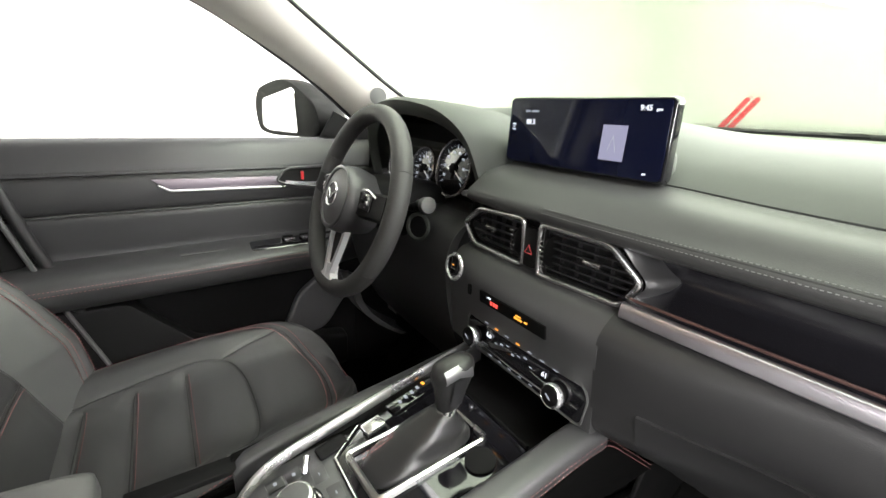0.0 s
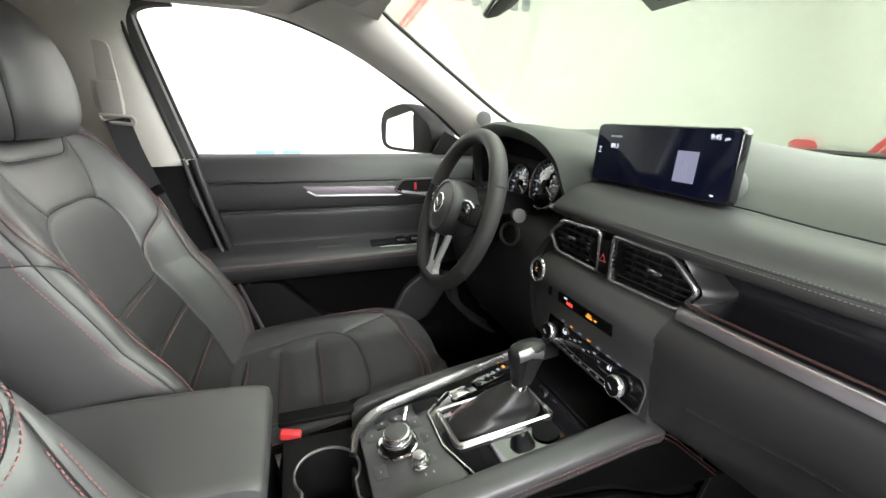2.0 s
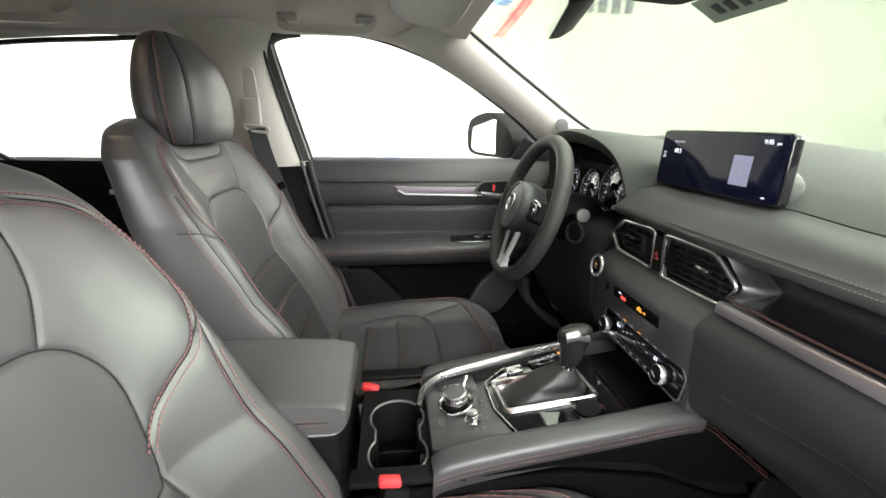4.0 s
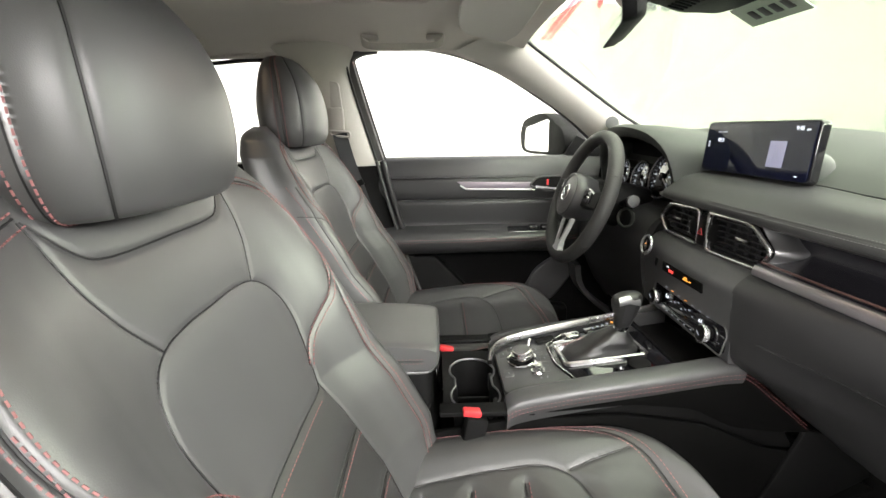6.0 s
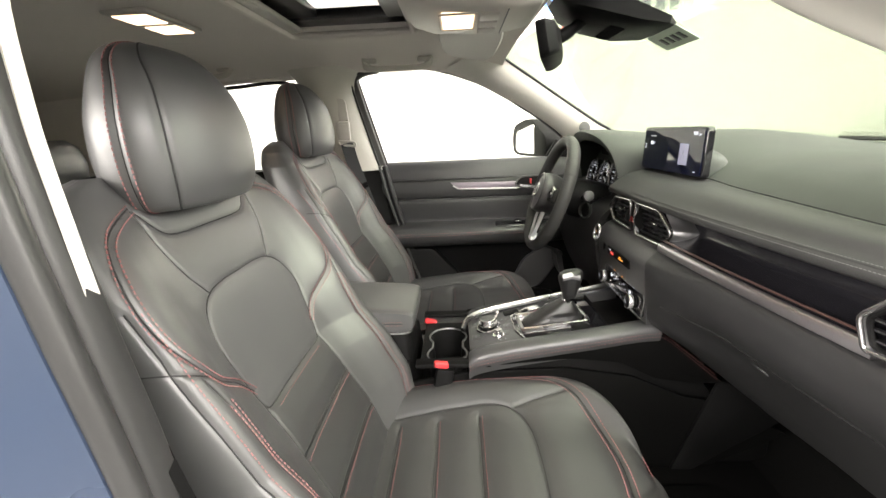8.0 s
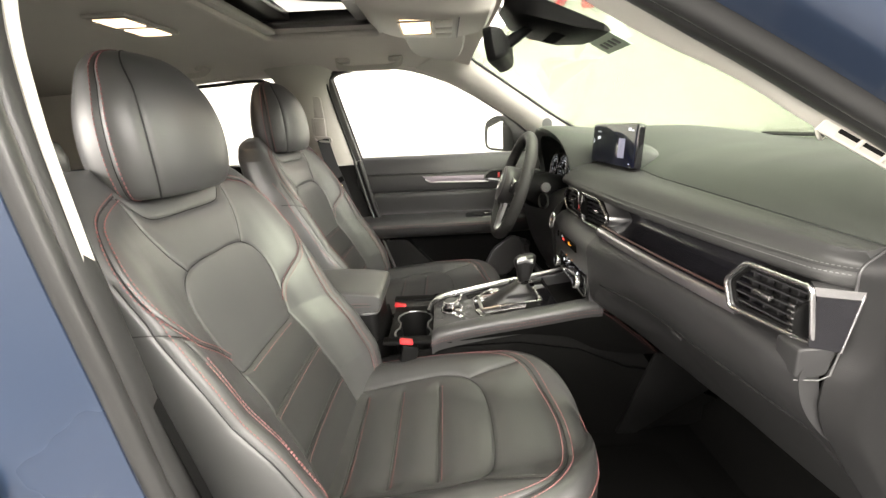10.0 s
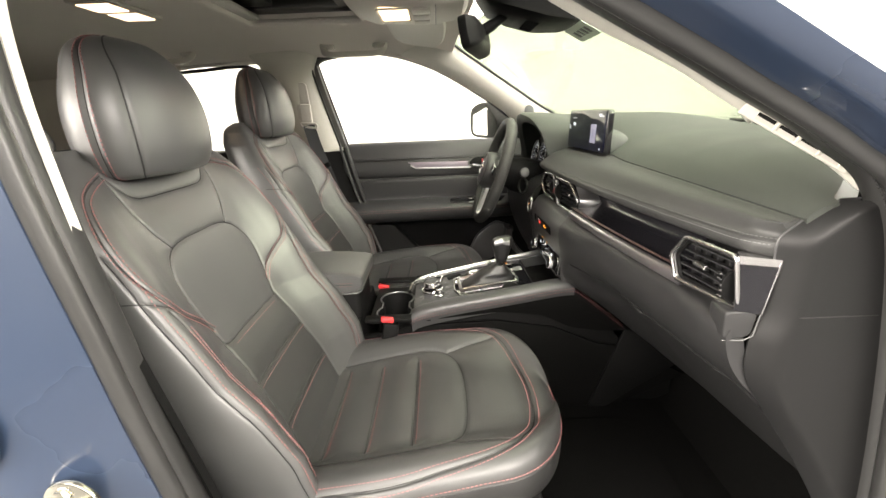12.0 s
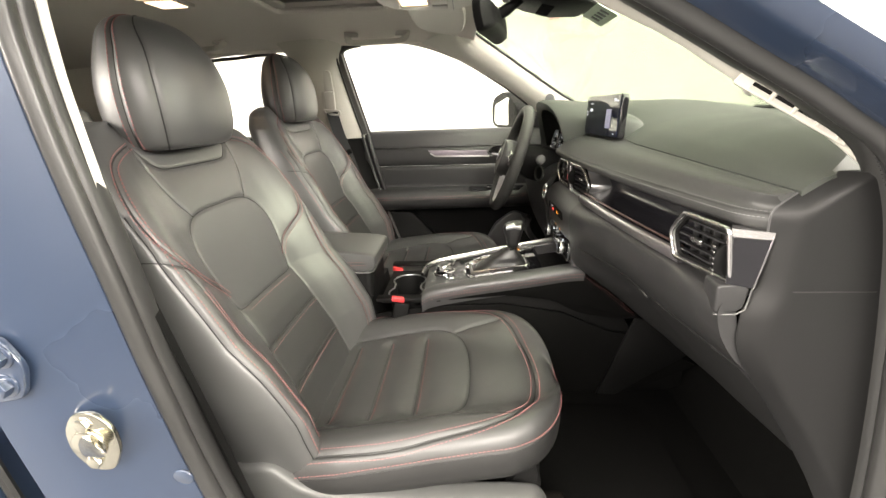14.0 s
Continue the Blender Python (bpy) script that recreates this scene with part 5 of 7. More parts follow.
# ---- instrument hood and gauges ----
cl = thing("instrument_cluster", "hooded instrument cluster with chrome-ringed round gauges", "gauges", (-0.35, 0.0, 1.02))


def hood():
    rows = []
    arch = spline([(-0.575, 1.030), (-0.572, 1.085), (-0.545, 1.140), (-0.480, 1.178), (-0.390, 1.193), (-0.300, 1.192), (-0.215, 1.176), (-0.160, 1.140), (-0.138, 1.085), (-0.132, 1.030)], 5)
    for y, s, dz in ((-0.052, 0.90, -0.012), (-0.068, 0.945, -0.004), (-0.070, 0.985, 0.0), (-0.058, 1.0, 0.003), (0.0, 1.0, 0.001), (0.08, 0.97, -0.006), (0.16, 0.92, -0.016), (0.24, 0.84, -0.035), (0.30, 0.75, -0.07)):
        rows.append([(-0.354 + (x + 0.354) * s, y - 0.030 * (z - 1.03) / 0.16 * (y < 0.05) + 0.035 * abs((x + 0.354) / 0.22) ** 2 * (y < 0.05) * 0.6, 1.03 + (z - 1.03) * s + dz) for x, z in arch])
    return loft(rows, closed=False)


part("hood", hood(), SOFT_TOP, cl, "grained instrument hood")
part("cavity", thick([[(x, y, z) for y, z in ((-0.05, 1.150), (0.02, 1.145), (0.03, 1.05), (0.0, 1.005), (-0.03, 0.99))] for x in np.linspace(-0.53, -0.185, 8)], (0, 0.008, 0)), DARK, cl)
part("cavity_side", prism([(-0.180, -0.03, 1.00), (-0.180, -0.03, 1.10), (-0.180, 0.03, 1.13), (-0.180, 0.03, 1.00)], (-0.005, 0, 0)), DARK, cl)
for gx, gr, gz in ((-0.505, 0.044, 1.052), (-0.277, 0.0555, 1.067), (-0.393, 0.045, 1.053)):
    axis = (0, -1, 0.22)
    c = Vector((gx, -0.004, gz))
    gauge = part("gauge", disc(c, gr - 0.003, 0.006, axis, 40), PIANO, cl, "black gauge dial")
    part("ring", hoop(c + Vector((0, -0.008, 0.002)), gr, 0.0026, axis, 48, 8, 1.6), RING_SILVER, gauge, "bright silver ring")
    q = Vector(axis).normalized().to_track_quat("Z", "Y").to_matrix()
    marks = []
    for k in range(19):
        a = radians(-40 + k * 260 / 18)
        rr = gr * 0.84
        e = c + q @ Vector((rr * math.cos(a), rr * math.sin(a), 0.0072))
        e2 = c + q @ Vector(((rr - (0.008 if k % 3 == 0 else 0.004)) * math.cos(a), (rr - (0.008 if k % 3 == 0 else 0.004)) * math.sin(a), 0.0072))
        marks.append(tube([e, e2], 0.0007 if k % 3 == 0 else 0.0004, 4))
    part("dial_marks", join(*marks), DISPLAY_DIM, gauge)
    n1, n2 = c + q @ Vector((-0.010, 0.006, 0.009)), c + q @ Vector((gr * 0.70, -gr * 0.42, 0.009))
    part("needle", tube([n1, n2], [0.002, 0.0007], 5), WHITE_PRINT, gauge)
    part("cap", disc(c + q @ Vector((0, 0, 0.006)), 0.010, 0.006, axis, 20), HARD, gauge)
    for k in range(8):
        a = radians(-30 + k * 34)
        part("number_bar", box(c + q @ Vector((gr * 0.58 * math.cos(a), gr * 0.58 * math.sin(a), 0.0072)), (0.007, 0.001, 0.005), 0.0003), DISPLAY_DIM, gauge)
part("small_lamp", disc((-0.272, -0.012, 1.036), 0.004, 0.003, (0, -1, 0.2), 10, 0.0005), DISPLAY_AMBER, cl)

# ---- steering column and wheel ----
col = thing("steering_column", "black steering column shroud with stalk and lock knob", "steering column", (-0.345, -0.10, 0.90))
rows = []
for y, w, h, z in ((-0.165, 0.050, 0.045, 1.005), (-0.14, 0.062, 0.056, 0.998), (-0.08, 0.066, 0.064, 0.985), (-0.02, 0.060, 0.060, 0.975)):
    a = np.linspace(0, 2 * math.pi, 32, endpoint=False)
    rows.append([(-0.345 + w * np.sign(math.cos(t)) * abs(math.cos(t)) ** 0.7, y, z + h * np.sign(math.sin(t)) * abs(math.sin(t)) ** 0.7) for t in a])
part("shroud", loft(rows), HARD, col)
part("stalk", tube(spline([(-0.31, -0.10, 0.995), (-0.27, -0.108, 1.002), (-0.235, -0.110, 1.012), (-0.210, -0.112, 1.018)], 4), [0.007] * 4 + [0.008] * 4 + [0.012] * 5, 12), HARD, col, "black wiper stalk")
part("stalk_end", disc((-0.214, -0.112, 1.017), 0.0145, 0.016, (1, -0.1, 0.2), 20), HARD_GREY, col)
part("stalk_left", tube([(-0.39, -0.13, 1.00), (-0.49, -0.15, 1.01)], 0.008, 10), HARD, col)
part("boss_ring", hoop((-0.241, -0.110, 0.972), 0.0225, 0.004, (0.45, -1, 0.15), 32, 8), SOFT_TOP, col)
part("boss", disc((-0.241, -0.106, 0.972), 0.021, 0.006, (0.25, -1, 0.1), 28), DARK, col)

WC = Vector((-0.345, -0.192, 1.008))
WN = Vector((0, -math.cos(radians(19)), math.sin(radians(19))))  # the way the wheel faces
WUP = Vector((0, math.sin(radians(19)), math.cos(radians(19))))
WR = 0.168


def wp(a, b, c=0.0):
    """A point of the wheel: right, up, and towards the driver."""
    return WC + Vector((1, 0, 0)) * a + WUP * b + WN * c


wheel_t = thing("steering_wheel", "black leather steering wheel with a silver lower spoke", "steering wheel", wp(0, -0.18))
ra = 0.0158
rings = []
for k in range(97):
    a = 2 * math.pi * k / 96
    grip = 1.0 + 0.10 * math.exp(-((abs(math.sin(a * 0.5 - math.pi / 4 + math.pi / 4)) - 0.35) / 0.2) ** 2) * 0.5
    ring = []
    for j in range(16):
        b = 2 * math.pi * j / 16
        rr = WR + ra * grip * math.cos(b)
        ring.append(wp(rr * math.cos(a), rr * math.sin(a), ra * 1.15 * grip * math.sin(b)))
    rings.append(ring)
rim = part("rim", loft(rings, caps=False), WHEEL_LEATHER, wheel_t, "smooth black leather rim")
for deg in (25, 155, 215, 325):
    a = radians(deg)
    part("rim_seam", hoop(wp(WR * math.cos(a), WR * math.sin(a)), ra * 1.07, 0.0009, Vector((1, 0, 0)) * -math.sin(a) + WUP * math.cos(a), 24, 6), PIPING, rim)
tagged(part("rim_stitching", stitches([wp((WR - ra * 0.98) * math.cos(a), (WR - ra * 0.98) * math.sin(a), 0.002) for a in np.linspace(radians(30), radians(150), 80)], 0.006), PIPING, rim), kind="stuff")
hub_o = [(0.061 * math.cos(a), -0.002 + 0.058 * math.sin(a)) for a in np.linspace(0, 2 * math.pi, 48, endpoint=False)]
hub = part("hub", loft([[wp(x * s, y * s, c) for x, y in hub_o] for s, c in ((0.95, -0.035), (1.08, -0.005), (1.10, 0.012), (1.07, 0.026), (0.99, 0.036), (0.93, 0.039), (0.91, 0.0375), (0.86, 0.0370), (0.45, 0.042), (0.1, 0.043))]), SOFT, wheel_t, "black airbag cover")
part("hub_ring", hoop(wp(0, -0.002, 0.0372), 0.0555, 0.0042, WN, 48, 8, 0.7), SLAT, hub, "dark grey cover ring")
part("emblem_ring", hoop(wp(0, 0.002, 0.0445), 0.0215, 0.0019, WN, 40, 8), RING_SILVER, hub)
for s in (1, -1):
    part("emblem_wing", tube(spline([wp(0, -0.007, 0.0450), wp(0.008 * s, 0.002, 0.0450), wp(0.018 * s, 0.010, 0.0445)], 4), 0.0017, 6), RING_SILVER, hub)
for s in (1, -1):
    sp = part("side_spoke", loft([[wp(s * x, y + dy, c) for y, c in ((0.028, 0.008), (0.024, 0.018), (-0.014, 0.018), (-0.020, 0.008), (-0.010, -0.006), (0.020, -0.006))] for x, dy in ((0.055, -0.002), (0.085, 0.0), (0.125, 0.004), (0.160, 0.006))]), HARD, wheel_t)
    part("switch_pad", box(wp(s * 0.096, 0.010, 0.019), (0.042, 0.006, 0.030), 0.003, Euler((radians(-19), 0, 0)).to_matrix()), PIANO, sp)
    for k in range(3):
        part("button", box(wp(s * (0.084 + 0.012 * k), 0.010 + 0.006 * (k % 2), 0.023), (0.009, 0.004, 0.008), 0.0015, Euler((radians(-19), 0, 0)).to_matrix()), SILVER if k == 2 else HARD, sp)
    part("silver_bezel", tube(spline([wp(s * 0.070, 0.028, 0.020), wp(s * 0.10, 0.030, 0.020), wp(s * 0.128, 0.022, 0.018)], 4), 0.0025, 6), SILVER, sp)
    part("lower_spoke", loft([[wp(s * x + d, y, c) for d, c in ((-0.0055, 0.002), (-0.0050, 0.013), (0.0050, 0.013), (0.0055, 0.002))] for x, y in ((0.030, -0.048), (0.026, -0.080), (0.019, -0.112), (0.011, -0.142), (0.009, -0.155))]), SPOKE_SILVER, wheel_t, "satin silver spoke")
part("spoke_infill", loft([[wp(x * w, y, c) for x, c in ((-1, 0.007), (1, 0.007), (1, -0.004), (-1, -0.004))] for y, w in ((-0.045, 0.027), (-0.090, 0.021), (-0.130, 0.011))]), HARD, wheel_t)
part("spoke_base", loft([[wp(x * w, y, c) for x, c in ((-1, 0.012), (1, 0.012), (1, -0.004), (-1, -0.004))] for y, w in ((-0.128, 0.012), (-0.142, 0.015), (-0.154, 0.026), (-0.160, 0.034))]), SPOKE_SILVER, wheel_t)

# ---- start button, climate panel ----
st = thing("start_button", "round engine start button with a chrome ring", "button", (-0.118, -0.11, 0.91))
part("bezel", hoop((-0.118, -0.112, 0.936), 0.020, 0.0036, (0, -1, 0.15), 36, 8), RING_SILVER, st)
part("cap", disc((-0.118, -0.106, 0.936), 0.0165, 0.008, (0, -1, 0.15), 32), PIANO, st)
for k, wide, mt in ((0.0, 0.012, GREY_THREAD), (0.006, 0.004, DISPLAY_AMBER)):
    part("mark_bar", box((-0.118, -0.1145, 0.933 + k), (wide, 0.001, 0.0018), 0.0003), mt, st)
part("trim_slot", box((-0.088, -0.101, 0.905), (0.008, 0.004, 0.018), 0.002), HARD, st)
warn = thing("warning_display", "slim dark display strip with red and amber lamps", "display", (0.005, -0.103, 0.892))
part("glass", box((0.008, -0.1005, 0.905), (0.138, 0.004, 0.020), 0.0015, Euler((radians(6), 0, 0)).to_matrix()), CONSOLE_BLACK, warn)
for x in (-0.030, -0.024, -0.018):
    part("red_lamp", box((x, -0.104, 0.904), (0.0042, 0.001, 0.006), 0.0006), DISPLAY_RED, warn)
part("white_bar", box((-0.036, -0.104, 0.910), (0.008, 0.001, 0.002), 0.0003), DISPLAY_WHITE, warn)
for x, z, w in ((0.028, 0.904, 0.016), (0.028, 0.908, 0.010), (0.043, 0.905, 0.006)):
    part("amber_bar", box((x, -0.104, z), (w, 0.001, 0.0028), 0.0004), DISPLAY_AMBER, warn)
hv = thing("climate_panel", "black climate control panel with two chrome-edged dials", "climate control", (0.016, -0.09, 0.80))
HA = (0, -1, 0.12)


def hp_at(x, z, d=0.0):
    return (x, -0.0935 - (0.83 - z) * 0.10 - d, z)


part("face", prism(rounded([hp_at(-0.095, 0.812), hp_at(0.142, 0.806), hp_at(0.146, 0.846), hp_at(0.128, 0.866), hp_at(-0.085, 0.870), hp_at(-0.098, 0.85)], 0.008, 5), (0, 0.012, 0), 0.002), PIANO, hv)
part("face_edge", tube(rounded([hp_at(-0.097, 0.811), hp_at(0.144, 0.805), hp_at(0.148, 0.846), hp_at(0.130, 0.868), hp_at(-0.086, 0.872), hp_at(-0.100, 0.85)], 0.008, 5), 0.0013, 6, True), HARD_GREY, hv)
part("chrome_line", tube([hp_at(-0.055, 0.822, 0.002), hp_at(0.016, 0.818, 0.003), hp_at(0.085, 0.818, 0.002)], 0.0013, 6), CHROME, hv)
for x in (-0.072, 0.104):
    k = part("dial", disc(hp_at(x, 0.829), 0.0142, 0.019, HA, 40), HARD, hv, "black rotary dial")
    part("dial_ring", hoop(hp_at(x, 0.829, 0.012), 0.0145, 0.0026, HA, 40, 8, 2.2), RING_SILVER, k, "knurled chrome ring")
    part("dial_mark", box(hp_at(x, 0.831, 0.021), (0.010, 0.001, 0.002), 0.0003, Euler((0, radians(35), 0)).to_matrix()), DISPLAY_DIM, k)
    part("dial_pointer", box(hp_at(x + 0.026, 0.826, 0.001), (0.014, 0.002, 0.0014), 0.0004), CHROME, k)
text_on("temperature_text", "Lo", 0.0105, hp_at(-0.040, 0.843, 0.0025), (1, 0, 0), (0, 0.1, 1), DISPLAY_WHITE, hv)
text_on("temperature_text", "61", 0.0105, hp_at(0.078, 0.841, 0.0025), (1, 0, 0), (0, 0.1, 1), DISPLAY_WHITE, hv)
for k in range(7):
    part("icon_bar", box(hp_at(-0.022 + k * 0.0125, 0.842 + 0.004 * (k % 3 - 1), 0.0025), (0.006, 0.0008, 0.0014 + 0.0014 * (k % 2)), 0.0003), DISPLAY_DIM, hv)
for k in range(7):
    part("switch_icon", box(hp_at(-0.050 + k * 0.024, 0.860 - 0.0005 * k, 0.0025), (0.008, 0.0008, 0.0018), 0.0003), DISPLAY_AMBER if k in (1, 3) else DISPLAY_DIM, hv)
for k in range(5):
    part("lower_icon", box(hp_at(-0.030 + k * 0.022, 0.8135, 0.0025), (0.006, 0.0008, 0.0022), 0.0003), DISPLAY_DIM, hv)
# side demister on the passenger pillar
dm = thing("side_demister", "cream slotted demister grille at the pillar foot", "vent grille", (0.69, 0.0, 1.13))
d0, d1 = Vector((0.672, -0.062, 1.1990)), Vector((0.684, 0.052, 1.1335))
UPD = (0.55, -0.75, 0.15)
part("panel", sweep([d0.lerp(d1, s) for s in np.linspace(0, 1, 8)], [(-0.0085, -0.003), (0.0085, -0.003), (0.0075, 0.001), (-0.0075, 0.001)], UPD), CREAM, dm)
for k in range(4):
    p0 = d0.lerp(d1, 0.20 + 0.205 * k)
    part("slot", sweep([p0 - (d1 - d0) * 0.080, p0 + (d1 - d0) * 0.080], [(-0.0025, 0.0), (0.0012, 0.0), (0.0012, 0.0016), (-0.0025, 0.0016)], UPD), DARK, dm)
    part("slot_ramp", sweep([p0 - (d1 - d0) * 0.080, p0 + (d1 - d0) * 0.080], [(0.0012, 0.0), (0.0050, 0.0), (0.0050, 0.0022), (0.0012, 0.0012)], UPD), BEIGE_PLASTIC, dm)
    part("fin", sweep([p0 + (d1 - d0) * 0.094, p0 + (d1 - d0) * 0.110], [(-0.0055, 0.0), (0.0055, 0.0), (0.0055, 0.0028), (-0.0055, 0.0028)], UPD), CREAM, dm)
part("defrost_slot", box((0.12, 0.375, 1.158), (0.62, 0.012, 0.003), 0.001), DARK, dash)

# ---- centre console ----
con = thing("centre_console", "black centre console with padded stitched rails and silver trim", "console", (XC, -0.3, FLOOR))


def cz_at(y):
    return 0.740 + 0.14 * (y + 0.35)


body_o = [(-0.88, 0.42), (-0.88, 0.72), (-0.60, 0.715), (-0.585, 0.60), (-0.455, 0.60), (-0.45, 0.706), (-0.05, 0.765), (0.02, 0.72), (0.10, 0.60), (0.24, 0.50), (0.24, 0.42)]
part("body", prism([(XC - 0.118, y, z - 0.012) for y, z in body_o], (0.236, 0, 0), 0.008), HARD, con, "black plastic console body")
rail = spline([(-0.465, 0.716), (-0.44, 0.730), (-0.35, 0.748), (-0.20, 0.770), (-0.10, 0.786), (-0.055, 0.789)], 6)
for s, lab in ((1, "R"), (-1, "L")):
    xr = XC + 0.128 * s
    rows = []
    for y, z in rail:
        t = (y + 0.465) / 0.41
        prof_ = [(0.014, -0.045), (0.018, -0.030), (0.022, -0.018), (0.021, -0.004), (0.012, 0.005), (-0.008, 0.007), (-0.017, 0.003), (-0.019, -0.012), (-0.019, -0.045)]
        rows.append([(xr + s * a * (1.0 if s > 0 else 0.8), y, z + b - (0.0 if s > 0 else 0.014)) for a, b in spline(prof_, 3)])
    part("rail_pad", loft(rows), SOFT, con, "padded black leather rail")
    flank = [(-0.468, 0.715), (-0.10, 0.760), (-0.05, 0.772), (0.03, 0.710), (0.092, 0.652), (0.02, 0.655), (-0.06, 0.668), (-0.135, 0.708), (-0.24, 0.720), (-0.46, 0.702)]
    part("flank_pad", prism(rounded([(xr + s * 0.004, y, z) for y, z in flank], 0.012, 4), (s * 0.014, 0, 0), 0.006), CONSOLE_BLACK, con, "black plastic flank")
    up = [(y, z - (0.024 if s > 0 else 0.040)) for y, z in rail] + [(-0.035, 0.752), (0.0, 0.722), (0.04, 0.688), (0.075, 0.658)]
    st_path = spline([(xr + s * 0.0235, y, z) for y, z in up], 3)
    thin = (0.0036, 0.0005, 0.0005)
    rows_ = [stitches(st_path, 0.007, thin, (0.0002 * s, 0, 0.006))] + ([stitches(st_path, 0.007, thin, (-0.0010 * s, 0, 0.013))] if s > 0 else [])
    tagged(part("rail_stitching", join(*rows_), THREAD, con, "red stitching"), kind="stuff")
    kick = [(-0.60, 0.42), (-0.60, 0.66), (-0.46, 0.685), (-0.25, 0.690), (-0.10, 0.665), (0.02, 0.610), (0.105, 0.595), (0.26, 0.505), (0.10, 0.425), (0.012, 0.415)]
    part("tunnel_panel", prism([(xr - s * 0.006, y, z) for y, z in kick], (s * 0.012, 0, 0), 0.004), CONSOLE_BLACK, con, "black tunnel side panel")
    foot = [(0.085, 0.655), (0.19, 0.622), (0.236, 0.545), (0.13, 0.475), (0.045, 0.412), (0.0, 0.412), (0.045, 0.54)]
    part("footwell_trim", prism(rounded([(xr + s * 0.004, y, z) for y, z in foot], 0.006, 3), (s * 0.010, 0, 0), 0.004), HARD, con, "black plastic footwell trim")
    part("ledge", box((xr + s * 0.004, -0.50, 0.708), (0.03, 0.17, 0.010), 0.003), HARD, con)
# silver rail along the driver edge
rp = spline([(0.005, -0.478, 0.722), (-0.030, -0.466, 0.733), (-0.058, -0.428, 0.742), (-0.072, -0.35, 0.754), (-0.088, -0.24, 0.769), (-0.104, -0.12, 0.785), (-0.112, -0.065, 0.792)], 6)
part("silver_rail", sweep(rp, [(-0.005, -0.008), (0.005, -0.008), (0.005, 0.001), (0.002, 0.005), (-0.002, 0.005), (-0.005, 0.001)]), SILVER, con, "satin silver side rail")


def slab(o, d=0.0, deep=0.012):
    return prism([(x, y, cz_at(y) + d) for x, y in o], (0, 0, -deep), 0.0015)


part("switch_plate", slab([(p[0], p[1]) for p in rounded([(-0.050, -0.462, 0), (0.112, -0.462, 0), (0.112, -0.33, 0), (0.045, -0.352, 0), (-0.028, -0.352, 0), (-0.060, -0.315, 0), (-0.070, -0.35, 0), (-0.066, -0.43, 0)], 0.010, 4)], -0.004), SOFT, con, "dark grey switch plate")
part("gate_panel", slab([(-0.058, -0.312), (-0.028, -0.349), (0.045, -0.349), (0.112, -0.327), (0.112, -0.145), (-0.090, -0.145)], -0.002), PIANO, con, "glossy black shifter panel")
part("panel_edge", tube([(x, y, cz_at(y)) for x, y in ((-0.064, -0.306), (-0.030, -0.351), (0.045, -0.351), (0.112, -0.329))], 0.0015, 6), SILVER, con)
part("tray_floor", box((0.012, -0.06, 0.735), (0.21, 0.17, 0.01), 0.002), HARD, con, "black storage tray")
part("tray_rim", tube([(-0.088, -0.145, 0.768), (0.108, -0.145, 0.768)], 0.003, 6), HARD, con)
part("gate_label", box((-0.068, -0.215, cz_at(-0.215) + 0.0005), (0.022, 0.085, 0.003), 0.001, Euler((radians(8), 0, radians(9))).to_matrix()), PIANO, con)
for k in range(5):
    part("gate_mark", box((-0.066 - 0.0035 * k, -0.238 + 0.012 * k, cz_at(-0.238 + 0.012 * k) + 0.0028), (0.007, 0.005, 0.0008), 0.0002), DISPLAY_AMBER if k == 4 else DISPLAY_DIM, con)
part("drive_switch", box((-0.046, -0.290, cz_at(-0.29) + 0.004), (0.022, 0.032, 0.008), 0.003, Euler((radians(8), 0, radians(9))).to_matrix()), SILVER, con, "silver rocker switch")
part("small_button", disc((0.088, -0.205, cz_at(-0.205) - 0.001), 0.020, 0.004, (0, -0.14, 1), 28), DARK, con)

# shifter
shf = thing("gear_shifter", "black leather gear lever with chrome collar and gaiter", "gear lever", (0.018, -0.26, 0.74))
bz = [(-0.022, -0.338), (0.062, -0.333), (0.066, -0.180), (-0.018, -0.184)]
part("bezel", sweep([(x, y, cz_at(y) + 0.003) for x, y in [(p[0], p[1]) for p in rounded([(x, y, 0) for x, y in bz], 0.008, 5)]], [(-0.0036, -0.004), (0.0036, -0.004), (0.0036, 0.003), (0.0, 0.005), (-0.0036, 0.003)], closed=True), SILVER, shf, "satin silver frame")
rows = []
for s in np.linspace(0, 1, 14):
    cx_, cy_ = 0.022 + (0.030 - 0.022) * s, -0.260 + (-0.224 + 0.260) * s ** 0.8
    w, d = 0.036 * (1 - s) ** 0.8 + 0.013 * s ** 0.5, 0.070 * (1 - s) ** 1.1 + 0.014 * s ** 0.5
    zz = cz_at(cy_) - 0.002 + 0.052 * s ** 0.9
    a = np.linspace(0, 2 * math.pi, 40, endpoint=False)
    rip = 1 + 0.07 * math.sin(s * 14) * (1 - s) * s ** 0.3
    rows.append([(cx_ + w * rip * np.sign(math.cos(t)) * abs(math.cos(t)) ** 0.6, cy_ + d * rip * np.sign(math.sin(t)) * abs(math.sin(t)) ** 0.6, zz + 0.14 * d * math.sin(t) * (1 - s)) for t in a])
boot = part("boot", loft(rows), GAITER, shf, "black leather gaiter")
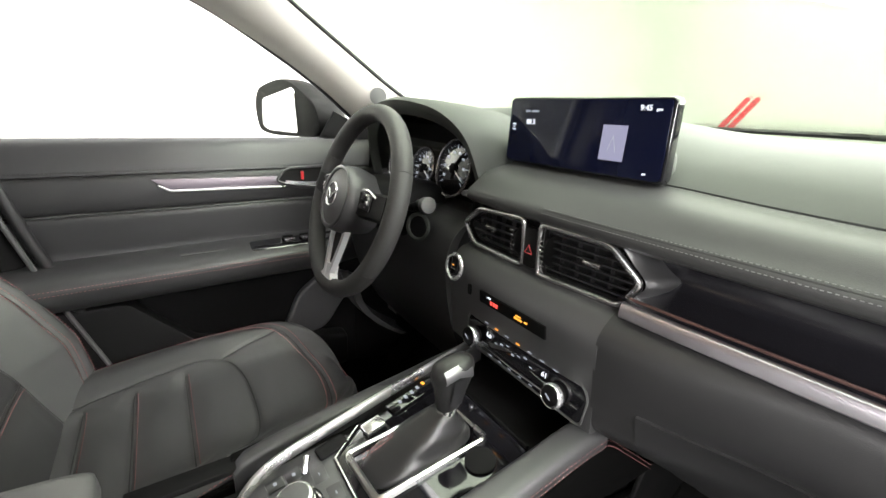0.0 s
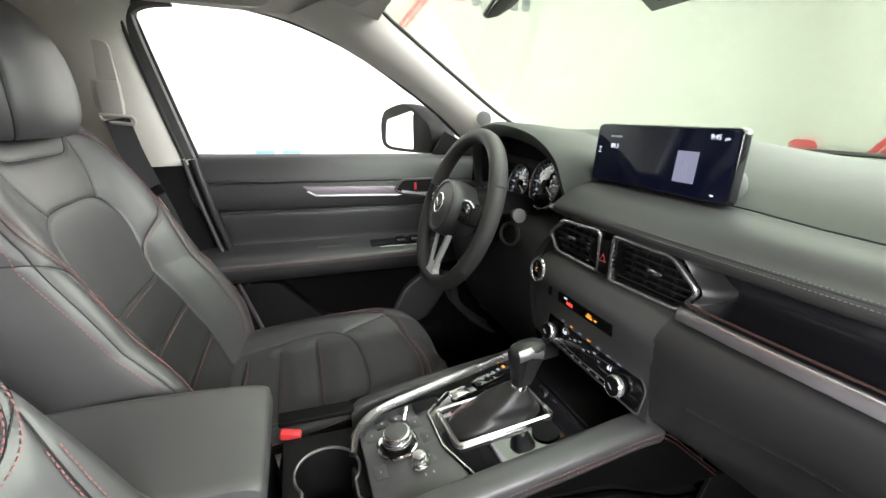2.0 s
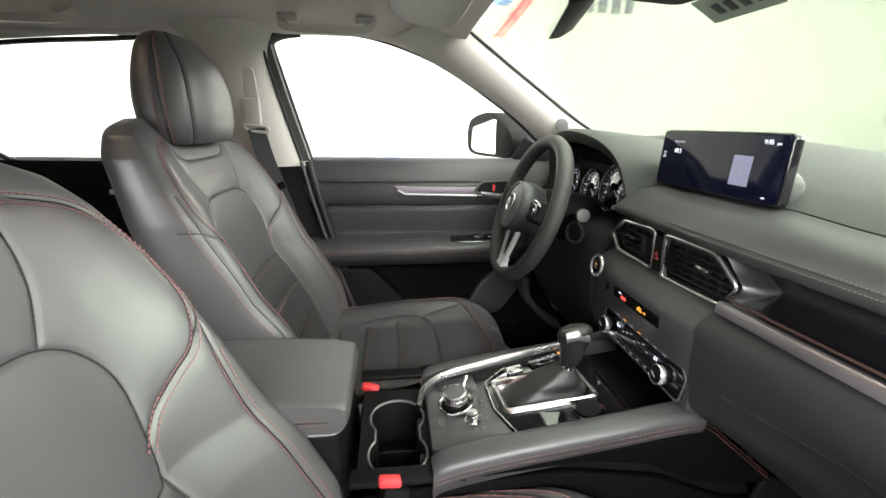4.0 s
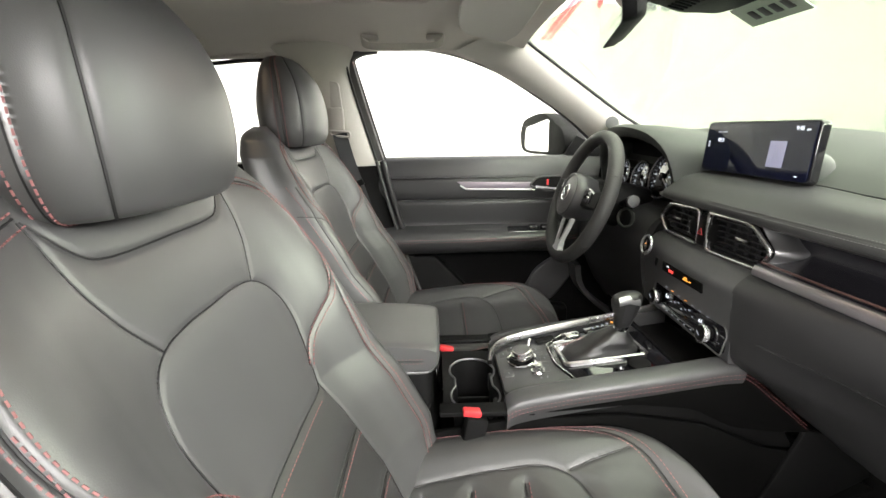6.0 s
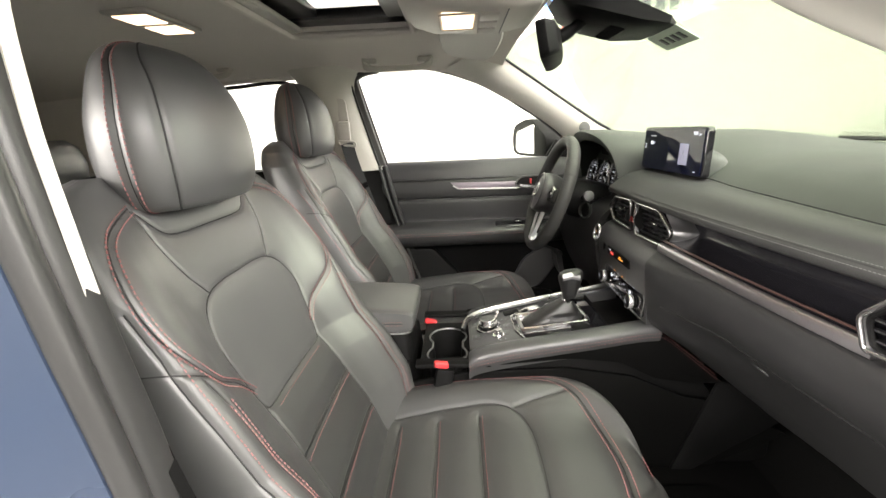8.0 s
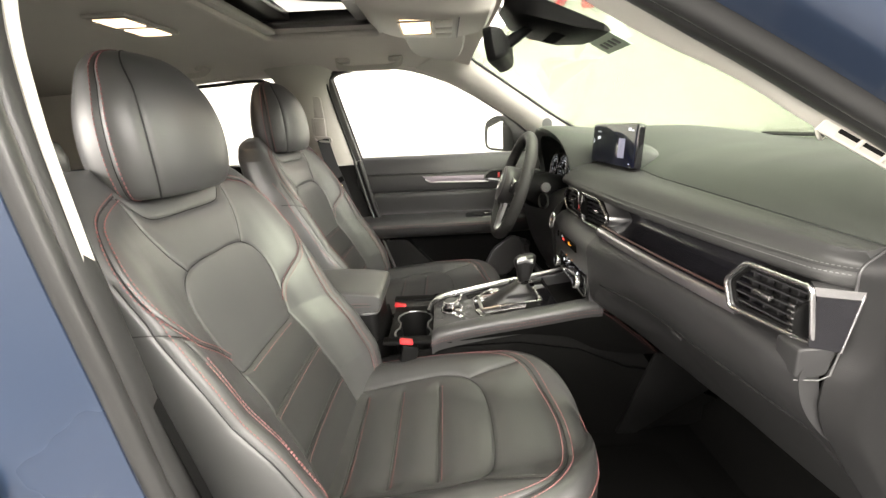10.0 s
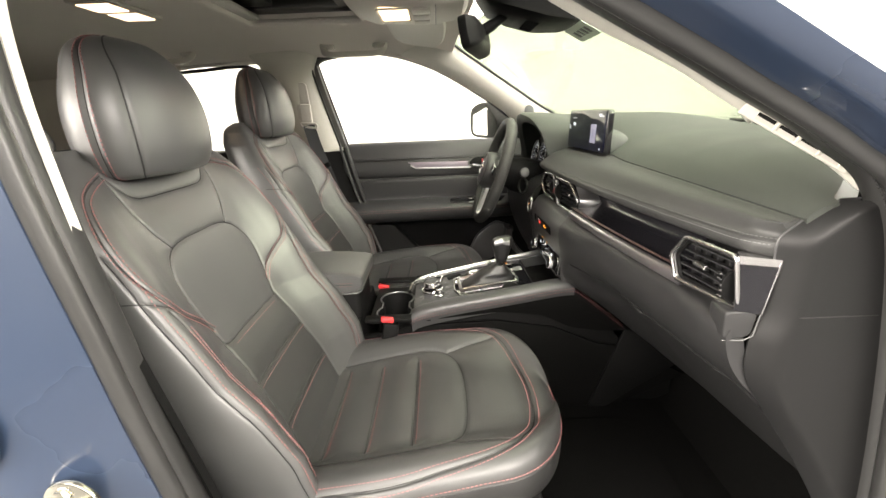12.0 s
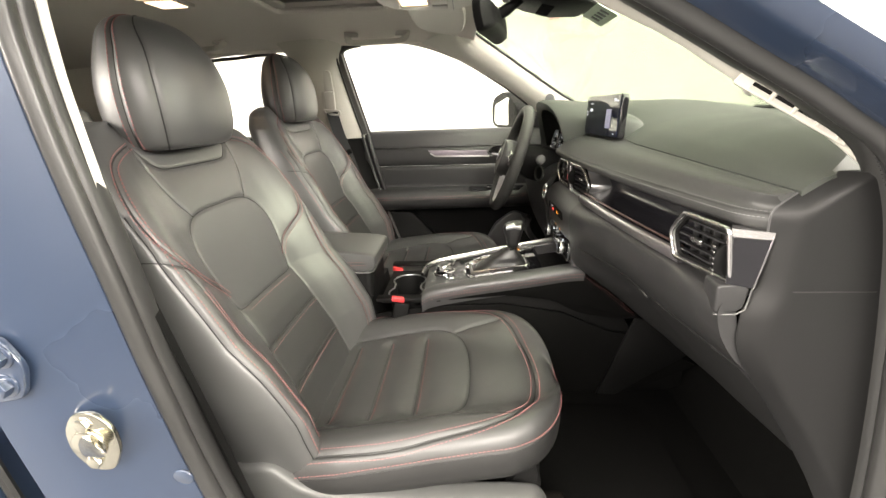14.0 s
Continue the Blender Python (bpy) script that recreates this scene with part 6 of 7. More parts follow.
tagged(part("boot_stitching", join(stitches([(-0.004 + 0.016 * s, -0.325 + 0.105 * s, cz_at(-0.3) + 0.006 + 0.052 * s) for s in np.linspace(0, 1, 20)], 0.006), stitches([(0.003 + 0.012 * s, -0.328 + 0.108 * s, cz_at(-0.3) + 0.006 + 0.052 * s) for s in np.linspace(0, 1, 20)], 0.006)), THREAD, boot), kind="stuff")
lev = part("lever", tube([(0.031, -0.224, 0.797), (0.034, -0.221, 0.819)], [0.0135, 0.0145], 20), CHROME, shf, "chrome collar")
rows = []
for z, w, d, oy in ((0.818, 0.0140, 0.0150, 0.0), (0.830, 0.0160, 0.0180, 0.0), (0.848, 0.0185, 0.0220, -0.001), (0.862, 0.0200, 0.0265, -0.003), (0.874, 0.0200, 0.0285, -0.005), (0.882, 0.0180, 0.0265, -0.006), (0.887, 0.0135, 0.0200, -0.006), (0.889, 0.006, 0.009, -0.006)):
    a = np.linspace(0, 2 * math.pi, 40, endpoint=False)
    rows.append([(0.034 + (z - 0.818) * 0.10 + w * np.sign(math.cos(t)) * abs(math.cos(t)) ** 0.8, -0.221 + (z - 0.818) * 0.12 + oy + d * np.sign(math.sin(t)) * abs(math.sin(t)) ** 0.8, z - 0.003 + 0.16 * d * math.sin(t)) for t in a])
part("knob", loft(rows), GAITER, shf, "black leather knob")
part("knob_face", loft([[(0.040 + k * 0.001 + 0.0205 * sx, -0.2215 + 0.010 * q, z) for q in (-0.9, -0.45, 0.0, 0.45, 0.9)] for k, (z, sx) in enumerate(((0.826, 0.66), (0.842, 0.80), (0.858, 0.90), (0.868, 0.94)))], closed=False), SLAT, shf, "dark satin side face")
part("knob_cap", loft([[(0.039 + 0.0208 * cx_, -0.2215 + q, 0.8735 + zz - 0.004 * abs(q) / 0.018) for cx_, zz in ((0.98, -0.004), (1.02, 0.001), (0.90, 0.0075), (0.70, 0.0110))] for q in np.linspace(-0.020, 0.020, 9)], closed=False), SATIN_GREY, shf, "satin silver cap edge")

# commander dial, volume dial, switches
cm = thing("commander_dial", "knurled silver commander dial on the console", "control dial", (0.016, -0.410, 0.730))
AX = (0, -0.14, 1)
part("ring", hoop((0.016, -0.412, cz_at(-0.412) + 0.001), 0.0285, 0.003, AX, 48, 8), CHROME, cm)
part("skirt", disc((0.016, -0.412, cz_at(-0.412) - 0.003), 0.022, 0.010, AX, 40), HARD, cm)
d_ = part("dial", disc((0.016, -0.412, cz_at(-0.412) + 0.006), 0.0215, 0.019, AX, 48, 0.003), SILVER, cm, "silver dial")
part("dial_band", hoop((0.016, -0.413, cz_at(-0.412) + 0.013), 0.0213, 0.0022, AX, 48, 6, 2.0), CHROME, d_)
part("dial_top", disc((0.016, -0.4147, cz_at(-0.412) + 0.0243), 0.0175, 0.0014, AX, 40, 0.0005), HARD_GREY, d_)
for x, y in ((-0.022, -0.445), (0.052, -0.445), (-0.022, -0.375), (0.016, -0.366), (0.052, -0.374)):
    part("key", box((x, y, cz_at(y) - 0.0045), (0.026, 0.018, 0.0026), 0.0010, Euler((radians(8), 0, 0)).to_matrix()), SOFT, cm)
    part("key_mark", box((x, y, cz_at(y) - 0.0030), (0.0045, 0.0016, 0.0006), 0.0002), DISPLAY_DIM, cm)
vd = thing("volume_dial", "small knurled silver volume dial on the console", "control dial", (0.064, -0.391, 0.733))
part("foot", hoop((0.064, -0.391, cz_at(-0.391) + 0.001), 0.012, 0.0016, AX, 32, 6), CHROME, vd)
part("dial", disc((0.064, -0.391, cz_at(-0.391)), 0.0095, 0.017, AX, 32, 0.0015), SILVER, vd)
part("dial_band", hoop((0.064, -0.392, cz_at(-0.391) + 0.009), 0.0096, 0.0012, AX, 32, 6, 2.0), CHROME, vd)
for k in range(2):
    part("mark", box((0.082, -0.388 + 0.012 * k, cz_at(-0.388 + 0.012 * k) - 0.0036), (0.004, 0.002, 0.0008), 0.0002), DISPLAY_DIM, vd)
pb = thing("parking_brake_switch", "black console switches with a silver brake lever tab", "switch", (-0.045, -0.40, 0.73))
for y in (-0.425, -0.402):
    part("key", box((-0.040, y, cz_at(y) - 0.0035), (0.019, 0.021, 0.003), 0.0012, Euler((radians(8), 0, radians(6))).to_matrix()), SLAT, pb)
    part("key_mark", box((-0.040, y, cz_at(y) - 0.0016), (0.005, 0.004, 0.0006), 0.0002), DISPLAY_DIM, pb)
part("brake_tab", tube(spline([(-0.034, -0.390, cz_at(-0.39) - 0.002), (-0.040, -0.386, cz_at(-0.386) + 0.006), (-0.047, -0.383, cz_at(-0.383) + 0.008)], 4), 0.0045, 8), SILVER, pb)
part("recess", box((-0.052, -0.348, cz_at(-0.348) - 0.001), (0.022, 0.042, 0.006), 0.003, Euler((radians(8), 0, radians(8))).to_matrix()), DARK, pb)

# cup holders
ch = thing("cup_holder", "pair of deep black round cup holders", "cup holder", (0.04, -0.515, 0.62))
CUP_C = (0.047, -0.515)


def cup_edge(t, r=0.046, half=0.043, waist=0.036):
    """How far the joined wells reach from their middle in a direction."""
    c_, s_ = math.cos(t), math.sin(t)
    a = half * abs(c_)
    far = a + math.sqrt(max(0.0, r * r - half * half + a * a)) if r * r - half * half + a * a >= 0 else 0.0
    side_ = waist / abs(s_) if abs(s_) > 0.3 else 0.0
    return max(far, side_ if abs(c_ * side_) < half else 0.0)


ang = np.linspace(0, 2 * math.pi, 97)
rows, lip = [], []
for t in ang:
    c_, s_ = math.cos(t), math.sin(t)
    ex = min((0.134 - CUP_C[0]) / c_ if c_ > 1e-6 else (-0.080 - CUP_C[0]) / c_ if c_ < -1e-6 else 9, 0.062 / abs(s_) if abs(s_) > 1e-6 else 9)
    k = min(cup_edge(t), ex - 0.003)
    rows.append([(CUP_C[0] + r * c_, CUP_C[1] + r * s_, z) for r, z in ((ex, 0.690), (ex, 0.700), (k + 0.003, 0.7010), (k, 0.7005), (k - 0.003, 0.690), (k - 0.004, 0.66), (k - 0.008, 0.612), (0.0005, 0.612))])
    lip.append((CUP_C[0] + (k + 0.001) * c_, CUP_C[1] + (k + 0.001) * s_, 0.7015))
part("well", loft(rows, closed=False), HARD, ch, "deep black joined wells")
part("well_ring", tube(lip[:-1], 0.0022, 8, True), SATIN_GREY, ch, "satin grey rim")
part("divider", box((CUP_C[0], CUP_C[1], 0.640), (0.006, 0.076, 0.055), 0.002), HARD, ch)
for x in (CUP_C[0] - 0.043, CUP_C[0] + 0.043):
    part("grip_tab", box((x, -0.475, 0.672), (0.020, 0.010, 0.036), 0.004), SLAT, ch)

# armrest box
arm = thing("armrest", "black leather padded centre armrest with red stitching", "armrest", (0.022, -0.72, 0.42))
ao = spline([(-0.584, 0.795), (-0.583, 0.812), (-0.592, 0.826), (-0.65, 0.834), (-0.75, 0.838), (-0.84, 0.836), (-0.862, 0.828), (-0.868, 0.805), (-0.86, 0.786), (-0.75, 0.781), (-0.62, 0.779), (-0.594, 0.782)], 5, True)
rows = []
for x, s in ((-0.058, 0.0), (-0.0572, 0.4), (-0.054, 0.75), (-0.047, 0.93), (-0.036, 1.0), (0.04, 1.03), (0.110, 1.0), (0.122, 0.95), (0.130, 0.8), (0.1335, 0.5), (0.134, 0.0)):
    k = 0.72 + 0.28 * s
    rows.append([(x, -0.72 + (y + 0.72) * (0.93 + 0.07 * s), 0.803 + (z - 0.803) * k) for y, z in ao])
part("lid", loft(rows), LEATHER_SMOOTH, arm, "padded black leather lid")
al = [(-0.03, -0.5845, 0.8035), (0.105, -0.5845, 0.8035), (0.126, -0.597, 0.8045), (0.1345, -0.625, 0.806), (0.1345, -0.84, 0.809)]
part("lid_seam", tube(spline([(x - 0.0006, y, z - 0.004) for x, y, z in al], 6), 0.0010, 5), PIPING, arm)
tagged(part("lid_stitching", join(stitches(spline(al, 6), 0.0065, (0.0036, 0.0005, 0.0005)), stitches(spline([(x, y, z - 0.008) for x, y, z in al], 6), 0.0065, (0.0036, 0.0005, 0.0005))), THREAD, arm, "red double stitching"), kind="stuff")
part("bin", prism(rounded([(x, y, 0.772) for x, y in ((-0.050, -0.598), (0.122, -0.598), (0.122, -0.86), (-0.050, -0.86))], 0.02, 5), (0, 0, -0.33), 0.004), HARD, arm, "black plastic bin")
part("bin_lip", tube(rounded([(x, y, 0.7745) for x, y in ((-0.053, -0.595), (0.125, -0.595), (0.125, -0.86), (-0.053, -0.86))], 0.02, 5), 0.003, 6, True), HARD_GREY, arm)


def buckle(x, y, z, lean, label):
    ob = thing("seat_belt_buckle", label, "buckle", (x, y, z - 0.10), "seat belt buckles")
    t = Euler((radians(lean), 0, radians(8 if x > 0 else -8))).to_matrix()
    part("stem", box(Vector((x, y, z - 0.055)) + t @ Vector((0, 0, 0)), (0.026, 0.040, 0.095), 0.006, t), HARD, ob, "black plastic stem")
    part("button", box(Vector((x, y, z)) + t @ Vector((0, 0, 0.0)), (0.017, 0.034, 0.013), 0.004, t), RED_PLASTIC, ob, "red release button")
    return ob


buckle(0.152, -0.527, 0.710, -12, "black seat belt buckle with a red button beside the passenger seat")
buckle(-0.092, -0.566, 0.700, -12, "black seat belt buckle with a red button beside the driver seat")

# ---- driver door ----
door = thing("driver_door", "black closed driver door panel with padded armrest and silver trim", "car door", (-0.70, -0.38, FLOOR))
Y_D = np.linspace(-0.785, 0.03, 46)


def door_rows(pts, n=4, shift=0.0):
    sp_ = spline(pts, n)
    rows = []
    for y in Y_D:
        curl = 0.02 * sm(-0.10, 0.03, y)
        rows.append([(x + curl + shift, y, z) for x, z in sp_])
    return rows


part("sill", thick(door_rows([(-0.745, 1.095), (-0.728, 1.099), (-0.705, 1.094), (-0.690, 1.072), (-0.680, 1.042), (-0.677, 1.030)]), (-0.02, 0, -0.01)), SOFT, door, "black padded door top")
part("upper_panel", thick(door_rows([(-0.684, 1.029), (-0.676, 1.020), (-0.674, 0.990), (-0.677, 0.968), (-0.684, 0.955), (-0.700, 0.950)]), (-0.02, 0, 0)), DOOR_INSERT, door)
part("centre_panel", thick(door_rows([(-0.695, 0.948), (-0.685, 0.941), (-0.688, 0.900), (-0.692, 0.865), (-0.685, 0.845)]), (-0.02, 0, 0)), DOOR_INSERT, door, "black leather insert")
part("seam_line", tube([(-0.679, y, 1.0305) for y in np.linspace(-0.78, -0.02, 60)], 0.0015, 5), PIPING, door)
tagged(part("stitching", join(stitches([(-0.676, y, 1.0365) for y in np.linspace(-0.78, -0.06, 100)], 0.0065), stitches([(-0.674, y, 1.0245) for y in np.linspace(-0.78, -0.06, 100)], 0.0065)), PIPING, door), kind="stuff")
# thin highlight along the panel gap, drawn as a lighter grey tube
part("gap_highlight", tube([(-0.686, y, 0.9490) for y in np.linspace(-0.78, 0.0, 40)], 0.0016, 6), HARD_GREY, door)
rows = []


def arm_y(y):
    return 0.050 * sm(-0.03, -0.16, y), 0.004 * math.sin((y + 0.4) * 3)


for y in np.linspace(-0.772, -0.03, 44):
    w, up = arm_y(y)
    pts = spline([(-0.690, 0.862), (-0.676 + w * 0.3, 0.860), (-0.662 + w * 0.6, 0.855), (-0.648 + w * 0.85, 0.846), (-0.640 + w, 0.832), (-0.642 + w * 0.95, 0.805), (-0.652 + w * 0.7, 0.780), (-0.672 + w * 0.3, 0.768), (-0.700, 0.764)], 4)
    rows.append([(x, y, z + up) for x, z in pts])
part("door_armrest", loft(rows, closed=False), DOOR_INSERT, door, "padded black leather armrest")
lines_ = [[(-0.638 + arm_y(y)[0] + 0.0004, y, z + arm_y(y)[1]) for y in np.linspace(-0.765, -0.10, 90)] for z in (0.834, 0.825)]
tagged(part("armrest_stitching", join(*[stitches(q, 0.0065, (0.0036, 0.0006, 0.0006)) for q in lines_]), THREAD, door, "red stitching"), kind="stuff")
part("lower_panel", thick(door_rows([(-0.700, 0.775), (-0.706, 0.74), (-0.712, 0.62), (-0.712, 0.40)]), (-0.02, 0, 0)), HARD, door)
part("map_pocket", prism(rounded([(-0.705, -0.74, 0.758), (-0.705, -0.59, 0.755), (-0.705, -0.475, 0.632), (-0.705, -0.30, 0.585), (-0.705, -0.10, 0.55), (-0.705, -0.10, 0.45), (-0.705, -0.72, 0.45)], 0.015, 4), (0.05, 0, 0), 0.01), HARD, door, "black map pocket")
tr = [(-0.512, 1.016), (-0.20, 1.010), (-0.20, 0.985), (-0.475, 0.990)]
part("trim_bar", prism(rounded([(-0.680, y, z) for y, z in tr], 0.004, 3), (0.010, 0, 0), 0.003), TRIM_PURPLE, door, "satin plum-grey decor bar")
part("trim_edge", tube([(-0.668, -0.500, 1.004), (-0.667, -0.478, 0.991), (-0.667, -0.24, 0.986)], 0.0028, 8), SILVER, door, "satin silver edge")
CUP = [(-0.262, 1.000), (-0.236, 1.030), (-0.100, 1.034), (-0.095, 0.985), (-0.200, 0.980)]
hb = part("handle_cup", prism(rounded([(-0.672, y, z) for y, z in CUP], 0.014, 5), (0.004, 0, 0), 0.002), DARK, door, "dark door handle recess")
part("cup_rim", tube(rounded([(-0.667, y, z) for y, z in CUP], 0.014, 5), 0.0032, 8, True), HARD_GREY, hb, "grey recess rim")
part("pull", sweep(spline([(-0.662, -0.240, 0.998), (-0.654, -0.19, 0.992), (-0.654, -0.14, 0.993), (-0.662, -0.11, 0.998)], 5), [(-0.004, -0.004), (0.004, -0.004), (0.004, 0.004), (-0.004, 0.004)]), RING_SILVER, hb, "bright door pull")
part("lock_flag", box((-0.6665, -0.198, 1.011), (0.003, 0.007, 0.020), 0.0008), RED_PLASTIC, hb)
sw = part("switch_pack", prism(rounded([(-0.656, -0.34, 0.852), (-0.610, -0.34, 0.842), (-0.610, -0.13, 0.842), (-0.660, -0.10, 0.854)], 0.012, 4), (0, 0, 0.010), 0.004), PIANO, door, "glossy black window switch pack")
for k in range(2):
    for j in range(2):
        part("window_switch", box((-0.646 + 0.022 * j, -0.25 + 0.042 * k, 0.864), (0.014, 0.026, 0.008), 0.003), SILVER if j == 1 else HARD, sw)
part("pull_cup_edge", box((-0.640, -0.42, 0.854), (0.014, 0.12, 0.004), 0.0015), HARD_GREY, door)
# the light on this panel is put into its colour, paler than the door
part("speaker_panel", prism(rounded([(-0.706, -0.275, 0.585), (-0.706, -0.225, 0.690), (-0.706, -0.140, 0.750), (-0.706, -0.052, 0.712), (-0.706, -0.155, 0.570), (-0.706, -0.235, 0.560)], 0.025, 6), (0.026, 0, 0), 0.010, 4), SOFT, door, "speaker panel in a lighter plastic to look lit")
part("corner_sail", prism([(-0.705, -0.14, 1.10), (-0.705, 0.03, 1.09), (-0.705, 0.0, 1.115), (-0.705, -0.10, 1.165)], (0.014, 0, 0), 0.004), HARD, door)
part("side_vent", prism(rounded([(-0.66, -0.02, 1.03), (-0.60, -0.05, 1.03), (-0.585, -0.05, 1.09), (-0.66, -0.02, 1.10)], 0.012, 4), (0, 0.03, 0), 0.003), HARD, dash, "black outer air vent")

# side mirror outside the driver door
mi = thing("side_mirror", "black door mirror outside the driver window", "side mirror", (-0.92, -0.13, 1.09))
mo = spline([(-1.085, 1.150), (-1.075, 1.200), (-1.035, 1.228), (-0.90, 1.244), (-0.795, 1.205), (-0.748, 1.165), (-0.748, 1.105), (-0.88, 1.092), (-1.05, 1.096)], 6, True)
part("shell", loft([[(-0.91 + (x + 0.91) * s, y + 0.243 * (x + 0.80), 1.165 + (z - 1.165) * s) for x, z in mo] for y, s in ((-0.146, 0.98), (-0.142, 1.01), (-0.10, 1.01), (-0.065, 0.9), (-0.045, 0.65), (-0.038, 0.2))]), HARD, mi, "dark mirror housing")
mg = rounded([(-1.040, 1.115), (-1.030, 1.192), (-0.845, 1.224), (-0.835, 1.102), (-1.000, 1.102)], 0.014, 4)
part("glass", prism([(x, -0.1485 + 0.243 * (x + 0.80), z) for x, z in mg], (0, 0.002, 0)), MIRROR, mi, "mirror glass")
part("arm", box((-0.755, -0.10, 1.080), (0.10, 0.07, 0.040), 0.012), HARD, mi)

# driver belt
bl = thing("seat_belt", "black seat belt hanging from the driver centre pillar", "seat belt", (-0.66, -0.90, 0.50))
path = spline([(-0.640, -0.893, 1.182), (-0.638, -0.874, 1.10), (-0.640, -0.850, 1.02), (-0.648, -0.825, 0.93), (-0.660, -0.80, 0.80), (-0.670, -0.78, 0.60)], 6)
part("webbing", sweep(path, [(-0.023, -0.001), (0.023, -0.001), (0.023, 0.001), (-0.023, 0.001)], (1, 0.3, 0.1)), WEBBING, bl)
part("guide", box((-0.644, -0.899, 1.225), (0.018, 0.046, 0.075), 0.008), BEIGE_PLASTIC, bl, "beige belt guide")
part("guide_loop", tube(rounded([(-0.638, -0.925, 1.192), (-0.638, -0.860, 1.186), (-0.638, -0.858, 1.170), (-0.638, -0.920, 1.176)], 0.008, 4), 0.004, 8, True), BEIGE_PLASTIC, bl)
part("slider_plate", prism(rounded([(-0.652, -0.930, 1.20), (-0.652, -0.875, 1.20), (-0.652, -0.885, 1.34), (-0.652, -0.935, 1.345)], 0.014, 5), (0.010, 0, 0), 0.003), BEIGE_PLASTIC, bl, "beige height slider plate")
part("tongue", box((-0.632, -0.836, 0.985), (0.006, 0.022, 0.045), 0.003, Euler((radians(25), 0, 0)).to_matrix()), STEEL, bl, "steel belt tongue")
part("tongue_grip", box((-0.632, -0.846, 1.018), (0.012, 0.048, 0.022), 0.005, Euler((radians(25), 0, 0)).to_matrix()), HARD, bl)

# foot space
for sgn, nm in ((1, "passenger"), (-1, "driver")):
    m_ = solid("floor_mat", prism(rounded([(XC + 0.20 * sgn, -0.20, FLOOR + 0.002), (XC + 0.64 * sgn, -0.20, FLOOR + 0.002), (XC + 0.64 * sgn, 0.10, FLOOR + 0.002), (XC + 0.20 * sgn, 0.10, FLOOR + 0.002)], 0.05, 5), (0, 0, 0.010), 0.003), SHADED_CARPET, "black carpet mat in the %s footwell" % nm, "floor mat", "floor mats")
rest = solid("foot_rest", prism([(-0.66, 0.02, 0.42), (-0.60, 0.02, 0.42), (-0.60, 0.20, 0.56), (-0.60, 0.24, 0.42), (-0.66, 0.24, 0.42)][:4], (-0.06, 0, 0), 0.004), HARD, "black plastic foot rest in the driver footwell", "foot rest")
pd = thing("pedals", "black rubber pedals under the steering wheel", "pedals", (-0.33, 0.12, 0.50))
part("brake_pedal", box((-0.36, 0.10, 0.60), (0.09, 0.015, 0.055), 0.005, Euler((radians(-30), 0, 0)).to_matrix()), RUBBER, pd)
part("throttle_pedal", box((-0.23, 0.13, 0.56), (0.05, 0.015, 0.14), 0.005, Euler((radians(-35), 0, 0)).to_matrix()), RUBBER, pd)
part("brake_arm", tube([(-0.36, 0.11, 0.60), (-0.36, 0.20, 0.72), (-0.36, 0.30, 0.78)], 0.008, 8), DARK, pd)
part("throttle_arm", tube([(-0.23, 0.14, 0.58), (-0.23, 0.24, 0.64)], 0.008, 8), DARK, pd)
kn = solid("knee_trim", thick([[(-0.69, y, z), (-0.66, y - 0.01, z), (-0.60, y - 0.005, z)] for y, z in spline([(-0.10, 0.73), (-0.085, 0.66), (-0.03, 0.59), (0.05, 0.53)], 5)], (0, 0.02, 0)), SOFT, "black plastic lower trim beside the driver footwell", "trim")
rel = solid("bonnet_release", box((-0.52, -0.02, 0.665), (0.05, 0.012, 0.012), 0.003), HARD_GREY, "grey bonnet release lever under the dashboard", "lever")

# ---- roof fittings ----
sr = thing("sunroof", "partly opened sunroof with black frame and beige sunshade", "sunroof", (XC, -0.77, 1.49))
SO = rounded([(-0.362, -0.59, 0), (0.382, -0.59, 0), (0.382, -0.955, 0), (-0.362, -0.955, 0)], 0.035, 6)
part("opening_trim", tube([(x, y, roof_z(x, y) - 0.001) for x, y, _ in SO], 0.011, 8, True), FABRIC, sr, "fabric-wrapped opening rim")
part("opening_wall", loft([[(x, y, roof_z(x, y) - 0.002) for x, y, _ in SO], [(x, y, 1.53) for x, y, _ in SO]], caps=False), FABRIC, sr)
part("front_rail", box((XC, -0.625, 1.535), (0.74, 0.07, 0.03), 0.006), RUBBER, sr, "black front frame")
for s in (1, -1):
    part("side_rail", box((XC + 0.335 * s, -0.77, 1.535), (0.075, 0.36, 0.03), 0.006), RUBBER, sr, "black side frame")
part("rear_rail", box((XC, -0.90, 1.538), (0.74, 0.10, 0.022), 0.004), RUBBER, sr)
pane = part("glass", box((XC, -0.76, 1.556), (0.70, 0.34, 0.006), 0.001), ROOF_GLASS, sr, "green tinted roof glass")
pane.visible_shadow = False
part("sunshade", box((XC, -0.935, 1.508), (0.70, 0.045, 0.016), 0.007, None, 3), BEIGE_PLASTIC, sr, "retracted beige sunshade edge")
part("shade_handle", box((XC, -0.928, 1.502), (0.16, 0.02, 0.010), 0.004), BEIGE_PLASTIC, sr)

oc = thing("overhead_console", "beige overhead console with two lit map lamps", "overhead console", (0.02, -0.44, 1.42))
rows = []
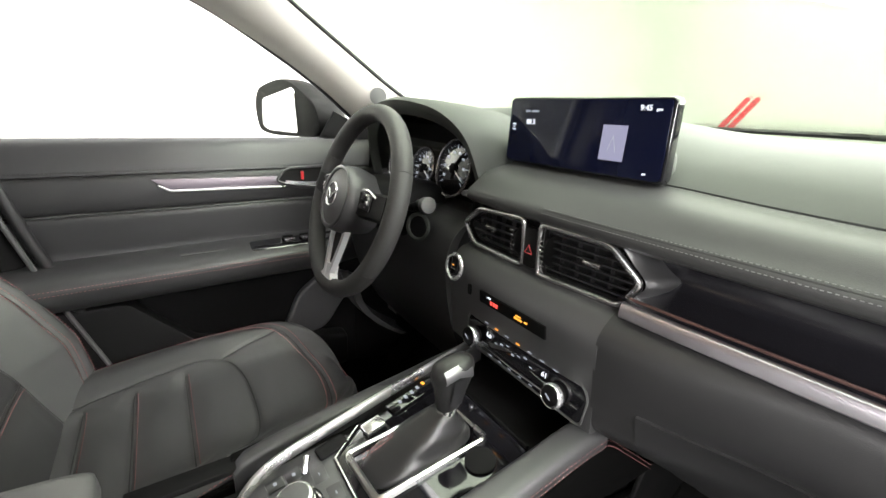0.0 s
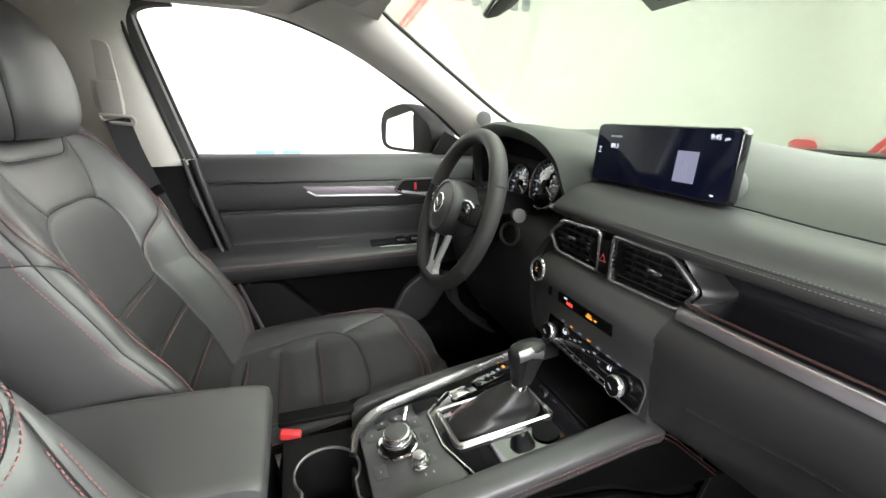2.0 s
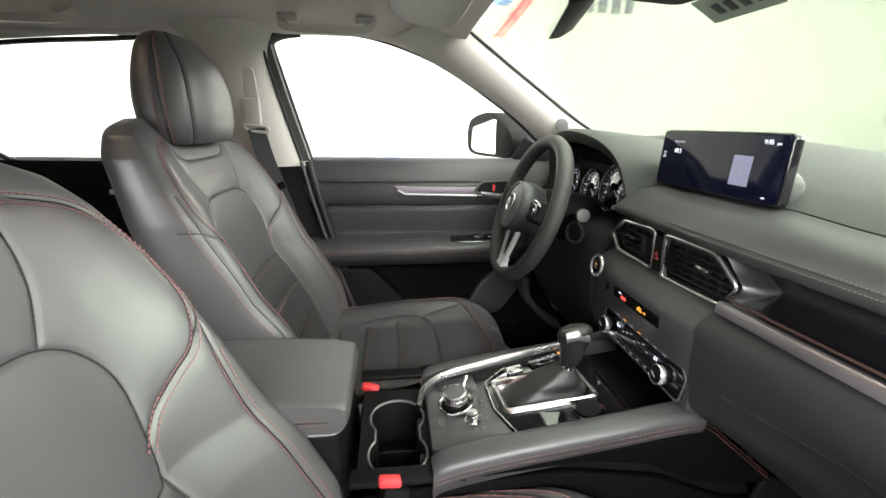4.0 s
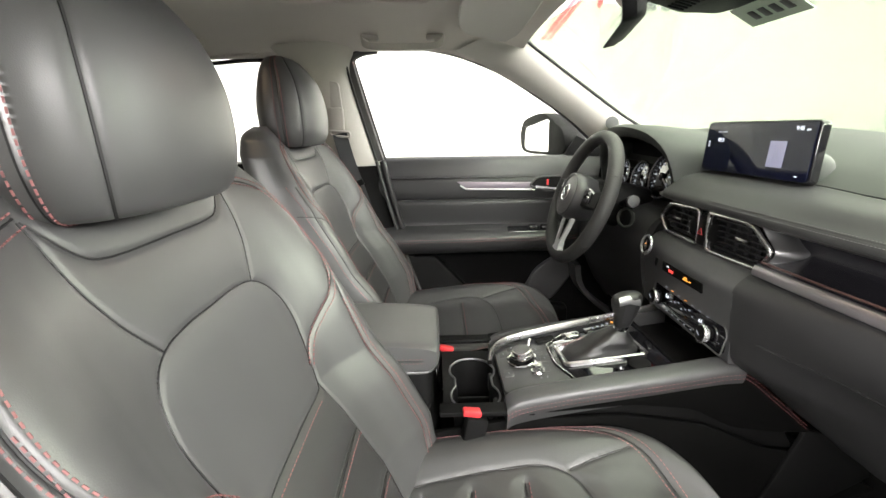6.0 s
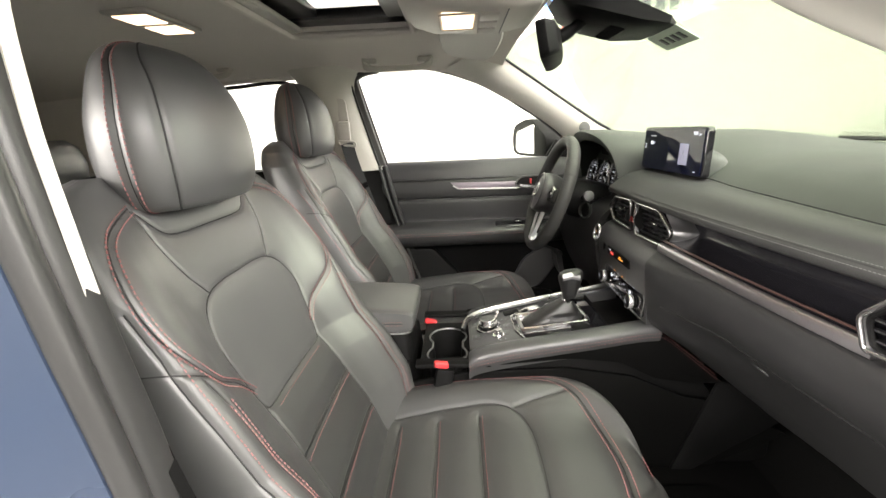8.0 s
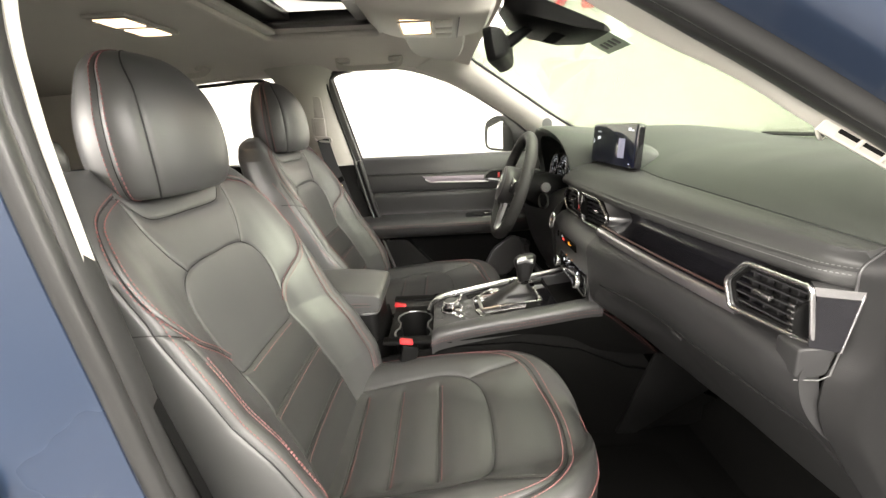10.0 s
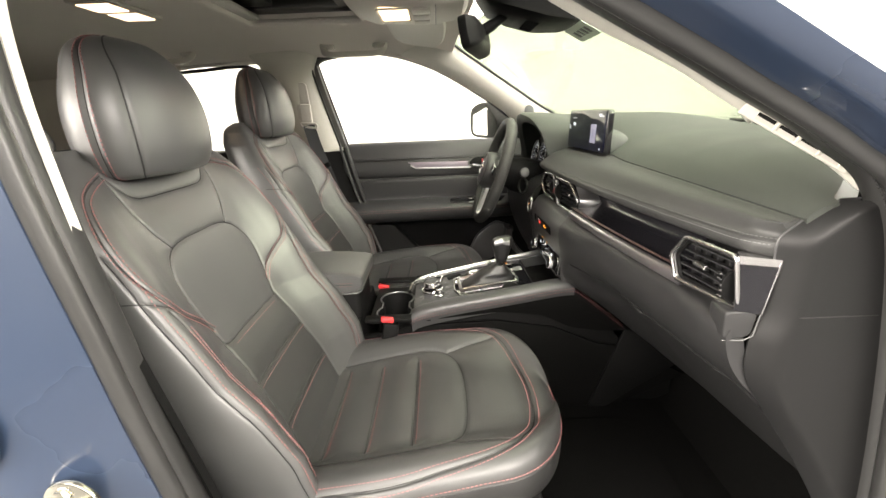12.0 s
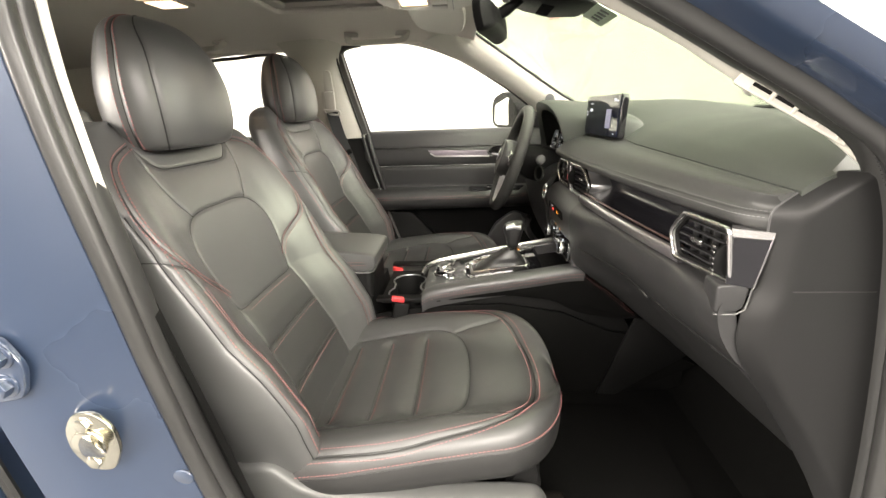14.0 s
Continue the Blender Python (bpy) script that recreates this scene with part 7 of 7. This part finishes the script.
for y, w, z in ((-0.585, 0.10, 1.463), (-0.565, 0.125, 1.445), (-0.52, 0.135, 1.432), (-0.44, 0.130, 1.427), (-0.36, 0.118, 1.425), (-0.31, 0.105, 1.432), (-0.295, 0.095, 1.45)):
    rows.append([(0.015 + w * a, y, z + b) for a, b in ((-1.12, 0.03), (-1.0, 0.008), (-0.85, 0.0), (0.85, 0.0), (1.0, 0.008), (1.12, 0.03))])
part("shell", loft(rows, closed=False), BEIGE_PLASTIC, oc)
for x in (0.000, 0.062):
    part("map_lamp", box((x, -0.467, 1.427), (0.056, 0.064, 0.006), 0.002), WARM_LAMP, oc, "lit warm map lamp")
part("lamp_frame", tube(rounded([(-0.033, -0.503, 1.4245), (0.095, -0.503, 1.4245), (0.095, -0.430, 1.4245), (-0.033, -0.430, 1.4245)], 0.008, 4), 0.0022, 6, True), BEIGE_PLASTIC, oc)
for x in (-0.06, 0.0, 0.06):
    part("switch", box((x + 0.012, -0.405, 1.423), (0.045, 0.038, 0.006), 0.002), BEIGE_PLASTIC, oc)
part("panel_line", box((0.015, -0.372, 1.4235), (0.20, 0.002, 0.003), 0.0005), HARD_GREY, oc)
for nm, at, pw in (("map_light", (0.012, -0.475, 1.418), 0.15), ("reading_light", (-0.110, -1.19, 1.455), 0.1)):
    area_lamp(nm, at, (at[0], at[1] - 0.001, 0.5), 0.14, 0.05, pw, (1.0, 0.75, 0.5))

rl = thing("rear_reading_lamp", "pair of lit warm rear reading lamps in the headliner", "reading lamp", (-0.110, -1.19, 1.47))
RZ = roof_z(-0.05, -1.19)
part("bezel", box((-0.110, -1.19, RZ - 0.004), (0.215, 0.105, 0.012), 0.005), BEIGE_PLASTIC, rl)
for x in (-0.162, -0.058):
    part("lens", box((x, -1.19, RZ - 0.0105), (0.076, 0.078, 0.005), 0.002), WARM_LAMP, rl, "lit warm lens")


def sun_visor(sgn):
    lab = "driver" if sgn < 0 else "passenger"
    ob = thing("sun_visor", "beige folded sun visor above the %s side with warning labels" % lab, "sun visor", (XC + 0.34 * sgn, -0.42, 1.42), "sun visors")
    rows = []
    for s in np.linspace(0, 1, 10):
        x = XC + sgn * (0.15 + 0.38 * s)
        zz = roof_z(x, -0.43) - 0.014
        r = 0.5 * math.sin(math.pi * min(1, max(0, (s * 1.06 - 0.03)))) ** 0.25
        rows.append([(x, -0.43 + a * 0.19 * (0.6 + 0.8 * r) * 0.95, zz + b - 0.10 * (a + 0.5) * 0.19) for a, b in ((-0.5, 0.0), (-0.48, 0.007), (0.46, 0.007), (0.5, 0.0), (0.46, -0.007), (-0.48, -0.007))])
    part("flap", loft(rows), BEIGE_PLASTIC, ob)
    x = XC + sgn * 0.30
    zz = roof_z(x, -0.43) - 0.0225
    t = Euler((radians(-5.7), 0, 0)).to_matrix()
    part("warning_label", box((x, -0.43, zz), (0.13, 0.07, 0.001), 0.0002, t), LABEL, ob, "printed paper label")
    part("label_band", box((x - sgn * 0.045, -0.43, zz - 0.001), (0.03, 0.05, 0.001), 0.0002, t), YELLOW, ob)
    for k in range(4):
        part("print_bar", box((x + sgn * 0.02, -0.452 + 0.014 * k, zz - 0.001 - 0.0014 * (k - 1.5)), (0.07, 0.004, 0.001), 0.0002, t), HARD_GREY, ob)
    part("pivot", tube([(XC + sgn * 0.52, -0.355, roof_z(XC + sgn * 0.52, -0.36) - 0.004), (XC + sgn * 0.44, -0.350, roof_z(XC + sgn * 0.44, -0.36) - 0.014)], 0.006, 8), BEIGE_PLASTIC, ob)
    return ob


sun_visor(-1)
sun_visor(1)


def grab_handle(sgn, y0, y1):
    ob = thing("grab_handle", "beige plastic grab handle on the roof rail", "grab handle", (XC + 0.60 * sgn, (y0 + y1) / 2, 1.43), "roof grab handles")
    x = XC + sgn * 0.588
    zz = roof_z(x, -0.7)
    part("grip", sweep(spline([(x + sgn * 0.012, y0, zz - 0.004), (x - sgn * 0.008, y0 - 0.010, zz - 0.030), (x - sgn * 0.020, y0 - 0.040, zz - 0.040), (x - sgn * 0.022, (y0 + y1) / 2, zz - 0.041), (x - sgn * 0.020, y1 + 0.040, zz - 0.040), (x - sgn * 0.008, y1 + 0.010, zz - 0.030), (x + sgn * 0.012, y1, zz - 0.004)], 5), [(-0.008, -0.009), (0.008, -0.009), (0.010, 0.0), (0.008, 0.009), (-0.008, 0.009), (-0.010, 0.0)]), BEIGE_PLASTIC, ob)
    for y in (y0 - 0.02, y1 + 0.02):
        part("cap", box((x + sgn * 0.004, y, zz - 0.012), (0.022, 0.05, 0.018), 0.006), BEIGE_PLASTIC, ob)
    return ob


grab_handle(-1, -0.56, -0.79)
grab_handle(-1, -1.265, -1.505)

rv = thing("rear_view_mirror", "black rear-view mirror on a windscreen mount", "mirror", (0.04, -0.27, 1.33))
ro = rounded([(-0.085, 0, 1.335), (0.150, 0, 1.335), (0.160, 0, 1.37), (0.145, 0, 1.402), (-0.08, 0, 1.402), (-0.095, 0, 1.37)], 0.02, 5)
MT = Euler((radians(10), 0, radians(-14))).to_matrix()
mc = Vector((0.033, -0.285, 1.368))


def rvp(p, s=1.0, d=0.0):
    return mc + MT @ Vector(((p[0] - 0.033) * s, d, (p[2] - 1.368) * s))


part("housing", loft([[rvp(p, s, d) for p in ro] for s, d in ((0.98, -0.012), (1.0, -0.008), (1.0, 0.006), (0.85, 0.022), (0.5, 0.03))]), HARD, rv, "black mirror housing")
part("glass", prism([rvp(p, 0.94, -0.0125) for p in ro], MT @ Vector((0, 0.001, 0))), MIRROR, rv, "mirror glass")
part("stem", tube(spline([tuple(mc + MT @ Vector((0.0, 0.02, 0.01))), (0.036, -0.235, 1.40), (0.030, -0.20, 1.425)], 4), [0.013] * 4 + [0.011] * 5, 12), HARD, rv)
sn = thing("sensor_cover", "black camera and sensor cover behind the windscreen top", "sensor cover", (0.02, -0.14, 1.38))
rows = []
for y, w, z, h in ((-0.275, 0.050, 1.455, 0.02), (-0.25, 0.075, 1.425, 0.03), (-0.20, 0.095, 1.405, 0.035), (-0.13, 0.100, 1.388, 0.025), (-0.07, 0.085, 1.385, 0.012), (-0.045, 0.05, 1.390, 0.004)):
    rows.append([(0.02 + w * a, y, z + h * b) for a, b in ((-1.0, 1.3), (-0.95, 0.3), (-0.7, 0.0), (0.7, 0.0), (0.95, 0.3), (1.0, 1.3))])
part("cover", loft(rows, closed=False), HARD, sn)
for k in range(9):
    part("slot", box((-0.035 + 0.012 * k, -0.155, 1.3925), (0.004, 0.03, 0.003), 0.0008, Euler((radians(-14), 0, 0)).to_matrix()), DARK, sn)
stk = thing("windscreen_sticker", "pale green rectangular sticker inside the windscreen", "sticker", (0.03, -0.01, 1.36))
sp0, sp1, sp2, sp3 = (-0.045, -0.004, 1.362), (0.085, -0.004, 1.362), (0.085, -0.052, 1.388), (-0.045, -0.052, 1.388)
part("film", prism([sp0, sp1, sp2, sp3], (0, 0.001, 0.0012)), material("pale_green_film", (0.42, 0.50, 0.40), 0.6, bump=0), stk)
for k in range(4):
    part("print_bar", box((-0.012 + 0.024 * k, -0.028, 1.3740), (0.014, 0.022, 0.001), 0.0002, Euler((radians(-28), 0, 0)).to_matrix()), HARD_GREY, stk)
for s in (1, -1):
    tw = thing("tweeter", "round grey mesh tweeter in the pillar trim", "speaker", (XC - 0.628 * s, 0.0, 1.18), "pillar tweeters")
    c = Vector((XC - 0.612 * s, -0.018, 1.203))
    ax = Vector((0.75 * s, -0.6, -0.12))
    part("grille", disc(c, 0.021, 0.006, ax, 32, 0.002), SPEAKER, tw)
    part("ring", hoop(c + ax.normalized() * 0.003, 0.0215, 0.0018, ax, 32, 6), CREAM, tw)
